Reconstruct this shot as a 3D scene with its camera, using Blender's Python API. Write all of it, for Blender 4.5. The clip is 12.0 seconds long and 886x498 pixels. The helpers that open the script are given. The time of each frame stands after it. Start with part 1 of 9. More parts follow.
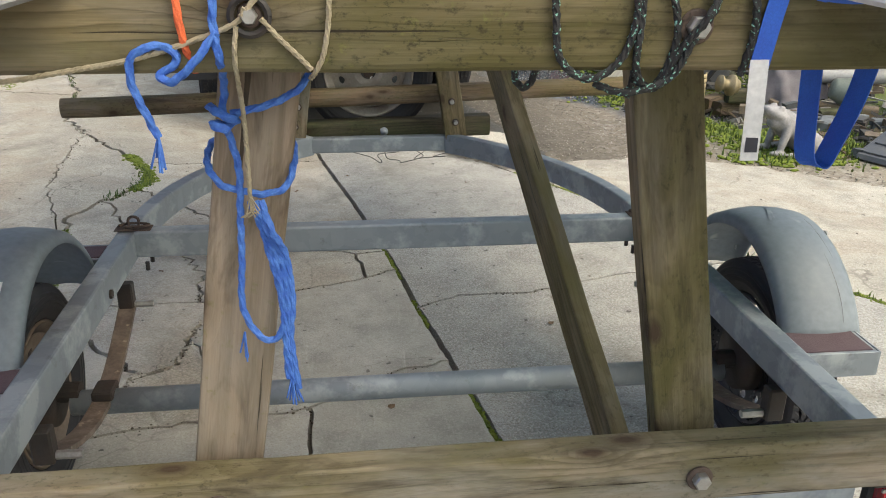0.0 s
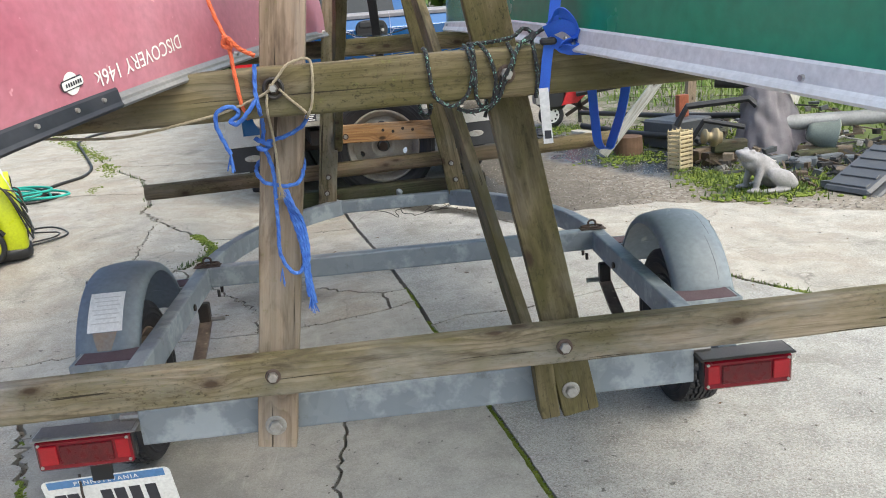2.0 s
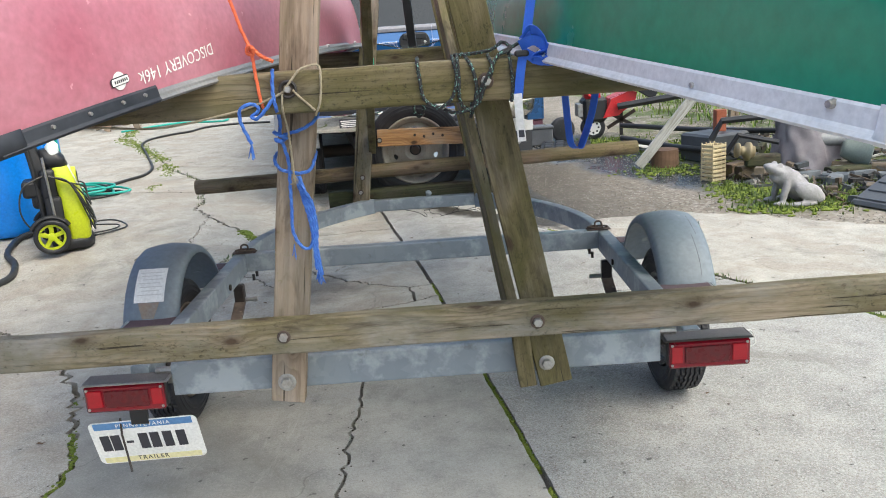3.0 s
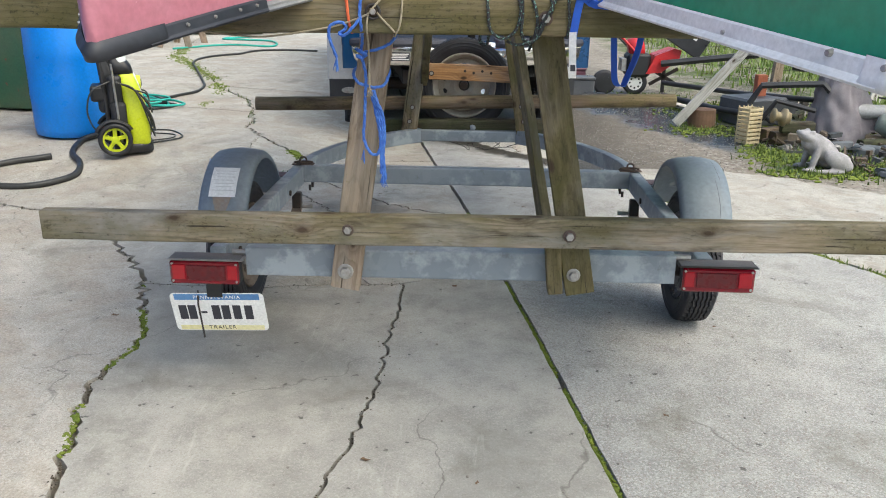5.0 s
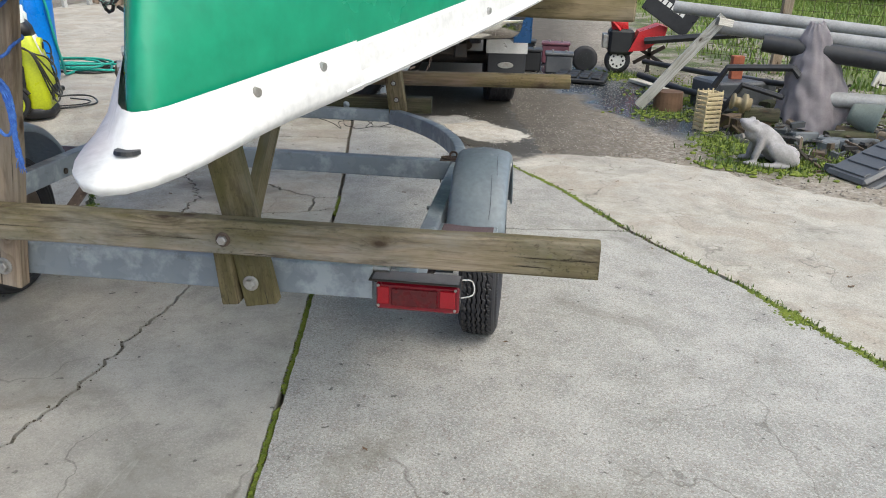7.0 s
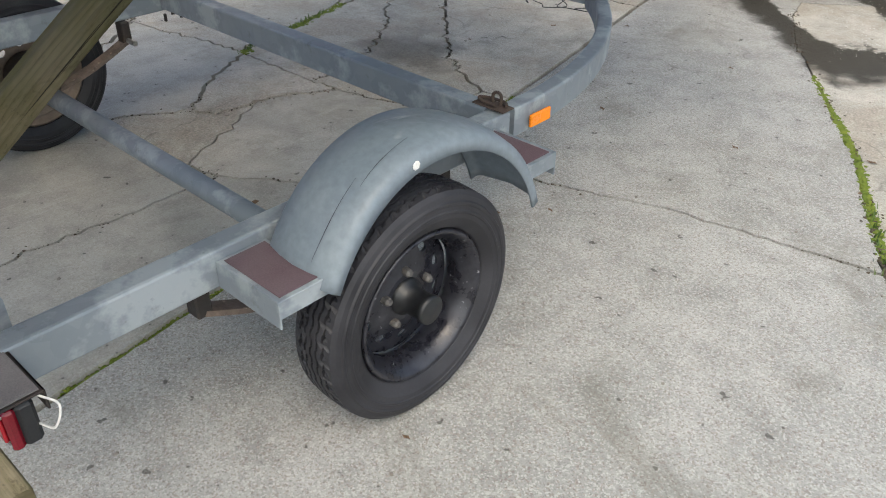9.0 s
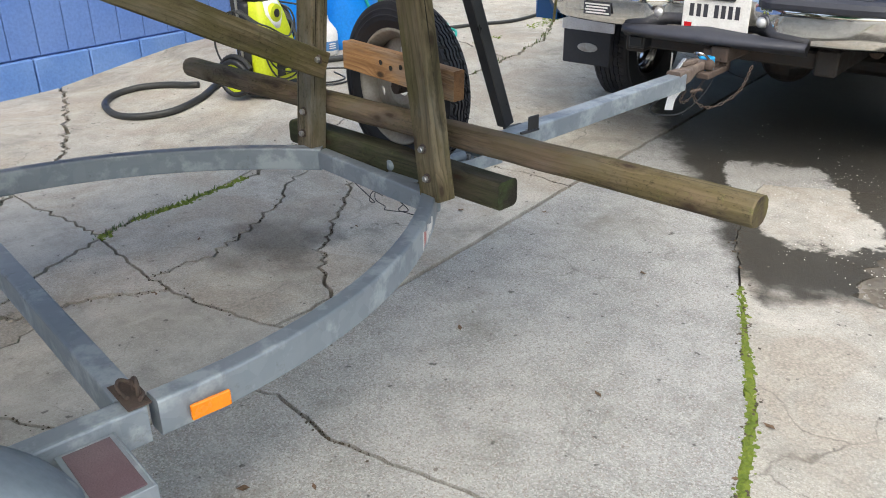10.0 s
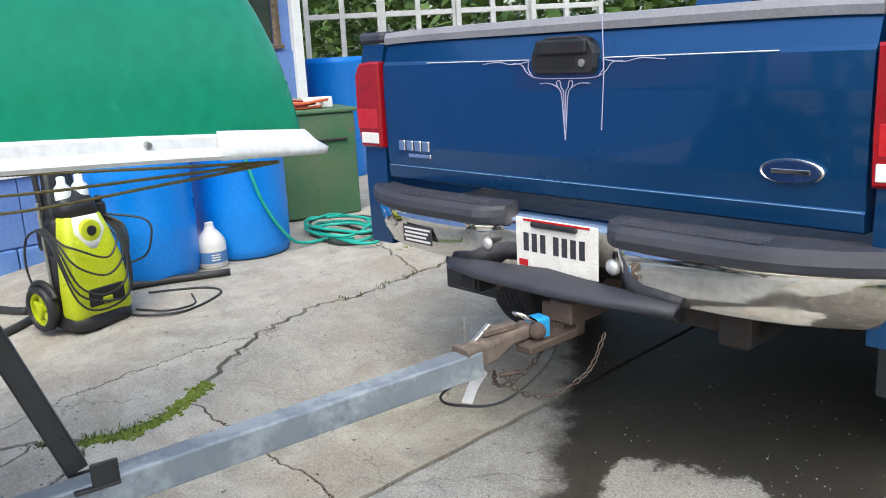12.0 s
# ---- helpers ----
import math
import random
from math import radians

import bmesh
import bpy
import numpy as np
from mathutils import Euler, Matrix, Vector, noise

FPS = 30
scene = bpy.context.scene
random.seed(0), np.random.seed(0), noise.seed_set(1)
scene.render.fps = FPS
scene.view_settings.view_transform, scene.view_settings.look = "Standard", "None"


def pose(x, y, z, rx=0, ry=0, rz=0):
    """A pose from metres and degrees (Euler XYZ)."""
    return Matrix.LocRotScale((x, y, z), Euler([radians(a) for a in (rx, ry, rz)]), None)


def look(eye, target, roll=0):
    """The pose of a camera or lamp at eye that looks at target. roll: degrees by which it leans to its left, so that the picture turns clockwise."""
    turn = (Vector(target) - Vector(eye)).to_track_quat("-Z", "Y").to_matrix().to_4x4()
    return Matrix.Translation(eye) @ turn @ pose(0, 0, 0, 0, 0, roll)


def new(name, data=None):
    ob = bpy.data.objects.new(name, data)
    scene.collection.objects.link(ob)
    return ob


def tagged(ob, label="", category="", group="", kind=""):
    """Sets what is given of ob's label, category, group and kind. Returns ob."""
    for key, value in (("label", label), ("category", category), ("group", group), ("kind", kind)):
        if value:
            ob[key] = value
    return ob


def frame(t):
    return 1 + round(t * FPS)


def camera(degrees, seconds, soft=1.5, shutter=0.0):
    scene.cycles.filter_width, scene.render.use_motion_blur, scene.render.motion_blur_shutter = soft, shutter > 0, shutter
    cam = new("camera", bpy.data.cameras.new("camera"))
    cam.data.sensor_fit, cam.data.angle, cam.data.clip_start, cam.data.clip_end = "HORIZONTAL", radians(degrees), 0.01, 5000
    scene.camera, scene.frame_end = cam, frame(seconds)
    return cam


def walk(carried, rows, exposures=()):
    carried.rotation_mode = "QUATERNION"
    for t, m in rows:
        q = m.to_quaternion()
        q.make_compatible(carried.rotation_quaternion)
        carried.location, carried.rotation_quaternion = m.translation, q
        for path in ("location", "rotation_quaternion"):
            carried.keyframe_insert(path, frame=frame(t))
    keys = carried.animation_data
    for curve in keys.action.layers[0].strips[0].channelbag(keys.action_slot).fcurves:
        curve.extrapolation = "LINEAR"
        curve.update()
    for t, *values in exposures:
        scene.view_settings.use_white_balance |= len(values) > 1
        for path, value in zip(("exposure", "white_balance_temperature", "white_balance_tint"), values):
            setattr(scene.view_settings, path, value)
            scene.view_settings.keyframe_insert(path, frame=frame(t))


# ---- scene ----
cam = camera(57.0, 12.0, 1.0)
PATH = [
    (0, (-0.147, -0.949, 1.302), (0.086, 0.891, 0.554), 0.8),
    (0.5, (-0.139, -0.996, 1.287), (0.115, 0.828, 0.508), 0.6),
    (1, (-0.068, -1.222, 1.309), (0.169, 0.629, 0.589), 0.6),
    (1.5, (0.002, -1.478, 1.323), (0.111, 0.429, 0.73), -1.6),
    (2, (-0.033, -1.735, 1.316), (0.086, 0.187, 0.775), -4.7),
    (2.5, (0.005, -1.901, 1.339), (0.104, 0.026, 0.813), -4.3),
    (3, (0.106, -2.018, 1.308), (0.095, -0.082, 0.804), -3.9),
    (3.5, (0.038, -2.174, 1.29), (-0.004, -0.248, 0.754), -2.4),
    (3.7, (0.012, -2.225, 1.297), (-0.04, -0.301, 0.753), -1.8),
    (5.3, (0.076, -2.333, 1.295), (-0.001, -0.437, 0.661), 0.9),
    (5.5, (0.163, -2.321, 1.285), (0.083, -0.423, 0.66), 1.0),
    (6, (0.431, -2.295, 1.279), (0.277, -0.4, 0.659), 0.8),
    (6.5, (0.749, -2.123, 1.253), (0.57, -0.249, 0.577), 2.1),
    (6.7, (0.877, -2.034, 1.269), (0.686, -0.166, 0.58), 2.2),
    (8.3, (1.856, -0.898, 1.315), (1.083, 0.765, 0.519), 2.6),
    (8.5, (1.905, -0.684, 1.319), (0.982, 0.832, 0.398), 3.4),
    (9, (1.882, -0.166, 1.288), (0.754, 1.064, 0.186), 0.7),
    (9.5, (1.966, 0.358, 1.301), (0.646, 1.492, 0.315), -1.0),
    (10, (2.023, 0.884, 1.353), (0.658, 2.074, 0.504), -0.5),
    (10.5, (1.987, 1.387, 1.368), (0.606, 2.632, 0.633), -3.9),
    (11, (1.983, 1.89, 1.376), (0.434, 2.982, 0.735), -5.2),
    (11.5, (1.88, 2.331, 1.346), (0.382, 3.552, 0.831), -1.5),
    (12, (1.785, 2.761, 1.331), (0.144, 3.802, 0.857), -3.0),
]
walk(cam, [(t, look(e, a, r)) for t, e, a, r in PATH], [(0.0, 0.90, 7350, 2), (1.0, 0.96, 7150, 2), (2.5, 0.95, 6550, 2), (5.5, 0.77, 6600, 2), (6.5, 0.64, 6600, 3), (9.0, 0.68, 6650, 3), (9.5, 0.80, 6550, 3), (10.5, 0.90, 6550, 4), (12.0, 0.90, 6400, 3)])

# ---- daylight: a bright, hazy overcast sky ----
world = bpy.data.worlds.new("overcast")
scene.world = world
world.use_nodes = True
wn = world.node_tree.nodes
sky = wn.new("ShaderNodeTexSky")
sky.sky_type, sky.sun_disc = "NISHITA", False
sky.sun_elevation, sky.sun_rotation = radians(55), radians(130)
sky.air_density, sky.dust_density, sky.ozone_density = 1.0, 4.0, 1.0
wn["Background"].inputs["Strength"].default_value = 0.185
world.node_tree.links.new(sky.outputs[0], wn["Background"].inputs["Color"])
sun = new("sun", bpy.data.lights.new("sun", "SUN"))
sun.data.energy, sun.data.angle, sun.data.color = 0.75, radians(85), (1.0, 0.97, 0.92)
sun.matrix_world = look((3.5, -2.9, 6.4), (0, 0, 0))


# ---- materials ----
def shader(name):
    m = bpy.data.materials.new(name)
    m.use_nodes = True
    return m, m.node_tree.nodes, m.node_tree.links, m.node_tree.nodes["Principled BSDF"]


def mix_rgb(n, l, fac, a, b, mode="MIX"):
    x = n.new("ShaderNodeMix")
    x.data_type, x.blend_type = "RGBA", mode
    for sock, v in ((x.inputs[0], fac), (x.inputs[6], a), (x.inputs[7], b)):
        if isinstance(v, bpy.types.NodeSocket):
            l.new(v, sock)
        elif isinstance(v, tuple):
            sock.default_value = (*v, 1)
        else:
            sock.default_value = v
    return x.outputs[2]


def calc(n, l, op, a, b=0.0, c=None):
    x = n.new("ShaderNodeMath")
    x.operation = op
    for i, v in enumerate((a, b) if c is None else (a, b, c)):
        if isinstance(v, bpy.types.NodeSocket):
            l.new(v, x.inputs[i])
        else:
            x.inputs[i].default_value = v
    return x.outputs[0]


def span(n, l, v, lo, hi, to_lo=0.0, to_hi=1.0):
    x = n.new("ShaderNodeMapRange")
    l.new(v, x.inputs[0])
    for i, k in enumerate((lo, hi, to_lo, to_hi)):
        x.inputs[i + 1].default_value = k
    return x.outputs[0]


def grain(n, l, co, scale, detail=4.0, rough=0.55, distortion=0.0):
    x = n.new("ShaderNodeTexNoise")
    x.inputs["Scale"].default_value, x.inputs["Detail"].default_value = scale, detail
    x.inputs["Roughness"].default_value, x.inputs["Distortion"].default_value = rough, distortion
    l.new(co, x.inputs["Vector"])
    return x.outputs["Fac"]


def bumped(n, l, b, height, strength, distance):
    x = n.new("ShaderNodeBump")
    x.inputs["Strength"].default_value, x.inputs["Distance"].default_value = strength, distance
    l.new(height, x.inputs["Height"])
    l.new(x.outputs[0], b.inputs["Normal"])


def place_of(n, l, kind="Object"):
    if kind == "World":
        return n.new("ShaderNodeNewGeometry").outputs["Position"]
    return n.new("ShaderNodeTexCoord").outputs[kind]


def surface(name, colour, worn, rough=0.5, metal=0.0, coarse=6.0, fine=90.0, bump=0.15, depth=0.002, amount=0.6, rough_var=0.15, coat=0.0, ior=1.5, speck=None):
    """Two colours mixed by coarse patches and fine grain, with relief from the grain."""
    m, n, l, b = shader(name)
    co = place_of(n, l)
    a, f = grain(n, l, co, coarse, 5, 0.6), grain(n, l, co, fine, 3)
    patch = calc(n, l, "MULTIPLY", span(n, l, a, 0.38, 0.68), amount)
    col = mix_rgb(n, l, patch, colour, worn)
    shade = span(n, l, f, 0.25, 0.75, 0.86, 1.12)
    grey = n.new("ShaderNodeCombineColor")
    for i in range(3):
        l.new(shade, grey.inputs[i])
    col = mix_rgb(n, l, 1.0, col, grey.outputs[0], "MULTIPLY")
    if speck:
        s = grain(n, l, co, speck[1], 2)
        col = mix_rgb(n, l, span(n, l, s, speck[2], speck[2] + 0.06), col, speck[0])
    l.new(col, b.inputs["Base Color"])
    l.new(span(n, l, a, 0.3, 0.7, max(0.02, rough - rough_var), min(1, rough + rough_var)), b.inputs["Roughness"])
    b.inputs["Metallic"].default_value, b.inputs["Coat Weight"].default_value, b.inputs["IOR"].default_value = metal, coat, ior
    b.inputs["Coat Roughness"].default_value = 0.05
    if bump:
        bumped(n, l, b, f, bump, depth)
    return m


def timber_material(name, pale, dark, green=0.0, moss=(0.10, 0.12, 0.03), cracks=0.5, grey=0.5):
    """Weathered softwood: growth rings cut along local x that bend round knots, splits, grey film and algae."""
    m, n, l, b = shader(name)
    tc = n.new("ShaderNodeTexCoord").outputs["Object"]
    info = n.new("ShaderNodeObjectInfo")
    seed = n.new("ShaderNodeCombineXYZ")
    l.new(calc(n, l, "MULTIPLY", info.outputs["Random"], 37.0), seed.inputs[0])
    l.new(calc(n, l, "MULTIPLY", info.outputs["Random"], 11.0), seed.inputs[1])
    off = n.new("ShaderNodeVectorMath")
    off.operation = "ADD"
    l.new(tc, off.inputs[0])
    l.new(seed.outputs[0], off.inputs[1])
    co = off.outputs[0]

    def stretched(sx, sy, sz, src=None):
        mp = n.new("ShaderNodeMapping")
        mp.inputs["Scale"].default_value = (sx, sy, sz)
        l.new(src or co, mp.inputs["Vector"])
        return mp.outputs[0]

    raw, moved = n.new("ShaderNodeSeparateXYZ"), n.new("ShaderNodeSeparateXYZ")
    l.new(tc, raw.inputs[0])
    l.new(co, moved.inputs[0])
    # knots run through the board from face to face
    flat = n.new("ShaderNodeCombineXYZ")
    l.new(calc(n, l, "MULTIPLY", moved.outputs[0], 2.9), flat.inputs[0])
    l.new(calc(n, l, "MULTIPLY", calc(n, l, "ADD", moved.outputs[1], moved.outputs[2]), 6.0), flat.inputs[1])
    knot = n.new("ShaderNodeTexVoronoi")
    knot.voronoi_dimensions = "2D"
    knot.inputs["Scale"].default_value = 1.0
    l.new(flat.outputs[0], knot.inputs["Vector"])
    near = calc(n, l, "ADD", knot.outputs["Distance"], calc(n, l, "MULTIPLY", calc(n, l, "SUBTRACT", grain(n, l, co, 60, 3), 0.5), 0.04))
    bulge = calc(n, l, "POWER", span(n, l, near, 0.02, 0.40, 1.0, 0.0), 3.0)
    # rings about a pith that lies outside the board
    sway = calc(n, l, "MULTIPLY", calc(n, l, "SUBTRACT", grain(n, l, stretched(0.55, 2.0, 2.0), 2.0, 3, 0.5), 0.5), 0.075)
    fine_sway = calc(n, l, "MULTIPLY", calc(n, l, "SUBTRACT", grain(n, l, stretched(3.0, 14, 14), 2.0, 3, 0.55), 0.5), 0.010)
    py, pz = calc(n, l, "ADD", raw.outputs[1], calc(n, l, "MULTIPLY_ADD", info.outputs["Random"], 0.07, -0.035)), calc(n, l, "ADD", raw.outputs[2], 0.075)
    radius = calc(n, l, "SQRT", calc(n, l, "ADD", calc(n, l, "MULTIPLY", py, py), calc(n, l, "MULTIPLY", pz, pz)))
    radius = calc(n, l, "ADD", calc(n, l, "ADD", radius, sway), calc(n, l, "ADD", fine_sway, calc(n, l, "MULTIPLY", bulge, 0.035)))
    ring = calc(n, l, "FRACT", calc(n, l, "MULTIPLY", radius, 78.0))
    late = calc(n, l, "MULTIPLY", span(n, l, ring, 0.35, 0.90), span(n, l, ring, 0.90, 1.0, 1.0, 0.0))
    fibre = grain(n, l, stretched(2.5, 95, 95), 3.0, 4, 0.6)
    streak = grain(n, l, stretched(1.0, 16, 16), 2.4, 5, 0.6, 0.4)
    patches = grain(n, l, stretched(1.0, 2.2, 2.2), 2.6, 5, 0.65, 0.3)
    film = grain(n, l, stretched(0.8, 2.5, 2.5), 3.4, 5, 0.62, 0.5)
    strength = span(n, l, grain(n, l, stretched(0.9, 5, 5), 2.2, 3), 0.35, 0.65, 0.08, 0.80)
    col = mix_rgb(n, l, calc(n, l, "MULTIPLY", late, strength), pale, tuple(0.70 * v for v in dark))
    col = mix_rgb(n, l, span(n, l, streak, 0.48, 0.68, 0.0, 0.7), col, tuple(0.72 * v for v in dark))
    col = mix_rgb(n, l, span(n, l, fibre, 0.54, 0.74, 0.0, 0.4), col, tuple(min(1, 1.2 * v) for v in pale))
    col = mix_rgb(n, l, span(n, l, fibre, 0.28, 0.45, 0.45, 0.0), col, tuple(0.6 * v for v in dark))
    g = sum(pale) / 3 * 1.05
    col = mix_rgb(n, l, span(n, l, film, 0.46, 0.62, 0.0, grey), col, (g, g * 0.96, g * 0.88))
    if green:
        col = mix_rgb(n, l, calc(n, l, "MULTIPLY", span(n, l, patches, 0.40, 0.62), green), col, moss)
        # damp lengths: olive slime with black mould specks and bleached bare wood between
        damp = span(n, l, grain(n, l, stretched(1.0, 3.0, 3.0), 1.5, 6, 0.66, 0.6), 0.42, 0.60)
        col = mix_rgb(n, l, calc(n, l, "MULTIPLY", damp, min(0.8, green)), col, tuple(0.78 * v for v in moss))
        mould = calc(n, l, "MULTIPLY", span(n, l, grain(n, l, stretched(1.0, 1.6, 1.6), 75, 4, 0.7), 0.54, 0.68, 0.0, 0.8 if green > 0.4 else 0.0), damp)
        col = mix_rgb(n, l, mould, col, (0.022, 0.019, 0.009))
        lichen = calc(n, l, "MULTIPLY", span(n, l, grain(n, l, co, 40, 5, 0.7), 0.60, 0.70, 0.0, 0.6), damp)
        col = mix_rgb(n, l, lichen, col, (0.15, 0.155, 0.05))
    stain = grain(n, l, stretched(1.4, 6, 6), 2.8, 5, 0.66, 0.5)
    col = mix_rgb(n, l, span(n, l, stain, 0.55, 0.70, 0.0, 0.75), col, tuple(0.32 * v for v in dark))
    col = mix_rgb(n, l, span(n, l, near, 0.05, 0.17, 0.5, 0.0), col, tuple(0.55 * v for v in dark))
    col = mix_rgb(n, l, span(n, l, near, 0.030, 0.070, 0.9, 0.0), col, (0.048, 0.030, 0.018))
    split = grain(n, l, stretched(0.55, 30, 30), 3.0, 4, 0.6, 0.3)
    crack = span(n, l, split, 0.640, 0.665, 0.0, cracks)
    col = mix_rgb(n, l, crack, col, (0.020, 0.015, 0.010))
    # sawn ends: rings of end grain, darker than the long faces
    norm = n.new("ShaderNodeSeparateXYZ")
    l.new(n.new("ShaderNodeTexCoord").outputs["Normal"], norm.inputs[0])
    sawn = span(n, l, calc(n, l, "ABSOLUTE", norm.outputs[0]), 0.75, 0.9)
    core = n.new("ShaderNodeTexWave")
    core.wave_type, core.rings_direction = "RINGS", "X"
    core.inputs["Scale"].default_value, core.inputs["Distortion"].default_value = 48.0, 5.0
    core.inputs["Detail"].default_value, core.inputs["Detail Scale"].default_value = 2.0, 0.6
    l.new(tc, core.inputs["Vector"])
    end_col = mix_rgb(n, l, span(n, l, core.outputs["Fac"], 0.1, 1.0, 0.25, 0.75), tuple(0.38 * v for v in pale), tuple(0.5 * v for v in dark))
    end_col = mix_rgb(n, l, span(n, l, grain(n, l, tc, 22, 4, 0.65), 0.45, 0.65, 0.0, 0.8), end_col, tuple(0.3 * v for v in dark))
    if green:
        end_col = mix_rgb(n, l, span(n, l, grain(n, l, tc, 13, 4, 0.6), 0.44, 0.64, 0.0, min(1.0, 1.3 * green)), end_col, tuple(1.2 * v for v in moss))
    col = mix_rgb(n, l, sawn, col, end_col)
    l.new(col, b.inputs["Base Color"])
    b.inputs["Roughness"].default_value = 0.82
    b.inputs["Specular IOR Level"].default_value = 0.3
    relief = calc(n, l, "SUBTRACT", calc(n, l, "MULTIPLY", fibre, 0.5), calc(n, l, "ADD", calc(n, l, "MULTIPLY", crack, 1.4), calc(n, l, "MULTIPLY", late, 0.22)))
    bumped(n, l, b, relief, 0.6, 0.003)
    return m


def concrete_material(name, pale, dark, coarse_bump=0.35, aggregate=0.5, pitted=0.0, scuffs=0.0):
    """Broom-worn concrete with exposed aggregate, blotches, hairline cracks, and a dark area of spilt water with the
    truck's shade painted in.
    """
    m, n, l, b = shader(name)
    pos = n.new("ShaderNodeNewGeometry").outputs["Position"]
    info = n.new("ShaderNodeObjectInfo")
    big, mid, fine, sand = grain(n, l, pos, 0.9, 5, 0.6), grain(n, l, pos, 6.0, 6, 0.68), grain(n, l, pos, 105, 5, 0.7), grain(n, l, pos, 190, 3, 0.65)
    grit = n.new("ShaderNodeTexVoronoi")
    grit.inputs["Scale"].default_value = 240
    l.new(pos, grit.inputs["Vector"])
    gsep = n.new("ShaderNodeSeparateColor")
    l.new(grit.outputs["Color"], gsep.inputs[0])
    col = mix_rgb(n, l, span(n, l, big, 0.36, 0.66), pale, dark)
    col = mix_rgb(n, l, span(n, l, mid, 0.46, 0.66, 0.0, 0.6), col, tuple(0.66 * v for v in dark))
    col = mix_rgb(n, l, span(n, l, mid, 0.32, 0.45, 0.5, 0.0), col, tuple(min(1, 1.15 * v) for v in pale))
    col = mix_rgb(n, l, span(n, l, gsep.outputs[0], 0.72, 0.80, 0.0, aggregate), col, tuple(min(1, 1.45 * v) for v in pale))
    col = mix_rgb(n, l, span(n, l, gsep.outputs[1], 0.80, 0.86, 0.0, aggregate), col, (0.20, 0.145, 0.115))
    col = mix_rgb(n, l, span(n, l, fine, 0.54, 0.64, 0.0, aggregate), col, tuple(min(1, 1.3 * v) for v in pale))
    col = mix_rgb(n, l, span(n, l, fine, 0.36, 0.45, aggregate, 0.0), col, tuple(0.42 * v for v in dark))
    col = mix_rgb(n, l, span(n, l, sand, 0.56, 0.66, 0.0, aggregate), col, tuple(0.30 * v for v in dark))
    spots = grain(n, l, pos, 24, 2)
    col = mix_rgb(n, l, span(n, l, spots, 0.70, 0.73, 0.0, 0.7), col, (0.05, 0.045, 0.04))
    stain = grain(n, l, pos, 2.3, 6, 0.7, 0.5)
    col = mix_rgb(n, l, span(n, l, stain, 0.54, 0.68, 0.0, 0.5), col, (0.15, 0.14, 0.11))
    pits = None
    if pitted:
        # spalled patches where the skin has gone and pinkish stones show
        pits = calc(n, l, "MULTIPLY", span(n, l, grain(n, l, pos, 2.6, 7, 0.66, 0.8), 0.47, 0.60), pitted)
        stones = n.new("ShaderNodeTexVoronoi")
        stones.inputs["Scale"].default_value = 130
        l.new(pos, stones.inputs["Vector"])
        tint = n.new("ShaderNodeSeparateColor")
        l.new(stones.outputs["Color"], tint.inputs[0])
        rough_col = mix_rgb(n, l, tint.outputs[0], (0.42, 0.37, 0.305), (0.32, 0.28, 0.23))
        rough_col = mix_rgb(n, l, span(n, l, tint.outputs[1], 0.80, 0.95, 0.0, 0.6), rough_col, (0.52, 0.47, 0.40))
        rough_col = mix_rgb(n, l, span(n, l, stones.outputs["Distance"], 0.45, 0.80, 0.0, 0.5), rough_col, (0.14, 0.12, 0.10))
        col = mix_rgb(n, l, pits, col, rough_col)
    if scuffs:
        # pale trowel drags, long and faint
        drag = n.new("ShaderNodeMapping")
        drag.inputs["Rotation"].default_value, drag.inputs["Scale"].default_value = (0, 0, 0.35), (9.0, 1.1, 1.0)
        l.new(pos, drag.inputs["Vector"])
        col = mix_rgb(n, l, span(n, l, grain(n, l, drag.outputs[0], 2.2, 5, 0.7, 1.2), 0.60, 0.74, 0.0, scuffs), col, tuple(min(1, 1.5 * v) for v in pale))
        col = mix_rgb(n, l, span(n, l, grain(n, l, pos, 1.7, 4, 0.6, 0.6), 0.50, 0.66, 0.0, 0.45), col, tuple(0.72 * v for v in dark))
    hair = n.new("ShaderNodeTexVoronoi")
    hair.feature = "DISTANCE_TO_EDGE"
    hair.inputs["Scale"].default_value = 1.15
    warp = n.new("ShaderNodeVectorMath")
    warp.operation = "MULTIPLY_ADD"
    wob = n.new("ShaderNodeTexNoise")
    wob.inputs["Scale"].default_value, wob.inputs["Detail"].default_value = 3.0, 5.0
    l.new(pos, wob.inputs["Vector"])
    l.new(wob.outputs["Color"], warp.inputs[0])
    warp.inputs[1].default_value = (0.5, 0.5, 0.0)
    l.new(pos, warp.inputs[2])
    l.new(warp.outputs[0], hair.inputs["Vector"])
    line = calc(n, l, "MULTIPLY", span(n, l, hair.outputs["Distance"], 0.0, 0.006, 0.55, 0.0), span(n, l, big, 0.45, 0.6))
    col = mix_rgb(n, l, line, col, (0.06, 0.055, 0.045))
    # spilt water and painted truck shade: everything beyond a wandering line towards the vehicle, but for one dry
    # island
    sep = n.new("ShaderNodeSeparateXYZ")
    l.new(pos, sep.inputs[0])
    x, y = sep.outputs[0], sep.outputs[1]
    edge = calc(n, l, "ADD", calc(n, l, "MULTIPLY", x, 0.72), calc(n, l, "MULTIPLY", y, 0.70))
    edge = calc(n, l, "ADD", edge, calc(n, l, "MULTIPLY", calc(n, l, "SUBTRACT", grain(n, l, pos, 3.4, 6, 0.68), 0.5), 0.42))
    wet = span(n, l, edge, 2.91, 2.99)
    u = calc(n, l, "ADD", calc(n, l, "MULTIPLY", x, 0.72), calc(n, l, "MULTIPLY", y, 0.70))
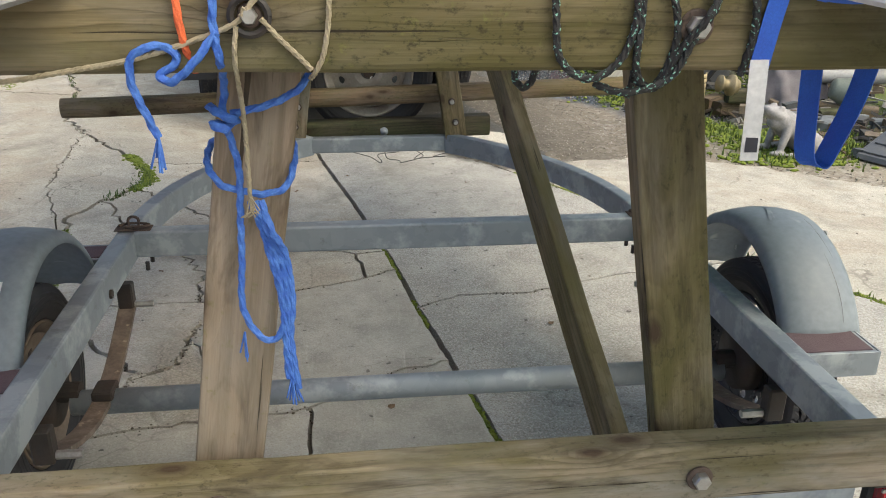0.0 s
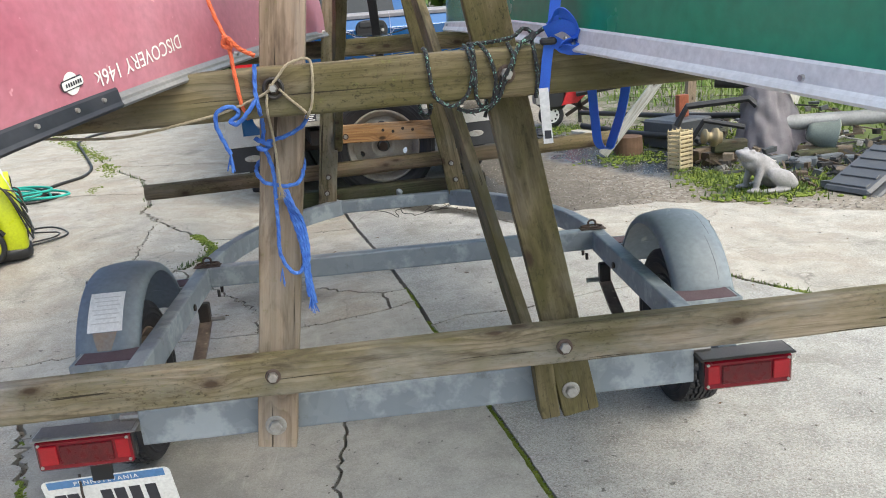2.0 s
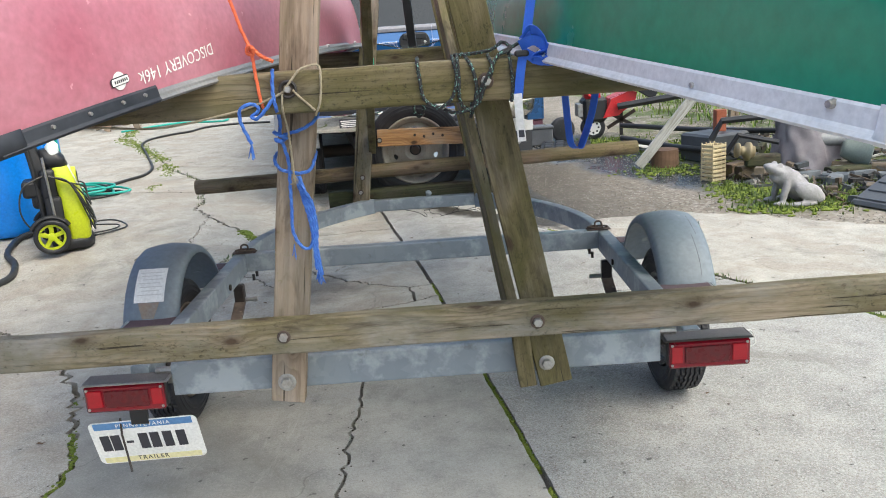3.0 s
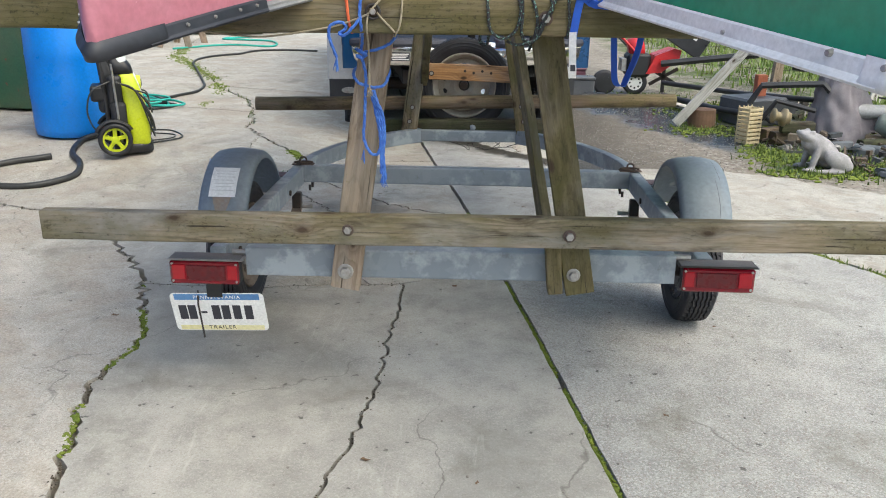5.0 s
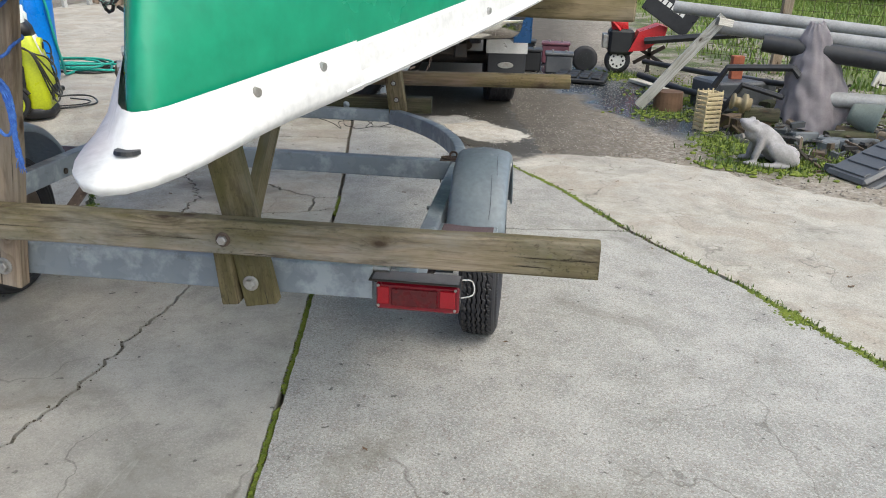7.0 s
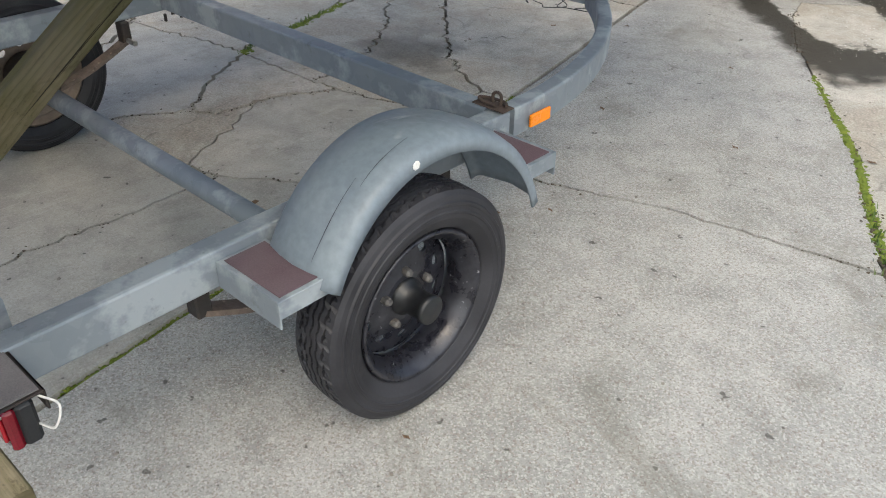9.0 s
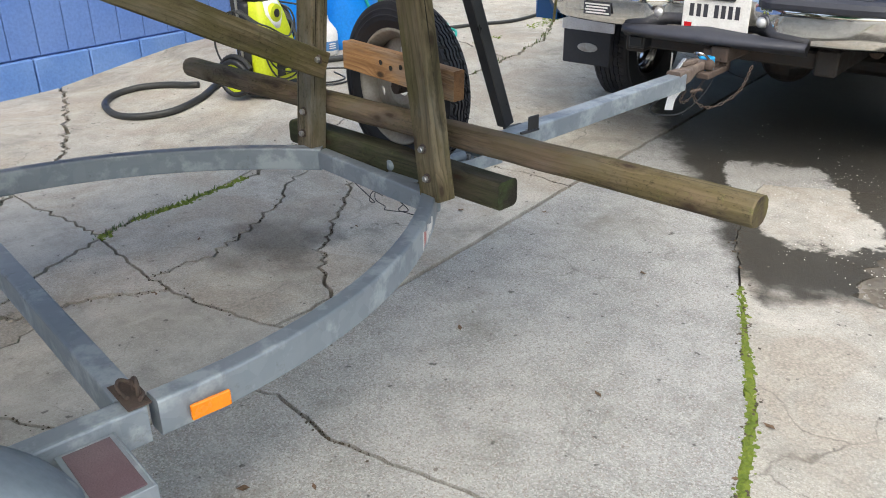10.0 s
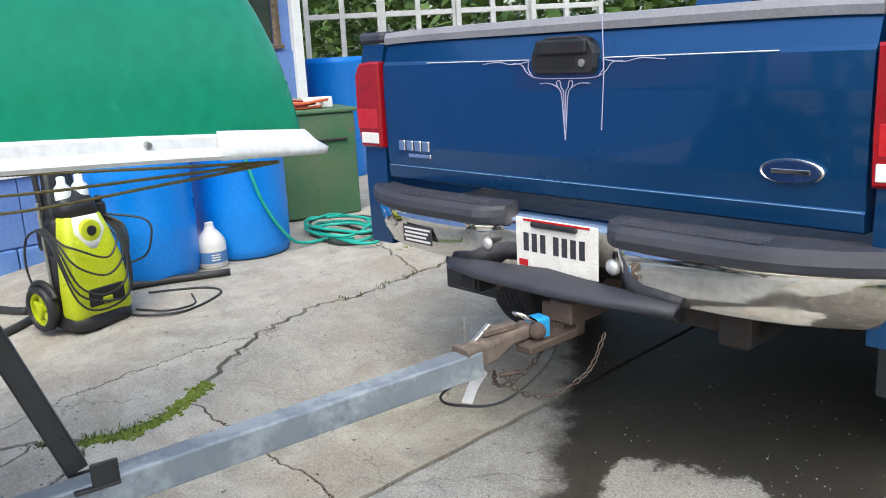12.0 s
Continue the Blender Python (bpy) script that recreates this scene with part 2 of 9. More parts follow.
    v = calc(n, l, "ADD", calc(n, l, "MULTIPLY", x, -0.70), calc(n, l, "MULTIPLY", y, 0.72))
    ix, iy = calc(n, l, "DIVIDE", calc(n, l, "SUBTRACT", u, 3.37), 0.25), calc(n, l, "DIVIDE", calc(n, l, "SUBTRACT", v, 2.70), 0.52)
    isle = calc(n, l, "ADD", calc(n, l, "POWER", calc(n, l, "ABSOLUTE", ix), 4.0), calc(n, l, "POWER", calc(n, l, "ABSOLUTE", iy), 4.0))
    isle = calc(n, l, "ADD", isle, calc(n, l, "MULTIPLY", calc(n, l, "SUBTRACT", grain(n, l, pos, 6.0, 6, 0.68), 0.5), 3.4))
    wet = calc(n, l, "MULTIPLY", wet, span(n, l, isle, 0.90, 1.16))
    wet = calc(n, l, "MULTIPLY", wet, span(n, l, x, -1.3, -0.9))
    wet = calc(n, l, "MULTIPLY", wet, span(n, l, calc(n, l, "ADD", v, calc(n, l, "MULTIPLY", grain(n, l, pos, 4.0, 5), 0.5)), 1.98, 2.08))
    px, py = calc(n, l, "SUBTRACT", x, -0.62), calc(n, l, "SUBTRACT", y, 2.33)
    damp = calc(n, l, "ADD", calc(n, l, "MULTIPLY", calc(n, l, "MULTIPLY", px, px), 9.0), calc(n, l, "MULTIPLY", calc(n, l, "MULTIPLY", py, py), 9.0))
    damp = calc(n, l, "ADD", damp, calc(n, l, "MULTIPLY", calc(n, l, "SUBTRACT", grain(n, l, pos, 4.0, 4), 0.5), 2.2))
    wet = calc(n, l, "MAXIMUM", wet, span(n, l, damp, 0.1, 0.7, 0.55, 0.0))
    # near-black: wet concrete plus the shade under the truck, put into one colour
    col = mix_rgb(n, l, calc(n, l, "MULTIPLY", wet, 0.90), col, (0.021, 0.017, 0.011))
    tone = span(n, l, info.outputs["Random"], 0.0, 1.0, 0.90, 1.06)
    grey = n.new("ShaderNodeCombineColor")
    for i in range(3):
        l.new(tone, grey.inputs[i])
    col = mix_rgb(n, l, 1.0, col, grey.outputs[0], "MULTIPLY")
    l.new(col, b.inputs["Base Color"])
    l.new(span(n, l, wet, 0.0, 1.0, 0.85, 0.55), b.inputs["Roughness"])
    b.inputs["Specular IOR Level"].default_value = 0.35
    h = calc(n, l, "ADD", calc(n, l, "MULTIPLY", fine, 0.7), calc(n, l, "MULTIPLY", sand, 0.35))
    h = calc(n, l, "ADD", h, calc(n, l, "ADD", calc(n, l, "MULTIPLY", mid, 1.2), calc(n, l, "MULTIPLY", gsep.outputs[0], 0.12)))
    if pits is not None:
        h = calc(n, l, "SUBTRACT", h, calc(n, l, "MULTIPLY", pits, calc(n, l, "ADD", calc(n, l, "MULTIPLY", stones.outputs["Distance"], 0.9), 0.5)))
    bumped(n, l, b, h, coarse_bump, 0.006)
    return m


def galvanised_material(name):
    m, n, l, b = shader(name)
    co = place_of(n, l)
    cell = n.new("ShaderNodeTexVoronoi")
    cell.inputs["Scale"].default_value = 28
    l.new(co, cell.inputs["Vector"])
    sep = n.new("ShaderNodeSeparateColor")
    l.new(cell.outputs["Color"], sep.inputs[0])
    blot = grain(n, l, co, 7, 5, 0.65)
    col = mix_rgb(n, l, span(n, l, sep.outputs[0], 0, 1, 0, 0.5), (0.25, 0.285, 0.32), (0.185, 0.215, 0.25))
    col = mix_rgb(n, l, span(n, l, blot, 0.50, 0.60, 0, 0.8), col, (0.40, 0.44, 0.47))
    col = mix_rgb(n, l, span(n, l, grain(n, l, co, 17, 5, 0.7), 0.62, 0.72, 0, 0.5), col, (0.13, 0.135, 0.135))
    l.new(col, b.inputs["Base Color"])
    b.inputs["Metallic"].default_value = 0.35
    l.new(span(n, l, blot, 0.3, 0.7, 0.42, 0.68), b.inputs["Roughness"])
    bumped(n, l, b, grain(n, l, co, 60, 3), 0.12, 0.002)
    return m


WOOD_GREY = timber_material("weathered_wood", (0.36, 0.272, 0.205), (0.215, 0.150, 0.106), 0.25, (0.150, 0.128, 0.065), 0.8, 0.4)
WOOD_SILVER = timber_material("silvered_wood", (0.310, 0.255, 0.192), (0.140, 0.106, 0.074), 0.7, (0.105, 0.094, 0.036), 0.9, 0.8)
WOOD_GREEN = timber_material("algae_wood", (0.235, 0.185, 0.115), (0.100, 0.075, 0.043), 0.7, (0.092, 0.084, 0.025), 0.9, 0.4)
WOOD_ROUND = timber_material("landscape_timber", (0.20, 0.140, 0.104), (0.100, 0.066, 0.050), 0.42, (0.12, 0.108, 0.032), 0.6, 0.45)
WOOD_DARK = timber_material("dark_wet_wood", (0.085, 0.072, 0.048), (0.040, 0.033, 0.024), 0.6, (0.042, 0.058, 0.02), 0.5, 0.3)
WOOD_NEW = timber_material("raw_orange_wood", (0.52, 0.29, 0.13), (0.33, 0.16, 0.07), 0.0, cracks=0.35)
WOOD_WHITE = timber_material("flaking_white_wood", (0.62, 0.60, 0.56), (0.42, 0.38, 0.33), 0.15)
CONC_COARSE = concrete_material("coarse_concrete", (0.385, 0.38, 0.358), (0.30, 0.297, 0.282), 0.6, 0.46)
CONC_SMOOTH = concrete_material("smooth_concrete", (0.43, 0.415, 0.372), (0.345, 0.33, 0.298), 0.28, 0.18, 0.0, 0.35)
CONC_OLD = concrete_material("old_concrete", (0.475, 0.452, 0.398), (0.37, 0.352, 0.312), 0.55, 0.30, 0.7)
GALV = galvanised_material("galvanised_steel")
FENDER = surface("grey_fender_paint", (0.165, 0.20, 0.238), (0.21, 0.245, 0.275), 0.5, 0.0, 5, 60, 0.06, 0.001, 0.6, speck=((0.33, 0.36, 0.38), 11, 0.70))
RUST = surface("rusty_steel", (0.072, 0.052, 0.044), (0.118, 0.085, 0.068), 0.85, 0.2, 18, 150, 0.6, 0.003, 0.8, speck=((0.04, 0.03, 0.026), 60, 0.62))
NUT_GREY = surface("greasy_grey_nut", (0.16, 0.155, 0.15), (0.07, 0.06, 0.055), 0.6, 0.4, 60, 200, 0.2)
OLD_STEEL = surface("dull_zinc_steel", (0.42, 0.42, 0.41), (0.22, 0.17, 0.13), 0.45, 0.75, 25, 160, 0.15, 0.001, 0.5)
DARK_STEEL = surface("dark_dirty_steel", (0.030, 0.028, 0.028), (0.075, 0.05, 0.038), 0.65, 0.3, 12, 120, 0.3)
TREAD_PLATE = surface("maroon_grit_step", (0.098, 0.062, 0.074), (0.165, 0.125, 0.138), 0.9, 0.0, 8, 320, 0.6, 0.002)
TYRE = surface("tyre_rubber", (0.011, 0.011, 0.015), (0.042, 0.042, 0.049), 0.6, 0.0, 9, 150, 0.3, 0.001, 0.8)
BLACK_RIM = surface("flaking_black_rim", (0.014, 0.014, 0.020), (0.075, 0.078, 0.092), 0.32, 0.2, 22, 140, 0.2, 0.001, 0.5, speck=((0.30, 0.30, 0.32), 110, 0.70))
GREY_RIM = surface("grey_steel_rim", (0.42, 0.39, 0.35), (0.27, 0.22, 0.18), 0.55, 0.2, 14, 120, 0.15)
BLACK_PLASTIC = surface("black_plastic", (0.012, 0.013, 0.015), (0.028, 0.028, 0.031), 0.5, 0.0, 12, 200, 0.1, 0.001, 0.5)
BLACK_PAINT = surface("black_paint", (0.018, 0.019, 0.022), (0.04, 0.04, 0.045), 0.4, 0.0, 10, 90, 0.05, 0.001, 0.5)
RED_LENS = surface("red_lens", (0.30, 0.006, 0.012), (0.20, 0.005, 0.010), 0.2, 0.0, 30, 300, 0.3, 0.001, 0.6, 0.06)
DARK_LENS = surface("dark_red_lens", (0.11, 0.005, 0.009), (0.055, 0.004, 0.007), 0.3, 0.0, 60, 260, 0.4, 0.002, 0.6, 0.08)
TRAILER_LENS = surface("crimson_lens", (0.185, 0.004, 0.013), (0.12, 0.003, 0.009), 0.22, 0.0, 30, 300, 0.3, 0.001, 0.6, 0.06)
END_LENS = surface("clear_red_reflector", (0.36, 0.008, 0.018), (0.25, 0.006, 0.012), 0.18, 0.0, 30, 300, 0.2, 0.001, 0.5, 0.05)
BRIGHT_LENS = surface("bright_red_reflector", (0.48, 0.014, 0.020), (0.34, 0.009, 0.015), 0.15, 0.0, 30, 300, 0.2, 0.001, 0.5, 0.05)
AMBER = surface("amber_reflector", (0.95, 0.27, 0.01), (0.80, 0.18, 0.01), 0.25, 0.0, 50, 260, 0.2, 0.001, 0.5, 0.08)
WHITE_PAINT = surface("white_paint", (0.78, 0.78, 0.76), (0.64, 0.63, 0.60), 0.5, 0.0, 6, 120, 0.06)
LABEL_WHITE = surface("white_label", (0.74, 0.73, 0.71), (0.60, 0.58, 0.55), 0.6, 0.0, 20, 150, 0.03)
INK = surface("dark_ink", (0.03, 0.03, 0.04), (0.05, 0.05, 0.06), 0.6, bump=0)
PLATE_BLUE = surface("plate_blue", (0.08, 0.20, 0.42), (0.12, 0.26, 0.48), 0.4, bump=0)
PLATE_YELLOW = surface("plate_yellow", (0.72, 0.66, 0.34), (0.72, 0.68, 0.45), 0.4, bump=0)
RED_HULL = surface("faded_red_hull", (0.36, 0.108, 0.150), (0.45, 0.205, 0.252), 0.34, 0.0, 2.2, 60, 0.03, 0.001, 0.8, 0.08, speck=((0.60, 0.32, 0.35), 45, 0.72))
GREEN_HULL = surface("green_hull", (0.011, 0.255, 0.142), (0.015, 0.232, 0.130), 0.24, 0.0, 2.5, 40, 0.03, 0.001, 0.7, 0.06, speck=((0.25, 0.45, 0.36), 60, 0.80))
WHITE_TRIM = surface("scuffed_white_trim", (0.69, 0.69, 0.69), (0.54, 0.535, 0.53), 0.40, 0.0, 14, 90, 0.15, 0.002, 0.5)
ALU = surface("dull_aluminium", (0.66, 0.66, 0.67), (0.48, 0.47, 0.47), 0.38, 0.6, 9, 130, 0.05, 0.001, 0.5)
BLACK_VINYL = surface("black_vinyl_trim", (0.016, 0.018, 0.024), (0.036, 0.038, 0.048), 0.45, 0.0, 10, 80, 0.08)
ROPE_BLUE = surface("blue_rope", (0.024, 0.098, 0.42), (0.075, 0.20, 0.55), 0.65, 0.0, 90, 420, 0.5, 0.002, 0.9)
ROPE_ORANGE = surface("orange_rope", (0.66, 0.13, 0.045), (0.50, 0.085, 0.04), 0.65, 0.0, 60, 400, 0.5, 0.002, 0.7)
ROPE_TAN = surface("tan_rope", (0.33, 0.285, 0.20), (0.21, 0.18, 0.12), 0.8, 0.0, 60, 400, 0.5, 0.002, 0.7)
ROPE_DARK = surface("black_flecked_rope", (0.011, 0.012, 0.013), (0.03, 0.03, 0.032), 0.7, 0.0, 75, 400, 0.5, 0.002, 1.0, speck=((0.20, 0.42, 0.35), 230, 0.60))
STRAP_BLUE = surface("blue_webbing", (0.02, 0.10, 0.52), (0.03, 0.15, 0.62), 0.6, 0.0, 20, 500, 0.4, 0.001, 0.7)
STRAP_TAN = surface("faded_tan_webbing", (0.32, 0.265, 0.22), (0.23, 0.185, 0.15), 0.8, 0.0, 15, 500, 0.4, 0.001, 0.7)
TRUCK_BLUE = surface("blue_truck_paint", (0.004, 0.060, 0.185), (0.004, 0.068, 0.205), 0.30, 0.6, 1.5, 900, 0.01, 0.0005, 0.6, 0.05, 0.6)
CHROME = surface("chrome", (0.78, 0.77, 0.75), (0.70, 0.69, 0.67), 0.09, 1.0, 4, 60, 0.03, 0.001, 0.6, 0.05)
STEP_PAD = surface("grey_step_pad", (0.030, 0.032, 0.044), (0.055, 0.057, 0.072), 0.55, 0.0, 8, 200, 0.25, 0.002)
MUD_RUBBER = surface("mudflap_rubber", (0.022, 0.024, 0.03), (0.045, 0.045, 0.05), 0.55, 0.0, 6, 90, 0.1)
MOSS = surface("moss", (0.105, 0.150, 0.014), (0.195, 0.235, 0.032), 0.95, 0.0, 20, 300, 0.8, 0.004, 0.8)
SOIL = surface("dark_soil", (0.085, 0.066, 0.045), (0.05, 0.043, 0.033), 0.95, 0.0, 10, 120, 0.6, 0.006)


def ground_material():
    """Gravelly dirt, dark and wet in a trail of puddles, with grass further out."""
    m, n, l, b = shader("gravel_and_grass")
    pos = n.new("ShaderNodeNewGeometry").outputs["Position"]
    sep = n.new("ShaderNodeSeparateXYZ")
    l.new(pos, sep.inputs[0])
    x, y = sep.outputs[0], sep.outputs[1]
    big, mid, fine = grain(n, l, pos, 0.8, 5, 0.6), grain(n, l, pos, 7, 6, 0.7), grain(n, l, pos, 55, 4, 0.7)
    stones = n.new("ShaderNodeTexVoronoi")
    stones.inputs["Scale"].default_value = 48
    l.new(pos, stones.inputs["Vector"])
    shade = n.new("ShaderNodeSeparateColor")
    l.new(stones.outputs["Color"], shade.inputs[0])
    col = mix_rgb(n, l, span(n, l, big, 0.35, 0.65), (0.25, 0.215, 0.17), (0.16, 0.135, 0.105))
    col = mix_rgb(n, l, span(n, l, shade.outputs[0], 0.5, 1.0, 0.0, 0.65), col, (0.40, 0.375, 0.335))
    col = mix_rgb(n, l, span(n, l, mid, 0.5, 0.72, 0.0, 0.6), col, (0.085, 0.072, 0.058))
    # puddles lie along a trail from (2.5, 4.2) towards (0.9, 7.6)
    across = calc(n, l, "ADD", calc(n, l, "MULTIPLY", x, 0.905), calc(n, l, "MULTIPLY", y, 0.426))
    across = calc(n, l, "ABSOLUTE", calc(n, l, "SUBTRACT", across, 4.12))
    across = calc(n, l, "ADD", across, calc(n, l, "MULTIPLY", calc(n, l, "SUBTRACT", grain(n, l, pos, 2.2, 5, 0.65), 0.5), 0.9))
    wet = calc(n, l, "MULTIPLY", span(n, l, across, 0.32, 0.55, 1.0, 0.0), span(n, l, y, 3.9, 4.6))
    wet = calc(n, l, "MULTIPLY", wet, span(n, l, y, 8.5, 9.5, 1.0, 0.0))
    u = calc(n, l, "ADD", calc(n, l, "MULTIPLY", x, 0.72), calc(n, l, "MULTIPLY", y, 0.70))
    u = calc(n, l, "ADD", u, calc(n, l, "MULTIPLY", calc(n, l, "SUBTRACT", grain(n, l, pos, 3.0, 6, 0.68), 0.5), 0.6))
    near = calc(n, l, "MULTIPLY", span(n, l, x, 1.1, 1.9, 1.0, 0.0), span(n, l, u, 3.2, 3.5))
    near = calc(n, l, "MULTIPLY", near, span(n, l, mid, 0.3, 0.5, 0.7, 0.95))
    carpet = calc(n, l, "MULTIPLY", span(n, l, x, 2.05, 2.45), span(n, l, grain(n, l, pos, 2.4, 6, 0.68, 0.4), 0.44, 0.56))
    carpet = calc(n, l, "MULTIPLY", carpet, span(n, l, y, 3.2, 3.6))
    col = mix_rgb(n, l, carpet, col, mix_rgb(n, l, span(n, l, mid, 0.35, 0.65), (0.085, 0.125, 0.018), (0.040, 0.045, 0.018)))
    col = mix_rgb(n, l, near, col, (0.070, 0.060, 0.047))
    col = mix_rgb(n, l, wet, col, (0.045, 0.052, 0.062))
    lawn = calc(n, l, "MAXIMUM", span(n, l, calc(n, l, "ADD", x, calc(n, l, "MULTIPLY", big, 2.5)), 5.2, 5.8), span(n, l, calc(n, l, "ADD", y, calc(n, l, "MULTIPLY", big, 4.0)), 15.0, 16.0))
    lawn = calc(n, l, "MULTIPLY", lawn, span(n, l, y, 2.0, 3.2))
    green = mix_rgb(n, l, mid, (0.085, 0.135, 0.025), (0.15, 0.17, 0.045))
    col = mix_rgb(n, l, lawn, col, green)
    l.new(col, b.inputs["Base Color"])
    l.new(span(n, l, wet, 0.0, 1.0, 0.9, 0.22), b.inputs["Roughness"])
    h = calc(n, l, "ADD", calc(n, l, "MULTIPLY", fine, 0.6), calc(n, l, "MULTIPLY", calc(n, l, "SUBTRACT", 1.0, stones.outputs["Distance"]), 0.8))
    h = calc(n, l, "MULTIPLY", h, span(n, l, wet, 0.0, 1.0, 1.0, 0.35))
    bumped(n, l, b, h, 0.4, 0.006)
    return m


GROUND = ground_material()


# ---- shape helpers ----
from mathutils import bvhtree, geometry


def thing(name, label, category, x, y, z=0.0, group="", kind=""):
    """An empty at the base of a thing, which parents its parts."""
    ob = new(name)
    ob.empty_display_size = 0.05
    ob.location = (x, y, z)
    return tagged(ob, label, category, group, kind)


def part(name, bm, material, parent=None, label="", smooth=False):
    """One mesh object from a bmesh in world coordinates."""
    bmesh.ops.recalc_face_normals(bm, faces=bm.faces)
    me = bpy.data.meshes.new(name)
    bm.to_mesh(me)
    bm.free()
    me.materials.append(material)
    if smooth:
        for p in me.polygons:
            p.use_smooth = True
    ob = new(name, me)
    hang(ob, parent)
    if label:
        tagged(ob, label)
    return ob


def hang(ob, parent):
    if parent is not None:
        ob.parent = parent
        m = parent.matrix_basis.copy()
        p = parent
        while p.parent is not None:
            m = p.parent.matrix_basis @ p.matrix_parent_inverse @ m
            p = p.parent
        ob.matrix_parent_inverse = m.inverted()


def box(bm, lo, hi, bevel=0.003, m=None, segments=1):
    c, s = [(a + b) / 2 for a, b in zip(lo, hi)], [abs(b - a) for a, b in zip(lo, hi)]
    mat = Matrix.Translation(c) @ Matrix.Diagonal((*s, 1))
    made = bmesh.ops.create_cube(bm, size=1, matrix=mat)["verts"]
    if bevel:
        es = list({e for v in made for e in v.link_edges})
        made = list({v for f in bmesh.ops.bevel(bm, geom=es, offset=min(bevel, min(s) * 0.45), segments=segments, affect="EDGES", profile=0.5)["faces"] for v in f.verts} | {v for v in made if v.is_valid})
    if m is not None:
        bmesh.ops.transform(bm, matrix=m, verts=made)
    return bm


def solid(lo, hi, bevel=0.003, m=None, segments=1):
    return box(bmesh.new(), lo, hi, bevel, m, segments)


def skin(bm, rings, closed=True, caps=True):
    """Faces between rings of points."""
    vs = [[bm.verts.new(p) for p in r] for r in rings]
    k = len(rings[0])
    for a, b in zip(vs, vs[1:]):
        for i in range(k if closed else k - 1):
            j = (i + 1) % k
            bm.faces.new((a[i], a[j], b[j], b[i]))
    if caps and closed:
        bm.faces.new(vs[0][::-1])
        bm.faces.new(vs[-1])
    return vs


def smooth_line(pts, steps=6):
    """A Catmull-Rom curve through points."""
    p = [Vector(q) for q in pts]
    p = [2 * p[0] - p[1]] + p + [2 * p[-1] - p[-2]]
    out = []
    for i in range(1, len(p) - 2):
        a, b, c, d = p[i - 1:i + 3]
        for k in range(steps):
            t = k / steps
            out.append(0.5 * ((2 * b) + (c - a) * t + (2 * a - 5 * b + 4 * c - d) * t * t + (3 * b - a - 3 * c + d) * t ** 3))
    return out + [p[-2]]


def sweep(bm, line, profile, up=None, twist=0.0, caps=True):
    """profile(s, i) gives the ring's 2D points at arc length s; swept along line."""
    line = [Vector(q) for q in line]
    t0 = (line[1] - line[0]).normalized()
    ref = Vector(up) if up else (Vector((0, 0, 1)) if abs(t0.z) < 0.9 else Vector((1, 0, 0)))
    rings, s = [], 0.0
    side = t0.cross(ref).normalized()
    for i, q in enumerate(line):
        t = (line[min(i + 1, len(line) - 1)] - line[max(i - 1, 0)]).normalized()
        if up:
            side = t.cross(ref).normalized()
        else:
            side = (side - t * side.dot(t)).normalized()
        top = side.cross(t).normalized()
        if i:
            s += (q - line[i - 1]).length
        rings.append([q + side * a + top * b for a, b in profile(s, i)])
    return skin(bm, rings, caps=caps)


def tube(line, r, n=8, caps=True):
    bm = bmesh.new()
    ring = [(r * math.cos(2 * math.pi * k / n), r * math.sin(2 * math.pi * k / n)) for k in range(n)]
    sweep(bm, line, lambda s, i: ring, caps=caps)
    return bm


def strand_rope(pts, r, lay=0.045, n=9, steps=8, lobes=3):
    """A laid rope: a round section with lobes that wind along it."""
    line = smooth_line(pts, steps)
    fine = [line[0]]
    for a, b in zip(line, line[1:]):
        k = max(1, int((b - a).length / (lay / 5)))
        fine += [a.lerp(b, (j + 1) / k) for j in range(k)]
    bm = bmesh.new()

    def ring(s, i):
        out = []
        for k in range(n):
            th = 2 * math.pi * k / n
            q = r * (1 + 0.20 * math.cos(lobes * th - 2 * math.pi * s / lay * lobes / 3 * 2))
            out.append((q * math.cos(th), q * math.sin(th)))
        return out

    sweep(bm, fine, ring)
    return bm


def ribbon(pts, width, thick, side, steps=6):
    """A flat webbing strap along points; side: the direction of its width."""
    bm = bmesh.new()
    line = smooth_line(pts, steps)
    w = Vector(side).normalized() * width / 2
    rings = []
    for i, q in enumerate(line):
        t = (line[min(i + 1, len(line) - 1)] - line[max(i - 1, 0)]).normalized()
        ww = (w - t * w.dot(t))
        ww = ww.normalized() * width / 2 if ww.length > 1e-4 else w
        nn = t.cross(ww).normalized() * thick / 2
        rings.append([q - ww - nn, q + ww - nn, q + ww + nn, q - ww + nn])
    skin(bm, rings)
    return bm


def lathe(bm, profile, centre, axis="x", n=32, closed=False):
    """Turns (along, radius) points round an axis."""
    rings = []
    for a, r in profile:
        ring = []
        for k in range(n):
            th = 2 * math.pi * k / n
            c, s = r * math.cos(th), r * math.sin(th)
            q = {"x": (a, c, s), "y": (c, a, s), "z": (c, s, a)}[axis]
            ring.append(Vector(centre) + Vector(q))
        rings.append(ring)
    if closed:
        rings.append([v.copy() for v in rings[0]])
    return skin(bm, rings, caps=not closed)


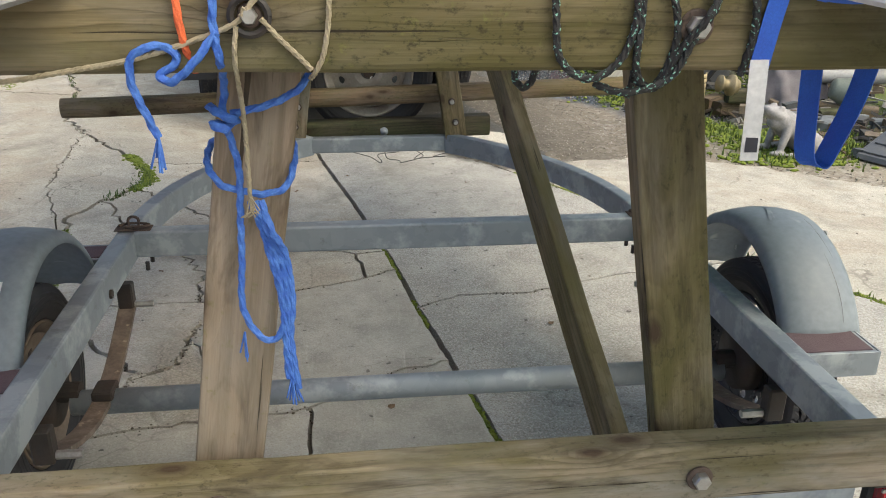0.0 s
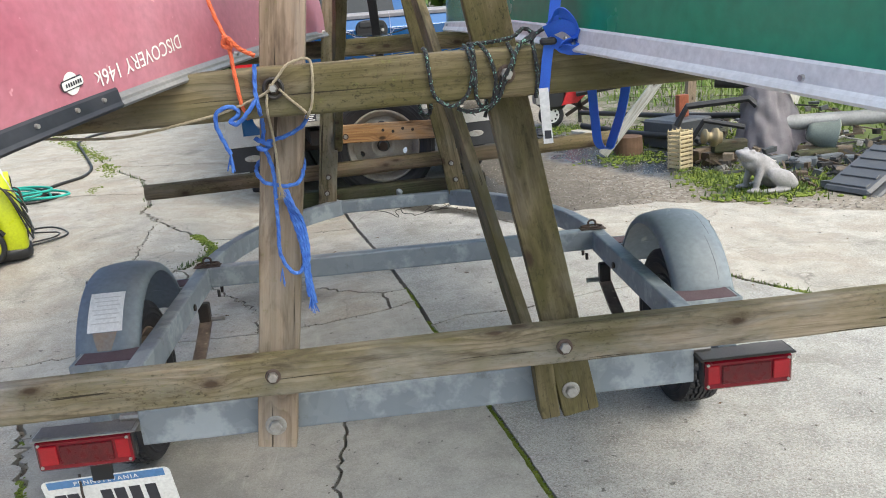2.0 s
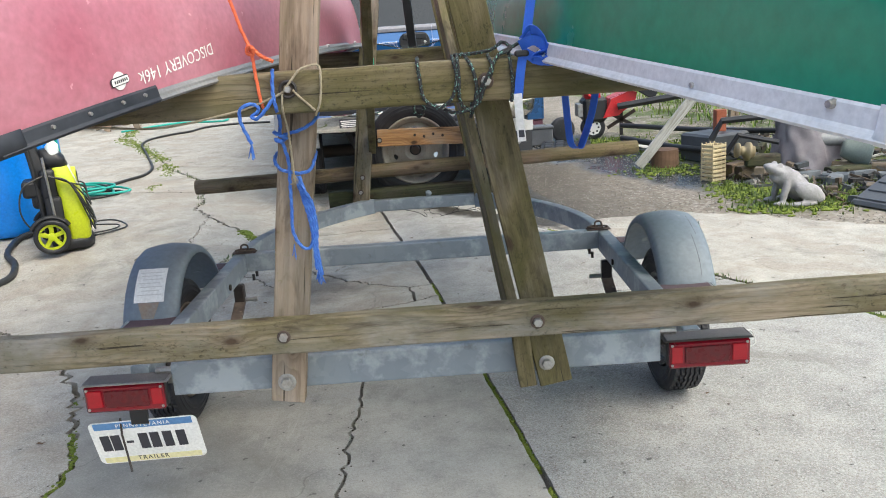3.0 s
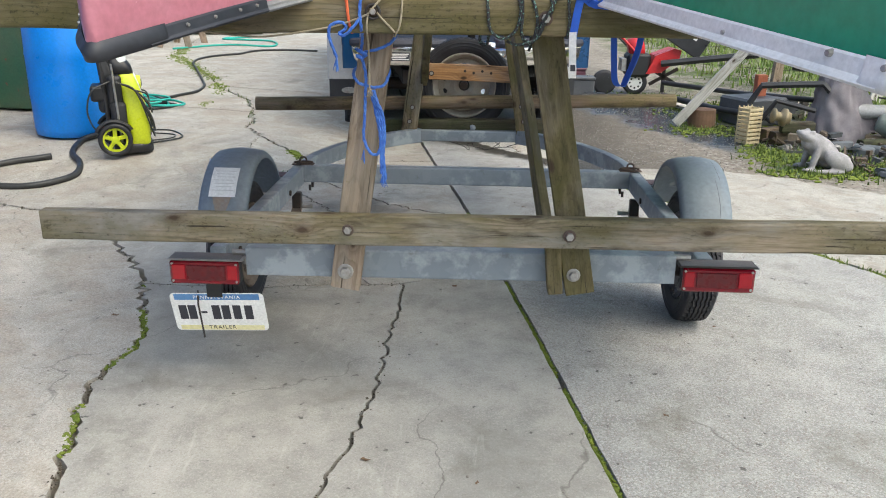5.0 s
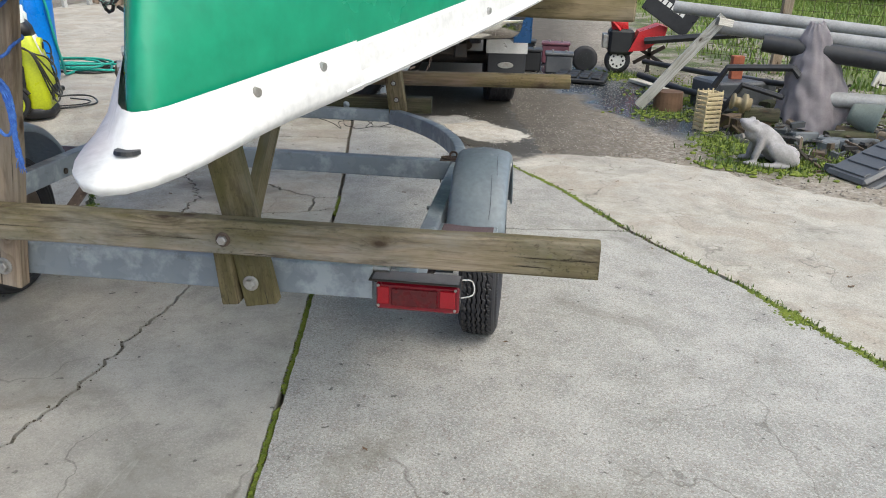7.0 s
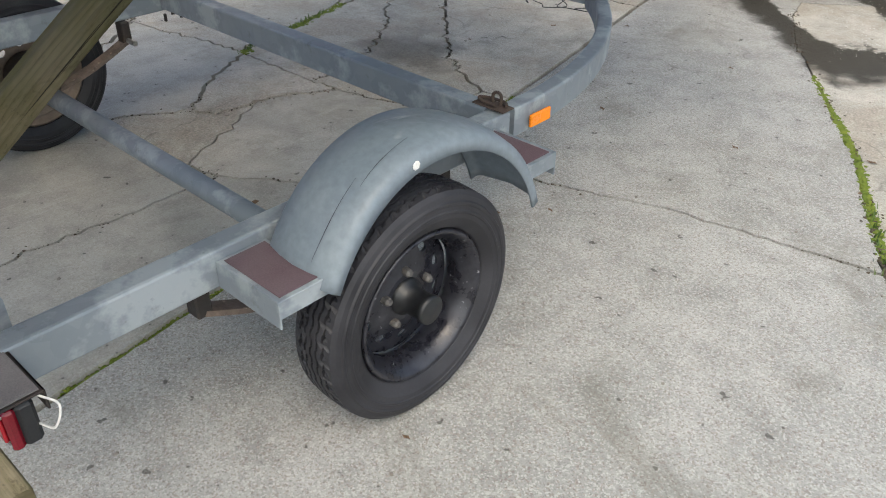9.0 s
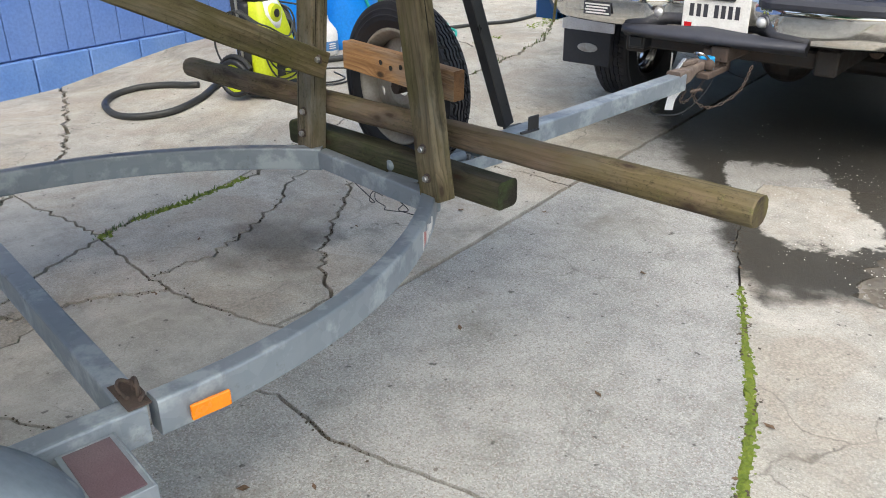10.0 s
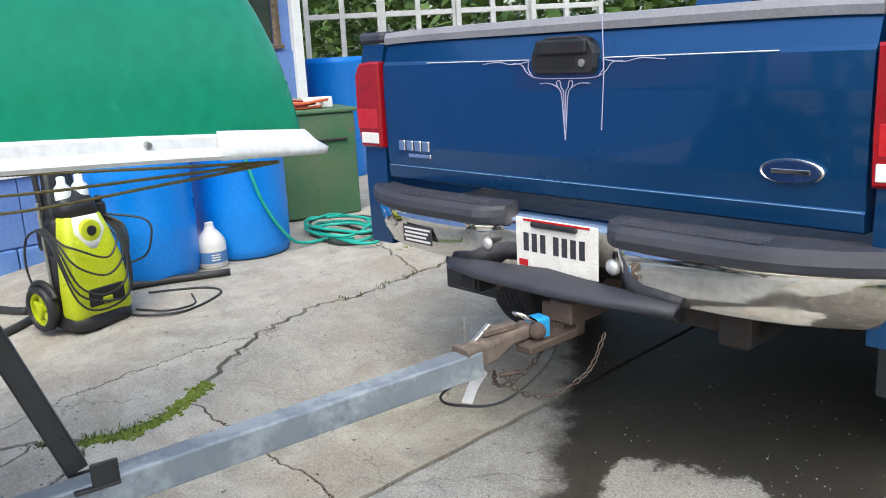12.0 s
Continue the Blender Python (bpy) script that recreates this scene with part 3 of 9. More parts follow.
def rounded(w, h, r, k=3):
    """A rectangle w by h with rounded corners, as 2D points."""
    out = []
    for cx, cy, a0 in ((w / 2 - r, h / 2 - r, 0), (-w / 2 + r, h / 2 - r, 90), (-w / 2 + r, -h / 2 + r, 180), (w / 2 - r, -h / 2 + r, 270)):
        for j in range(k + 1):
            a = radians(a0 + 90 * j / k)
            out.append((cx + r * math.cos(a), cy + r * math.sin(a)))
    return out


def along(p0, p1, up=(0, 0, 1)):
    """A pose whose x runs from p0 to p1 and whose z is near up."""
    x = (Vector(p1) - Vector(p0)).normalized()
    y = Vector(up).cross(x).normalized()
    z = x.cross(y)
    return Matrix.Translation(p0) @ Matrix((x, y, z)).transposed().to_4x4()


def timber(name, p0, p1, w, h, material, parent, up=(0, 0, 1), r=0.006, label="", wobble=0.0015, seed=1):
    """A sawn or rounded timber from p0 to p1; w across, h along up. Its own x is the grain."""
    length = (Vector(p1) - Vector(p0)).length
    rnd = random.Random(seed)
    bm = bmesh.new()
    ring, steps = rounded(w, h, r), max(4, int(length / 0.12))
    rings = []
    for i in range(steps + 1):
        x = length * i / steps
        dy, dz = rnd.uniform(-wobble, wobble), rnd.uniform(-wobble, wobble)
        k = 0.985 if i in (0, steps) else 1.0
        rings.append([(x, a * k + dy, b * k + dz) for a, b in ring])
        if i == 0:
            rings.append([(0.004, a + dy, b + dz) for a, b in ring])
        if i == steps - 1:
            rings.append([(length - 0.004, a + dy, b + dz) for a, b in ring])
    rings = [r_ for r_ in rings]
    rings.sort(key=lambda q: q[0][0])
    skin(bm, rings)
    bmesh.ops.recalc_face_normals(bm, faces=bm.faces)
    me = bpy.data.meshes.new(name)
    bm.to_mesh(me)
    bm.free()
    me.materials.append(material)
    ob = new(name, me)
    hang(ob, parent)
    ob.matrix_basis = along(p0, p1, up)
    if label:
        tagged(ob, label)
    return ob


def bolt(name, at, parent, axis="y", r=0.017, out=-1):
    """A galvanised hex bolt head on its washer; out: which way along the axis it faces."""
    bm, ring = bmesh.new(), bmesh.new()
    r *= 0.82
    lathe(bm, [(out * 0.003, r), (out * 0.013, r), (out * 0.0155, r * 0.85)], at, axis, 6)
    head = part(name, bm, OLD_STEEL, parent)
    lathe(ring, [(0, r * 1.5), (out * 0.003, r * 1.5), (out * 0.004, r * 1.35), (out * 0.004, r * 0.7)], at, axis, 20)
    part("washer", ring, RUST if r < 0.0135 else OLD_STEEL, head)
    return head


def letters(name, text, size, m, material, parent, thick=0.001, align="CENTER", spacing=1.0):
    """Raised lettering from the built-in font, as a mesh."""
    cu = bpy.data.curves.new(name, "FONT")
    cu.body, cu.size, cu.extrude, cu.align_x, cu.align_y, cu.space_character = text, size, thick, align, "CENTER", spacing
    cu.resolution_u = 3
    tmp = bpy.data.objects.new(name, cu)
    scene.collection.objects.link(tmp)
    me = bpy.data.meshes.new_from_object(tmp.evaluated_get(bpy.context.evaluated_depsgraph_get()))
    bpy.data.objects.remove(tmp)
    me.materials.clear()
    me.materials.append(material)
    ob = new(name, me)
    hang(ob, parent)
    ob.matrix_basis = m
    return ob


# ---- ground ----
def jagged(pts, amount, step, seed):
    rnd = random.Random(seed)
    out = []
    for (x0, y0), (x1, y1) in zip(pts, pts[1:]):
        d = math.hypot(x1 - x0, y1 - y0)
        k = max(1, int(d / step))
        nx, ny = -(y1 - y0) / d, (x1 - x0) / d
        for i in range(k):
            t = i / k
            j = rnd.gauss(0, amount) if i else rnd.gauss(0, amount * 0.4)
            out.append((x0 + (x1 - x0) * t + nx * j, y0 + (y1 - y0) * t + ny * j))
    return out + [pts[-1]]


def inside(poly, x, y):
    hit = False
    for (x0, y0, *_), (x1, y1, *_) in zip(poly, poly[1:] + poly[:1]):
        if (y0 > y) != (y1 > y) and x < (x1 - x0) * (y - y0) / (y1 - y0) + x0:
            hit = not hit
    return hit


def crossing(a, b, c, d):
    rx, ry, sx, sy = b[0] - a[0], b[1] - a[1], d[0] - c[0], d[1] - c[1]
    den = rx * sy - ry * sx
    if abs(den) < 1e-12:
        return None
    t, u = ((c[0] - a[0]) * sy - (c[1] - a[1]) * sx) / den, ((c[0] - a[0]) * ry - (c[1] - a[1]) * rx) / den
    return (t, u) if 0 <= t < 1 and 0 <= u < 1 else None


def split_slab(poly, line, gap):
    """The two pieces of a slab that a crack parts, or None."""
    def beyond(p, q, d=0.7):
        k = d / max(1e-6, math.hypot(q[0] - p[0], q[1] - p[1]))
        return (q[0] + (q[0] - p[0]) * k, q[1] + (q[1] - p[1]) * k)
    line = [beyond(line[min(3, len(line) - 1)], line[0])] + line + [beyond(line[-min(4, len(line))], line[-1])]
    hits = []
    for i in range(len(line) - 1):
        for j in range(len(poly)):
            c = crossing(line[i], line[i + 1], poly[j], poly[(j + 1) % len(poly)])
            if c:
                x, y = line[i][0] + c[0] * (line[i + 1][0] - line[i][0]), line[i][1] + c[0] * (line[i + 1][1] - line[i][1])
                hits.append((i + c[0], i, j, c[1], (x, y, gap(x, y))))
    hits.sort()
    best = None
    for a, b in zip(hits, hits[1:]):
        m = (a[0] + b[0]) / 2
        i = int(m)
        mx, my = line[i][0] + (m - i) * (line[i + 1][0] - line[i][0]), line[i][1] + (m - i) * (line[i + 1][1] - line[i][1])
        if inside(poly, mx, my) and (best is None or b[0] - a[0] > best[1][0] - best[0][0]):
            best = (a, b)
    if best is None:
        return None
    a, b = best
    chain = [a[4]] + [(x, y, gap(x, y)) for x, y in line[a[1] + 1:b[1] + 1]] + [b[4]]
    n, pos_a, pos_b = len(poly), a[2] + a[3], b[2] + b[3]

    def verts_between(p, q):
        out, k = [], int(p) + 1
        stop = q if q > p else q + n
        while k < stop:
            out.append(poly[k % n])
            k += 1
        return out
    return verts_between(pos_a, pos_b) + chain[::-1], verts_between(pos_b, pos_a) + chain


# joints and cracks: points, gap, raggedness, moss
JOINT_MAIN = [(1.2, -5.2), (0.455, -0.47), (0.31, 0.474), (0.201, 1.12), (0.10, 1.70), (0.03, 2.16), (-0.10, 2.85), (-0.27, 3.65), (-0.45, 4.60), (-0.75, 6.5), (-1.9, 13.2)]
JOINT_RIGHT = [(5.6, -5.2), (2.19, 0.93), (1.96, 1.38), (1.55, 2.0), (1.21, 2.70), (0.585, 3.67), (0.38, 4.10), (0.32, 4.35), (0.9, 4.75)]
CRACK_LEFT = [(-1.5, -5.2), (-1.1, -2.5), (-1.0, -1.1), (-1.05, -0.55), (-1.15, -0.22), (-1.2, -0.04), (-1.22, 0.14), (-1.19, 0.37), (-1.21, 0.51), (-1.26, 0.6), (-1.46, 1.12), (-1.52, 1.19), (-1.83, 1.62), (-2.4, 2.1), (-3.6, 2.5), (-6.3, 3.0)]
CRACK_MID = [(-0.27, 1.08), (-0.26, 0.81), (-0.27, 0.47), (-0.26, 0.35), (-0.27, 0.07), (-0.28, -0.01), (-0.30, -0.22), (-0.34, -0.45), (-0.36, -0.53), (-0.44, -1.0), (-0.5, -2.0), (-0.4, -5.2)]
CRACK_MOSSY = [(-1.17, 1.82), (-1.25, 1.98), (-1.30, 2.25), (-1.38, 2.53), (-1.41, 2.72), (-1.32, 2.91), (-1.22, 3.06), (-1.15, 3.22), (-1.19, 3.38), (-1.31, 3.55), (-1.40, 3.65), (-1.64, 3.91), (-1.72, 4.06), (-1.86, 4.33), (-1.86, 4.55), (-1.95, 4.78), (-2.0, 5.05), (-2.2, 5.6), (-2.66, 6.22), (-2.97, 6.91), (-3.48, 7.83), (-4.0, 8.69), (-4.4, 10.6), (-4.6, 13.2)]
MOSS_BAND = [(-2.51, 5.19), (-2.51, 5.62), (-2.66, 6.22)]
RUBBLE_CRACK = [(-0.78, 1.31), (-0.69, 1.36), (-0.68, 1.47), (-0.66, 1.62), (-0.55, 1.83)]
CRACKS = [
    (JOINT_MAIN, 0.011, 0.002), (JOINT_RIGHT, 0.013, 0.004),
    ([(0.10, 1.70), (0.26, 1.79), (0.53, 1.79), (0.94, 1.93), (1.55, 2.02)], 0.0035, 0.004),
    (CRACK_LEFT, 0.006, 0.012),
    ([(-1.42, 1.0), (-0.96, 0.97), (-0.68, 1.03), (-0.42, 1.05), (-0.27, 1.08), (-0.15, 1.17), (-0.01, 1.26), (0.17, 1.31)], 0.003, 0.006),
    (CRACK_MID, 0.0032, 0.007),
    ([(-1.75, 1.72), (-1.5, 1.78), (-1.17, 1.82), (-0.87, 1.82), (-0.70, 1.82), (-0.51, 1.84), (-0.34, 1.89), (-0.13, 1.96), (0.04, 2.05)], 0.0032, 0.008),
    ([(-0.95, 0.98), (-0.92, 1.10), (-0.78, 1.31), (-0.95, 1.47), (-1.04, 1.60), (-1.15, 1.80)], 0.0045, 0.008),
    (RUBBLE_CRACK, 0.006, 0.008),
    (CRACK_MOSSY, 0.006, 0.014),
    ([(-0.08, 1.99), (-0.10, 2.13), (-0.11, 2.23), (-0.28, 2.32), (-0.49, 2.44), (-0.78, 2.74), (-1.16, 3.10), (-1.30, 3.15)], 0.004, 0.010),
    ([(-1.36, 2.95), (-1.24, 2.87), (-1.22, 2.76), (-1.01, 2.56), (-0.90, 2.40), (-0.72, 2.11), (-0.69, 1.83)], 0.0035, 0.012),
    ([(-0.11, 2.23), (-0.03, 2.25), (0.02, 2.25)], 0.003, 0.005),
    ([(-1.28, 3.48), (-0.82, 3.58), (-0.50, 3.66), (-0.28, 3.67)], 0.0025, 0.008),
    ([(-1.45, 2.70), (-1.55, 2.95), (-1.60, 3.15), (-1.61, 3.45), (-1.64, 3.92)], 0.002, 0.008),
    ([(-0.40, 1.06), (-0.49, 1.20), (-0.57, 1.34), (-0.66, 1.50)], 0.002, 0.010),
    ([(-2.80, 6.47), (-2.42, 6.26), (-2.04, 6.20), (-1.59, 6.10), (-0.68, 6.0)], 0.004, 0.010),
    ([(-1.98, 5.0), (-2.6, 5.1), (-3.2, 5.2), (-4.2, 5.3), (-6.2, 5.6)], 0.004, 0.012),
]
outline = [(-6, -5), (9, -5), (9, -1.0), (4.6, 1.75), (2.92, 2.84), (2.6, 3.03), (2.16, 3.39), (1.83, 3.58), (1.08, 3.57), (1.02, 3.92), (0.93, 4.4), (0.78, 5.2), (0.60, 13), (-6, 13)]
outline = [(x, y, 0.0) for x, y in jagged(outline + [outline[0]], 0.022, 0.05, 5)[:-1]]
slabs = [outline]
for i, (pts, gap, rag) in enumerate(CRACKS):
    line = jagged(pts, rag, 0.03, 40 + i)
    gap *= 1.0 if i < 2 else 1.9
    mid = line[len(line) // 2]
    for k, poly in enumerate(slabs):
        if inside(poly, *mid):
            cut = split_slab(poly, line, lambda x, y: gap * (min(1.0, max(0.18, (3.7 - y) / 0.9)) if i == 1 else 1.0))
            if cut:
                slabs[k:k + 1] = cut
            break



def rise(x, y):
    """The yard is level round the trailer and climbs a little towards the house and the far end."""
    unit = lambda v: min(1.0, max(0.0, v))
    return 0.125 * unit((-x - 0.75) / 0.9) * unit((y - 2.5) / 1.1) + 0.018 * unit((-x - 1.85) / 1.1) * unit(y - 2.3) + 0.034 * min(9.0, max(0.0, y - 4.7))


def ground_mesh():
    xs = sorted({*[-200, -120, -70, -40, -25, -16, -11], *[-8 + 0.25 * k for k in range(73)], *[12, 15, 20, 28, 40, 70, 120, 200]})
    ys = sorted({*[-200, -120, -60, -30, -15, -9], *[-6 + 0.25 * k for k in range(81)], *[16, 18, 21, 25, 30, 38, 50, 70, 110, 200, 300]})
    vs = [(x, y, rise(x, y) - 0.007 + (-0.052 if inside(outline, x, y) and inside(outline, x + 0.3, y) and inside(outline, x, y + 0.3) and inside(outline, x - 0.3, y) and inside(outline, x, y - 0.3) else 0.004 + 0.004 * noise.noise((x * 1.3, y * 1.3, 0.0)))) for y in ys for x in xs]
    n = len(xs)
    fs = [(j * n + i, j * n + i + 1, (j + 1) * n + i + 1, (j + 1) * n + i) for j in range(len(ys) - 1) for i in range(n - 1)]
    me = bpy.data.meshes.new("ground")
    me.from_pydata(vs, [], fs)
    me.materials.append(GROUND)
    return me


ground = tagged(new("ground", ground_mesh()), "damp gravel and soil with grass beyond", "ground", kind="structure")
pavement = thing("pavement", "cracked old concrete yard slabs with mossy joints", "pavement", 0, 0, -0.007, kind="structure")


def slab_grid(poly, step=0.3):
    """Inner points that let a slab follow the rise of the yard."""
    xs, ys = [p[0] for p in poly], [p[1] for p in poly]
    out = []
    y = min(ys) + step
    while y < max(ys):
        x = min(xs) + step
        while x < max(xs):
            if (x < -0.6 or y > 4.5) and inside(poly, x, y) and min((x - a) ** 2 + (y - b) ** 2 for a, b, _ in poly) > 0.01:
                out.append((x, y))
            x += step
        y += step
    return out


def slab_mesh(poly):
    n = len(poly)
    area = sum(a[0] * b[1] - b[0] * a[1] for a, b in zip(poly, poly[1:] + poly[:1]))
    if area < 0:
        poly = poly[::-1]
    top = []
    for i in range(n):
        (x0, y0, _), (x, y, g), (x1, y1, _) = poly[i - 1], poly[i], poly[(i + 1) % n]
        ux, uy, vx, vy = x - x0, y - y0, x1 - x, y1 - y
        lu, lv = math.hypot(ux, uy) or 1, math.hypot(vx, vy) or 1
        nx, ny = -(uy / lu + vy / lv), (ux / lu + vx / lv)
        k = math.hypot(nx, ny) or 1
        top.append((x + nx / k * g, y + ny / k * g))
    vs, _, fs, *_ = geometry.delaunay_2d_cdt([Vector(p) for p in top + slab_grid(poly)], [], [list(range(n))], 1, 1e-6)
    bm = bmesh.new()
    made = [bm.verts.new((v.x, v.y, rise(v.x, v.y))) for v in vs]
    for f in fs:
        bm.faces.new([made[i] for i in f])
    rim = [e for e in bm.edges if len(e.link_faces) == 1]
    for v in bmesh.ops.extrude_edge_only(bm, edges=rim)["geom"]:
        if isinstance(v, bmesh.types.BMVert):
            v.co.z -= 0.060
    return bm


for poly in slabs:
    cx, cy = sum(p[0] for p in poly) / len(poly), sum(p[1] for p in poly) / len(poly)
    if inside(poly, 1.2, 0.2) or inside(poly, 0.6, 2.6):
        stuff = CONC_COARSE
    elif inside(poly, -0.8, -0.2) or inside(poly, 0.0, 0.4) or inside(poly, -0.35, 1.5) or inside(poly, -1.15, 1.3):
        stuff = CONC_SMOOTH
    else:
        stuff = CONC_OLD
    part("concrete_slab", slab_mesh(poly), stuff, pavement)


def lumps(spots, seed, flat=0.6):
    """Many small uneven lumps as one mesh: (x, y, z, radius)."""
    rnd = random.Random(seed)
    base = bmesh.new()
    bmesh.ops.create_icosphere(base, subdivisions=1, radius=1)
    bv, bf = [tuple(v.co) for v in base.verts], [tuple(v.index for v in f.verts) for f in base.faces]
    base.free()
    vs, fs = [], []
    for x, y, z, r in spots:
        a, k = rnd.uniform(0, 6.3), len(vs)
        sx, sy, sz = r * rnd.uniform(0.7, 1.3), r * rnd.uniform(0.7, 1.3), r * flat * rnd.uniform(0.7, 1.2)
        for px, py, pz in bv:
            j = rnd.uniform(0.8, 1.2)
            px, py, pz = px * sx * j, py * sy * j, pz * sz * j
            vs.append((x + px * math.cos(a) - py * math.sin(a), y + px * math.sin(a) + py * math.cos(a), z + pz))
        fs += [tuple(k + i for i in f) for f in bf]
    return vs, fs


def heap(name, spots, material, label, category, seed=3, flat=0.6):
    vs, fs = lumps(spots, seed, flat)
    me = bpy.data.meshes.new(name)
    me.from_pydata(vs, [], fs)
    me.materials.append(material)
    return tagged(new(name, me), label, category, kind="stuff")


def along_line(pts, a, b, per_metre, spread, r0, r1, seed, patchy=0.35, sunk=0.0):
    """Spots strewn along the stretch of a line whose y lies between a and b."""
    rnd = random.Random(seed)
    out = []
    for (x0, y0), (x1, y1) in zip(pts, pts[1:]):
        d = math.hypot(x1 - x0, y1 - y0)
        for _ in range(int(d * per_metre)):
            t = rnd.random()
            x, y = x0 + (x1 - x0) * t, y0 + (y1 - y0) * t
            if a <= y <= b and noise.noise((x * 3, y * 3, seed)) > patchy - 0.5:
                out.append((x + rnd.gauss(0, spread), y + rnd.gauss(0, spread), rise(x, y) - sunk + rnd.uniform(-0.010, 0.001), rnd.uniform(r0, r1)))
    return out


heap("joint_moss", along_line(JOINT_MAIN, -3, 2.3, 1100, 0.004, 0.002, 0.006, 1, 0.22, 0.006), MOSS, "low green moss in the joint between slabs", "moss", 1)
heap("joint_moss", along_line(JOINT_RIGHT, -3, 1.35, 1500, 0.014, 0.003, 0.008, 21, 0.42) + along_line(JOINT_RIGHT, -3, 3.3, 1700, 0.008, 0.003, 0.007, 2, 0.2) + along_line(JOINT_RIGHT, 2.1, 3.35, 900, 0.008, 0.004, 0.009, 22, -1) + along_line([(2.10, 1.06), (2.06, 1.14)], 0, 4, 4000, 0.022, 0.004, 0.010, 12, -1), MOSS, "thick green moss in the wide slab joint", "moss", 2)
heap("crack_moss", along_line(CRACK_LEFT, -3, 1.0, 500, 0.007, 0.003, 0.008, 3, 0.42), MOSS, "moss growing in a ragged concrete crack", "moss", 3)
heap("crack_moss", along_line(CRACK_MOSSY, 1.8, 2.6, 1100, 0.013, 0.004, 0.010, 4, 0.2) + along_line(CRACK_MOSSY, 3.10, 3.58, 3000, 0.018, 0.005, 0.012, 5, -0.2) + along_line(CRACK_MOSSY, 6.2, 9.6, 420, 0.05, 0.006, 0.018, 6, 0.3) + along_line(MOSS_BAND, 5, 7, 420, 0.03, 0.006, 0.014, 7, 0.3), MOSS, "bright moss and weeds along a concrete crack", "moss", 4)

crumbs = along_line(JOINT_RIGHT, 1.3, 4.2, 420, 0.016, 0.002, 0.007, 59, 0.3)
for i, (pts, gap, rag) in enumerate(CRACKS[2:]):
    crumbs += along_line(pts, -1.5, 4.6, 150, 0.012, 0.0015, 0.0055, 60 + i, 0.35)
heap("crack_rubble", along_line(RUBBLE_CRACK, 1.2, 1.9, 260, 0.020, 0.003, 0.011, 81, -1) + along_line([(-0.93, 1.07), (-0.78, 1.31)], 1, 1.4, 120, 0.012, 0.002, 0.008, 82, -1) + along_line(CRACKS[-4][0], 1, 1.6, 120, 0.012, 0.002, 0.008, 83, -1), CONC_OLD, "pale broken concrete rubble in the wide crack", "rubble", 82)
heap("crack_grit", crumbs, SOIL, "dark crumbs and soil along the concrete cracks", "grit", 61)


# ---- the trailer ----
BRIGHT_TAPE = surface("faded_red_tape", (0.45, 0.12, 0.12), (0.55, 0.3, 0.28), 0.5, 0.0, 40, 200, 0.1)
RUST_TAN = surface("flaking_rusty_plate", (0.185, 0.142, 0.118), (0.085, 0.068, 0.060), 0.8, 0.2, 16, 120, 0.5, 0.003, 0.8, speck=((0.30, 0.24, 0.19), 40, 0.64))

trailer = thing("boat_trailer", "galvanised single-axle trailer with grey fenders, hitched", "trailer", 0, 0.8, 0.0)


def channel(name, line, w, h, parent, label="", material=None, r=0.006):
    ring = rounded(w, h, r, 2)
    bm = bmesh.new()
    sweep(bm, line, lambda s, i: ring, up=(0, 0, 1))
    return part(name, bm, material or GALV, parent, label)


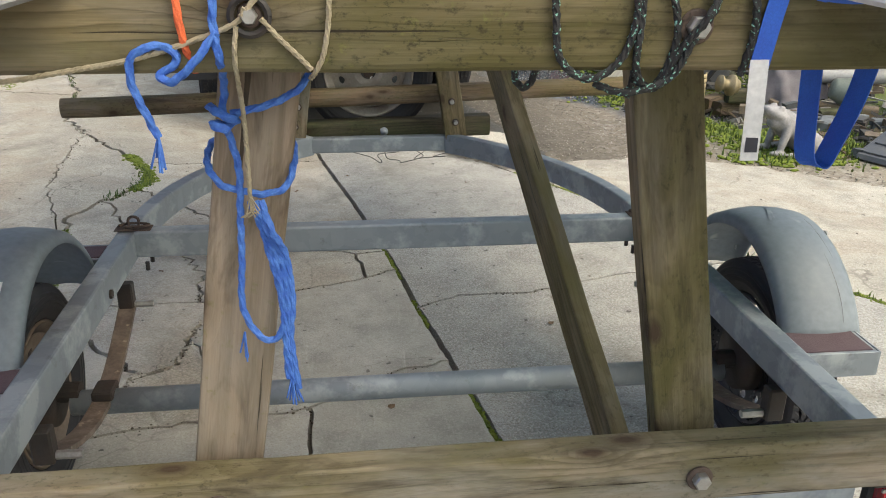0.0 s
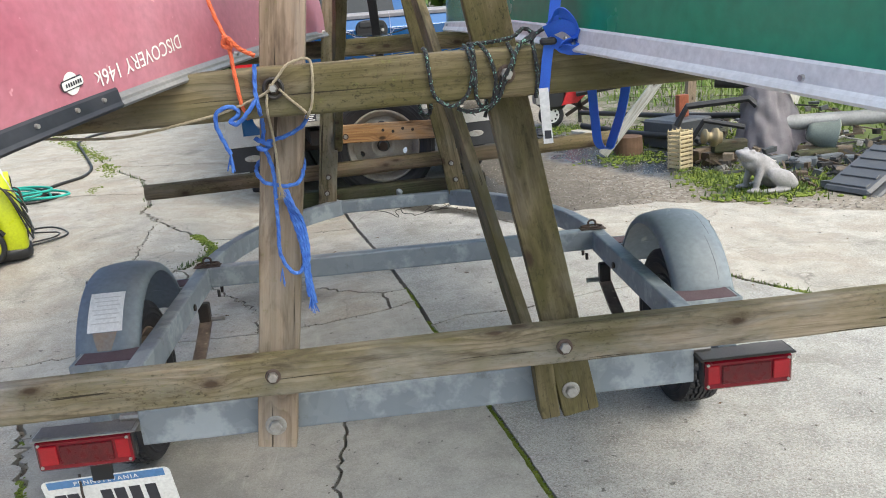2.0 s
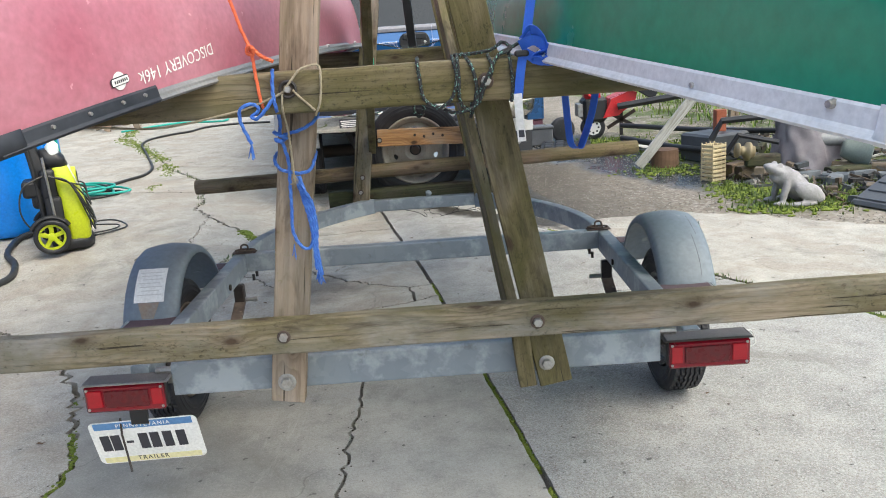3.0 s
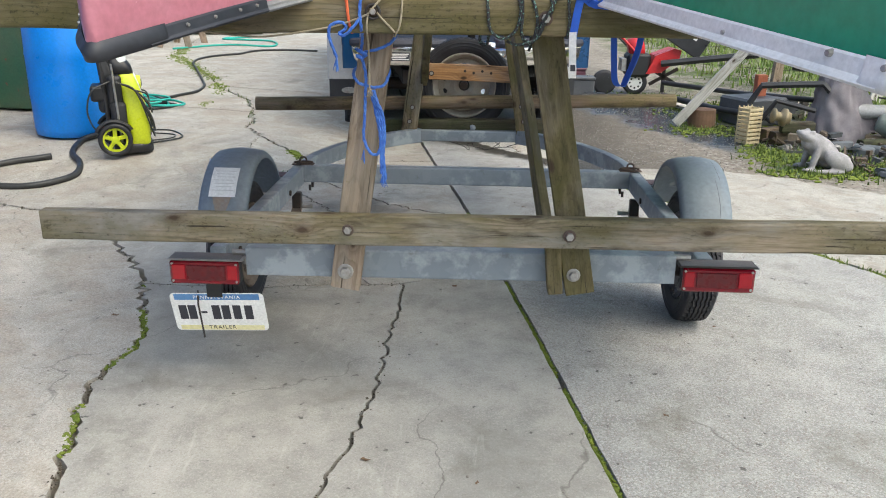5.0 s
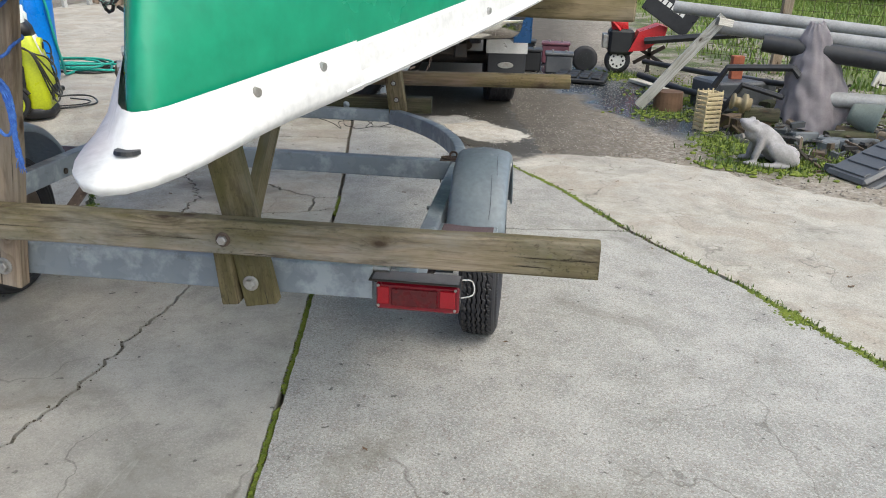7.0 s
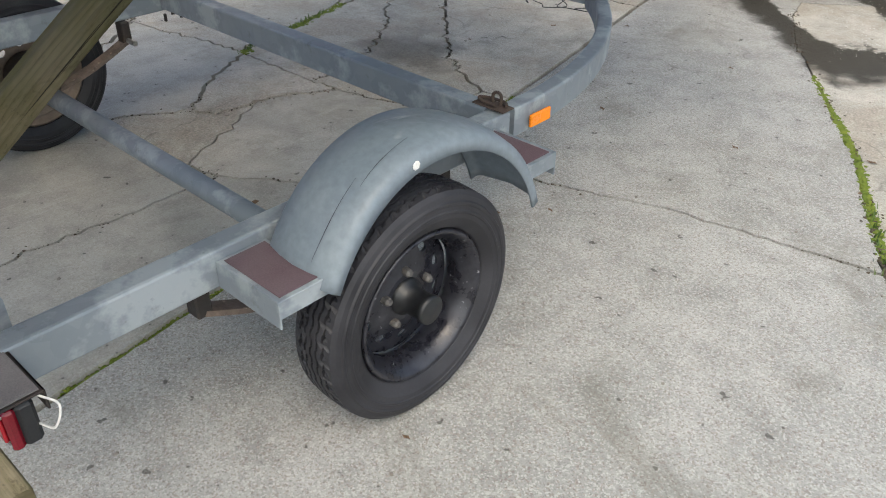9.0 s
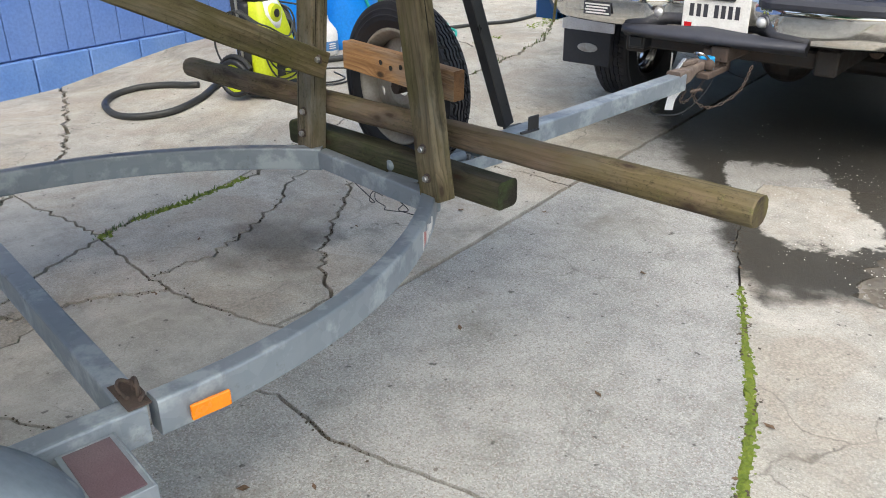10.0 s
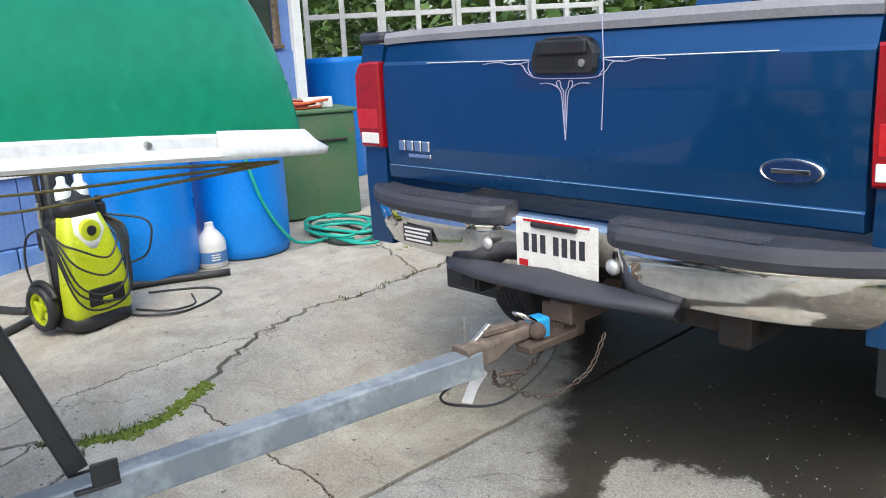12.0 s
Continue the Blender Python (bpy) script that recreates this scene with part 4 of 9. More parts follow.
channel("rear_crossbar", [(-0.665, 0.088, 0.450), (0.665, 0.088, 0.457)], 0.072, 0.092, trailer, "blotchy galvanised square tube")
for s in (-1, 1):
    curve = [(s * 0.757, 0.07, 0.452), (s * 0.755, 0.6, 0.452), (s * 0.752, 1.27, 0.452)]
    a, b, c, d = Vector((s * 0.752, 1.29, 0.452)), Vector((s * 0.752, 1.73, 0.450)), Vector((s * 0.555, 2.09, 0.445)), Vector((s * 0.285, 2.345, 0.44))
    bend = [((1 - t) ** 3) * a + 3 * t * (1 - t) ** 2 * b + 3 * t * t * (1 - t) * c + t ** 3 * d for t in [k / 16 for k in range(17)]]
    channel("side_rail", curve, 0.05, 0.08, trailer)
    channel("curved_rail", bend, 0.046, 0.078, trailer, "bent galvanised front rail")
    if s > 0:
        # torn reflective tape on the outer face
        for k, (i0, i1, z0, z1, mt) in enumerate(((12, 13, 0.415, 0.470, LABEL_WHITE), (13, 14, 0.420, 0.468, LABEL_WHITE))):
            p, q = bend[i0], bend[i1]
            d = (q - p).normalized()
            o = Vector((d.y, -d.x, 0)) * 0.0242
            for j in range(5):
                t0, t1 = j / 5, (j + 1) / 5
                tape = bmesh.new()
                a0, a1 = p.lerp(q, t0) + o, p.lerp(q, t1) + o
                hz0, hz1 = z0 + 0.012 * ((j * 7 + k) % 3) / 2, z1 - 0.014 * ((j * 5 + k) % 4) / 3
                skin(tape, [[(a0.x, a0.y, hz0), (a1.x, a1.y, hz0 + 0.004)], [(a0.x, a0.y, hz1), (a1.x, a1.y, hz1 - 0.003)]], closed=False)
                part("reflective_tape", tape, BRIGHT_TAPE if j in (1, 2) and k == 0 else mt, trailer, "torn red and white tape")
    hook = tube(smooth_line([(s * 0.772, 1.262, 0.505), (s * 0.755, 1.275, 0.506), (s * 0.715, 1.272, 0.507), (s * 0.690, 1.258, 0.507), (s * 0.712, 1.246, 0.506), (s * 0.752, 1.248, 0.505)], 5), 0.004)
    box(hook, (s * 0.782, 1.236, 0.4965), (s * 0.684, 1.280, 0.4995), 0.001)
    hk = part("tie_hook", hook, RUST, trailer, "rusty brown tie-down hook")
    eye = tube(smooth_line([(s * 0.748, 1.268, 0.499), (s * 0.748, 1.270, 0.520), (s * 0.736, 1.272, 0.527), (s * 0.722, 1.272, 0.520), (s * 0.722, 1.270, 0.499)], 4), 0.004)
    part("hook_eye", eye, RUST, hk)
    part("hook_strap", solid((s * 0.690, 1.243, 0.405), (s * 0.6865, 1.257, 0.497), 0.0008), DARK_STEEL, hk)
    for dy in (1.225, 1.285):
        part("clamp_bolt", tube([(s * 0.70, dy, 0.41), (s * 0.70, dy, 0.385)], 0.006, 6), DARK_STEEL, trailer)
    # leaf spring, hangers and axle clamp
    spring = bmesh.new()
    leaf = [(s * 0.728, y, 0.345 - 0.10 * math.cos((y - 0.75) / 0.33 * math.pi / 2)) for y in [0.42 + 0.066 * k for k in range(11)]]
    sweep(spring, leaf, lambda t, i: [(-0.021, -0.006), (0.021, -0.006), (0.021, 0.006), (-0.021, 0.006)], up=(0, 0, 1))
    part("leaf_spring", spring, RUST_TAN, trailer, "rusty leaf spring")
    for y in (0.42, 1.08):
        part("spring_hanger", solid((s * 0.748, y - 0.016, 0.336), (s * 0.708, y + 0.016, 0.412), 0.004), DARK_STEEL, trailer)
        part("hanger_bolt", tube([(s * 0.66, y, 0.35), (s * 0.735, y, 0.35)], 0.009, 6), OLD_STEEL, trailer)
    part("axle_clamp", solid((s * 0.748, 0.758, 0.252), (s * 0.700, 0.822, 0.276), 0.004), DARK_STEEL, trailer)
    for y in (0.2, 0.95):
        part("rail_bolt", tube([(s * 0.728, y, 0.44), (s * 0.722, y, 0.44)], 0.012, 8), DARK_STEEL, trailer)

channel("middle_crossbar", [(-0.727, 1.255, 0.458), (0.727, 1.255, 0.458)], 0.05, 0.077, trailer)
channel("front_crossmember", [(-0.286, 2.345, 0.441), (0.30, 2.355, 0.441)], 0.046, 0.062, trailer)
part("axle", tube([(-0.80, 0.79, 0.235), (0.80, 0.79, 0.235)], 0.030, 20), GALV, trailer, "round galvanised axle tube", True)
channel("tongue", [(0.085, 2.735, 0.466), (0.082, 3.93, 0.512)], 0.062, 0.072, trailer, "long galvanised tongue tube")
sock = solid((0.020, 2.345, 0.452), (0.150, 2.78, 0.459), 0.002)
socket = part("socket_plate", sock, GALV, trailer, "folded steel tongue socket")
part("side_flange", solid((0.018, 2.62, 0.459), (0.024, 2.79, 0.50), 0.001), GALV, socket)
part("side_flange", solid((0.146, 2.60, 0.43), (0.152, 2.79, 0.475), 0.001), GALV, socket)
fin = bmesh.new()
skin(fin, [[(0.018, y, 0.465), (0.150, y, 0.465), (0.150, y, 0.535), (0.030, y, 0.560)] for y in (2.694, 2.701)])
part("upright_fin", fin, GALV, socket)
part("brace_tube", tube([(0.02, 2.40, 0.478), (0.075, 2.66, 0.484)], 0.018, 14), GALV, socket, "", True)
part("brace_tube", tube([(0.10, 2.42, 0.478), (0.118, 2.64, 0.482)], 0.016, 14), GALV, socket, "", True)
part("spacer_block", solid((0.04, 2.36, 0.412), (0.13, 2.60, 0.452), 0.004), GALV, socket)
part("socket_pin", tube([(0.05, 2.56, 0.475), (0.05, 2.66, 0.478)], 0.014, 10), GALV, trailer)
for y, z in ((2.66, 0.485), (2.70, 0.470), (2.75, 0.488)):
    part("socket_nut", tube([(0.118, y, z - 0.02), (0.118, y, z - 0.004)], 0.010, 6), OLD_STEEL, trailer)
part("socket_bolt", tube([(0.16, 2.83, 0.47), (0.012, 2.83, 0.47)], 0.010, 6), OLD_STEEL, trailer)
part("bolt_hole", tube([(0.1145, 2.80, 0.478), (0.117, 2.80, 0.478)], 0.009, 12), INK, trailer)
part("jack_pin", tube([(0.112, 2.98, 0.44), (0.112, 2.98, 0.40)], 0.006, 6), RUST, trailer)
coupler = bmesh.new()
sweep(coupler, [(0.080, 3.88, 0.525), (0.073, 3.98, 0.532), (0.063, 4.05, 0.545), (0.05, 4.13, 0.55)], lambda t, i: rounded([0.066, 0.058, 0.046, 0.056][i], [0.074, 0.060, 0.040, 0.044][i], 0.010, 2), up=(0, 0, 1))
coup = part("coupler", coupler, RUST_TAN, trailer, "rusty ball coupler")
part("latch", solid((0.04, 3.97, 0.565), (0.07, 4.08, 0.585), 0.004), RUST_TAN, coup)
part("latch_lever", solid((0.045, 3.93, 0.575), (0.062, 4.0, 0.582), 0.002, Matrix.Translation((0.05, 3.97, 0.58)) @ Matrix.Rotation(radians(35), 4, "X") @ Matrix.Translation((-0.05, -3.97, -0.58))), OLD_STEEL, coup)
part("safety_pin", tube([(0.03, 3.93, 0.52), (0.03, 3.93, 0.625)], 0.004, 6), OLD_STEEL, coup)
part("blue_lock", solid((0.030, 4.135, 0.492), (0.086, 4.19, 0.582), 0.010, None, 3), surface("shiny_blue_metal", (0.02, 0.36, 0.80), (0.12, 0.55, 0.9), 0.2, 0.3), coup, "shiny blue coupler lock")


part("lock_shackle", tube(smooth_line([(0.035, 4.14, 0.575), (0.035, 4.10, 0.60), (0.058, 4.085, 0.606), (0.08, 4.10, 0.60), (0.08, 4.14, 0.575)], 4), 0.006, 8), CHROME, coup)


def chain(parent, pts, size=0.013):
    line = smooth_line(pts, 10)
    acc, last, k = 0.0, line[0], 0
    for q in line[1:]:
        acc += (q - last).length
        if acc >= size * 1.35:
            d = (q - last).normalized()
            acc = 0.0
            u = d.cross(Vector((0.3, 1, 0.2))).normalized()
            if k % 2:
                u = d.cross(u)
            loop = [q + d * (size * 0.95 * math.cos(a)) + u * (size * 0.5 * math.sin(a)) for a in [2 * math.pi * j / 10 for j in range(11)]]
            part("chain_link", tube(loop, size * 0.17, 5, False), RUST, parent)
            k += 1
        last = q


part("chain_eye", tube([(0.10, 3.99, 0.46), (0.13, 4.02, 0.47), (0.12, 4.05, 0.46)], 0.007, 6), RUST, trailer, "rusty chain eye")
chain(trailer, [(0.10, 4.0, 0.48), (0.105, 4.05, 0.40), (0.14, 4.13, 0.375), (0.20, 4.22, 0.44), (0.22, 4.27, 0.55)])
chain(trailer, [(0.08, 3.99, 0.47), (0.03, 4.03, 0.40), (0.02, 4.10, 0.385), (0.03, 4.18, 0.44), (0.04, 4.24, 0.54)])
part("webbing_tail", ribbon([(0.055, 3.97, 0.47), (0.04, 3.95, 0.43), (0.045, 3.93, 0.405), (0.055, 3.91, 0.385)], 0.035, 0.002, (1, 0.3, 0)), LABEL_WHITE, trailer, "pale frayed webbing end")
part("trailer_cable", tube(smooth_line([(0.05, 3.9, 0.46), (0.0, 3.86, 0.40), (-0.02, 3.92, 0.35), (0.03, 4.05, 0.34), (0.05, 4.2, 0.42), (0.06, 4.27, 0.55)], 6), 0.004, 6), BLACK_PLASTIC, trailer)
for k in range(3):
    rnd = random.Random(60 + k)
    pts = [(-0.1 + 0.12 * k + rnd.uniform(-0.05, 0.05) + 0.03 * j, 2.34 + rnd.uniform(-0.02, 0.02), 0.41 - 0.045 * math.sin(j / 5 * math.pi) * rnd.uniform(0.6, 1.3)) for j in range(6)]
    part("loose_wire", tube(smooth_line(pts, 5), 0.0016, 5), BLACK_PLASTIC, trailer)


def wheel_rim(parent, cx, cy, cz, out, material, r=0.168, width=0.10, windows=10, hub=True, dish=0.0):
    """A spoked steel rim facing out along x."""
    bm = bmesh.new()
    prof = [(-width * 0.5, r), (-width * 0.46, r + 0.006), (-width * 0.40, r - 0.004), (-width * 0.2, r - 0.018), (width * 0.2, r - 0.020), (width * 0.40, r - 0.006), (width * 0.46, r + 0.006), (width * 0.52, r), (width * 0.46, r - 0.006), (width * 0.2, r - 0.028), (-width * 0.2, r - 0.026), (-width * 0.42, r - 0.008)]
    lathe(bm, [(out * a, q) for a, q in prof], (cx, cy, cz), "x", 40, closed=True)
    rim = part("rim", bm, material, parent, smooth=True)
    disc = bmesh.new()
    k0 = r / 0.168
    depth = lambda rr: 0.012 + 0.006 * math.sin(min(1.0, max(0.0, (rr - 0.03) / 0.042)) * math.pi) - 0.012 * min(1.0, max(0.0, (rr - 0.072) / 0.05)) - 0.004 * max(0.0, (rr - 0.122) / 0.021)

    def at(rr, a, t):
        return disc.verts.new((cx + out * (depth(rr) - dish - t), cy + rr * k0 * math.cos(a), cz + rr * k0 * math.sin(a)))

    n = windows * 4
    for rows in ((0.030, 0.042, 0.055, 0.066, 0.078, 0.088), (0.124, 0.134, 0.143)):
        for t in (0.0, 0.006):
            grid = [[at(rr, 2 * math.pi * k / n, t) for k in range(n)] for rr in rows]
            for g0, g1 in zip(grid, grid[1:]):
                for k in range(n):
                    q = (k + 1) % n
                    disc.faces.new((g0[k], g0[q], g1[q], g1[k]))
    # one rounded window in each sector
    for w in range(windows):
        a0, da = 2 * math.pi * w / windows, 2 * math.pi / windows
        edge = [(0.088, j / 4) for j in range(4)] + [(0.088 + 0.009 * j, 1.0) for j in range(4)] + [(0.124, 1 - j / 4) for j in range(4)] + [(0.124 - 0.009 * j, 0.0) for j in range(4)]
        layers = []
        for t in (0.0, 0.006):
            ring, hole = [], []
            for rr, f in edge:
                ring.append(at(rr, a0 + da * f, t))
                th = math.atan2((rr - 0.106) / 0.018, (f - 0.5) * 2)
                wide = 0.27 * (0.78 + 0.22 * math.sin(th))
                hole.append(at(0.107 + 0.0105 * math.sin(th), a0 + da * (0.5 + wide * math.cos(th)), t))
            for j in range(16):
                q = (j + 1) % 16
                disc.faces.new((ring[j], ring[q], hole[q], hole[j]))
            layers.append(hole)
        for j in range(16):
            q = (j + 1) % 16
            disc.faces.new((layers[0][j], layers[0][q], layers[1][q], layers[1][j]))
    part("wheel_disc", disc, material, rim)
    if hub:
        cap = bmesh.new()
        lathe(cap, [(out * -0.03, 0.046), (out * 0.0, 0.041), (out * 0.004, 0.031), (out * 0.052, 0.030), (out * 0.054, 0.033), (out * 0.066, 0.033), (out * 0.069, 0.028), (out * 0.069, 0.018), (out * 0.071, 0.016)], (cx, cy, cz), "x", 22)
        part("hub_cap", cap, BLACK_PLASTIC, rim, "black greasy hub cap", True)
        for k in range(5):
            a = 2 * math.pi * k / 5 + 0.3
            nut = bmesh.new()
            lathe(nut, [(out * (0.012 - dish), 0.010), (out * (0.028 - dish), 0.010), (out * (0.034 - dish), 0.006)], (cx, cy + 0.062 * math.cos(a), cz + 0.062 * math.sin(a)), "x", 6)
            part("wheel_nut", nut, NUT_GREY, rim)
    return rim


def tyre(parent, cx, cy, cz, R=0.262, r=0.172, w=0.125, ribs=6):
    """A treaded tyre round x: side walls with raised bands, grooves and rows of sipes."""
    bm = bmesh.new()
    h = w / 2
    prof = [(-h * 0.62, r - 0.002), (-h * 0.78, r + 0.006), (-h * 0.98, r + 0.030), (-h, r + 0.040), (-h * 1.03, r + 0.042), (-h * 1.03, r + 0.046), (-h, r + 0.048), (-h * 0.985, R - 0.034), (-h * 1.01, R - 0.031), (-h * 1.01, R - 0.026), (-h * 0.95, R - 0.023), (-h * 0.90, R - 0.013), (-h * 0.80, R - 0.004)]
    n0, tread = len(prof), []
    for k in range(ribs):
        a0, a1 = -0.76 * h + 1.52 * h * k / ribs, -0.76 * h + 1.52 * h * (k + 1) / ribs
        crown = lambda a: R - 0.006 * (a / h) ** 2
        tread += [(a0 + 0.0022, crown(a0)), (a1 - 0.0036, crown(a1)), (a1 - 0.0026, R - 0.013), (a1 + 0.0012, R - 0.013)]
    prof = prof + tread[:-2] + [(-a, q) for a, q in prof[::-1]]
    n = 240
    rings = []
    for i, (a, q) in enumerate(prof):
        ring = []
        for k in range(n):
            th = 2 * math.pi * k / n
            zig = 0.0018 * (1 if k % 6 < 3 else -1) if n0 <= i < len(prof) - n0 else 0.0
            cut = -0.006 if n0 <= i < len(prof) - n0 and k % 6 == (i % 2) * 3 and abs(a) > 0.3 * h else 0.0
            ring.append((cx + a + zig, cy + (q + cut) * math.cos(th), cz + (q + cut) * math.sin(th)))
        rings.append(ring)
    skin(bm, rings, caps=False)
    return part("tyre", bm, TYRE, parent, "worn treaded black tyre")


def arc_y(r, a):
    """Along the trailer on a fender's arc, whose rear half is drawn in."""
    return 0.80 + r * math.cos(a) * (0.885 if math.cos(a) < 0 else 1.0)


for s in (-1, 1):
    hubx = s * 0.905
    wheel = part("wheel_spindle", tube([(s * 0.78, 0.795, 0.262), (hubx + s * 0.01, 0.795, 0.262)], 0.024, 12), DARK_STEEL, trailer)
    tyre(wheel, hubx, 0.795, 0.262)
    wheel_rim(wheel, hubx, 0.795, 0.262, s, BLACK_RIM, 0.168, 0.10, 10, True, 0.026) if s > 0 else wheel_rim(wheel, hubx, 0.795, 0.262, s, surface("tan_dusty_rim", (0.20, 0.155, 0.12), (0.10, 0.08, 0.065), 0.7), 0.168, 0.10, 10, True, 0.026)
    drum = bmesh.new()
    lathe(drum, [(-s * 0.075, 0.078), (-s * 0.035, 0.085), (-s * 0.032, 0.03)], (hubx, 0.795, 0.262), "x", 24)
    part("brake_drum", drum, DARK_STEEL, wheel, "", True)
    # fender: a rolled sheet with turned-down edges
    R, x0, x1 = 0.352, 0.796, 0.984
    prof = [(x0, -0.030), (x0 + 0.004, -0.012), (x0 + 0.016, -0.001), (x0 + 0.05, 0.006), ((x0 + x1) / 2, 0.010), (x1 - 0.05, 0.006), (x1 - 0.016, -0.001), (x1 - 0.004, -0.012), (x1, -0.034), (x1 - 0.006, -0.034), (x1 - 0.010, -0.014), (x1 - 0.02, -0.007), ((x0 + x1) / 2, 0.004), (x0 + 0.02, -0.007), (x0 + 0.008, -0.014), (x0 + 0.005, -0.030)]
    bm = bmesh.new()
    lo, hi = radians(17), radians(152)
    rings = []
    for k in range(31):
        a = lo + (hi - lo) * k / 30
        rings.append([(s * x, arc_y(R + d, a), 0.285 + (R + d) * math.sin(a) * 1.02) for x, d in prof])
    skin(bm, rings)
    fender = part("fender", bm, FENDER, trailer, "dented blue-grey steel fender", True)
    chip = bmesh.new()
    lathe(chip, [(0, 0.0095), (s * 0.002, 0.007)], (s * 0.9835, 0.742, 0.620), "x", 7)
    part("paint_chip", chip, WHITE_PAINT, fender)
    if s > 0:
        def on_fender(x, a, lift=0.0012):
            d = 0.010 - 0.011 * min(1.0, abs(x - (x0 + x1) / 2) / 0.082) ** 3
            return (x, arc_y(R + d + lift, radians(a)), 0.285 + (R + d + lift) * math.sin(radians(a)) * 1.02)
        # dark scratches and bare patches that follow the fender's curve
        for nm, mt, path, wide in (
            ("scratch", STEP_PAD, [(0.938, 96), (0.940, 104), (0.942, 112), (0.946, 120)], 0.0012),
            ("scratch", STEP_PAD, [(0.928, 118), (0.931, 128), (0.933, 138), (0.931, 146)], 0.0014),
            ("bare_patch", GALV, [(0.852, 97), (0.862, 92), (0.880, 85), (0.888, 79)], 0.007),
            ("bare_patch", GALV, [(0.866, 95), (0.876, 89), (0.890, 83)], 0.004),
            ("bare_patch", GALV, [(0.890, 86), (0.910, 82), (0.936, 78)], 0.006),
            ("bare_patch", GALV, [(0.900, 90), (0.918, 86), (0.940, 83)], 0.003),
        ):
            rows = []
            line = smooth_line([(x, a, 0) for x, a in path], 4)
            rnd = random.Random(len(path))
            for i, q in enumerate(line):
                h = wide / 2 * min(1.0, 0.25 + 2.2 * math.sin(math.pi * i / (len(line) - 1))) * rnd.uniform(0.75, 1.25)
                rows.append([on_fender(q.x - h, q.y), on_fender(q.x + h, q.y)])
            mark = bmesh.new()
            skin(mark, rows, closed=False)
            part(nm, mark, mt, fender)
    for y0, y1 in ((0.440, 0.548), (1.105, 1.205)):
        b = solid((s * 0.782, y0, 0.466), (s * 0.962, y1, 0.470), 0.001)
        edge = y0 if y0 < 0.8 else y1
        box(b, (s * 0.782, edge - 0.002, 0.415), (s * 0.962, edge + 0.002, 0.472), 0.001)
        box(b, (s * 0.958, y0, 0.435), (s * 0.962, y1, 0.472), 0.001)
        st = part("step_bracket", b, GALV, trailer)
        part("grit_pad", solid((s * 0.792, y0 + 0.01, 0.470), (s * 0.950, y1 - 0.01, 0.4725), 0.0005), TREAD_PLATE, st, "maroon grit step pad")
    if s > 0:
        part("side_reflector", solid((0.7785, 1.345, 0.425), (0.787, 1.425, 0.458), 0.002, Matrix.Translation((0, 0, 0.001))), AMBER, trailer, "orange side reflector")

# fender label on the left
lab = bmesh.new()
rows = []
for k in range(5):
    a = radians(118 + 22 * k / 4)
    rows.append([(x, arc_y(0.3625, a), 0.285 + 0.3635 * math.sin(a) * 1.02) for x in (-0.94, -0.84)])
skin(lab, rows, closed=False)
warn = part("warning_label", lab, WHITE_PAINT, trailer, "faded white paper label")
streak = bmesh.new()
skin(streak, [[(x, arc_y(0.3622, t), 0.285 + 0.3632 * math.sin(t) * 1.02) for x in (-0.925 + j, -0.855 - j)] for t, j in ((radians(140.2), 0.0), (radians(144), 0.006), (radians(149), 0.016))], closed=False)
part("rust_streak", streak, surface("rust_wash", (0.26, 0.20, 0.15), (0.20, 0.22, 0.24), 0.6, 0.0, 30, 120, 0.1), trailer)
for k in range(7):
    a = radians(121 + 2.4 * k)
    bar = bmesh.new()
    skin(bar, [[(x, arc_y(0.3636, t), 0.285 + 0.3648 * math.sin(t) * 1.02) for x in (-0.93 + 0.006 * (k % 3), -0.85 - 0.008 * (k % 2))] for t in (a, a + 0.011)], closed=False)
    part("label_bar", bar, surface("faded_print", (0.60, 0.59, 0.57), (0.66, 0.65, 0.63), 0.6) if k == 0 else bar_ink, warn)
    bar_ink = bpy.data.materials["faded_print"]

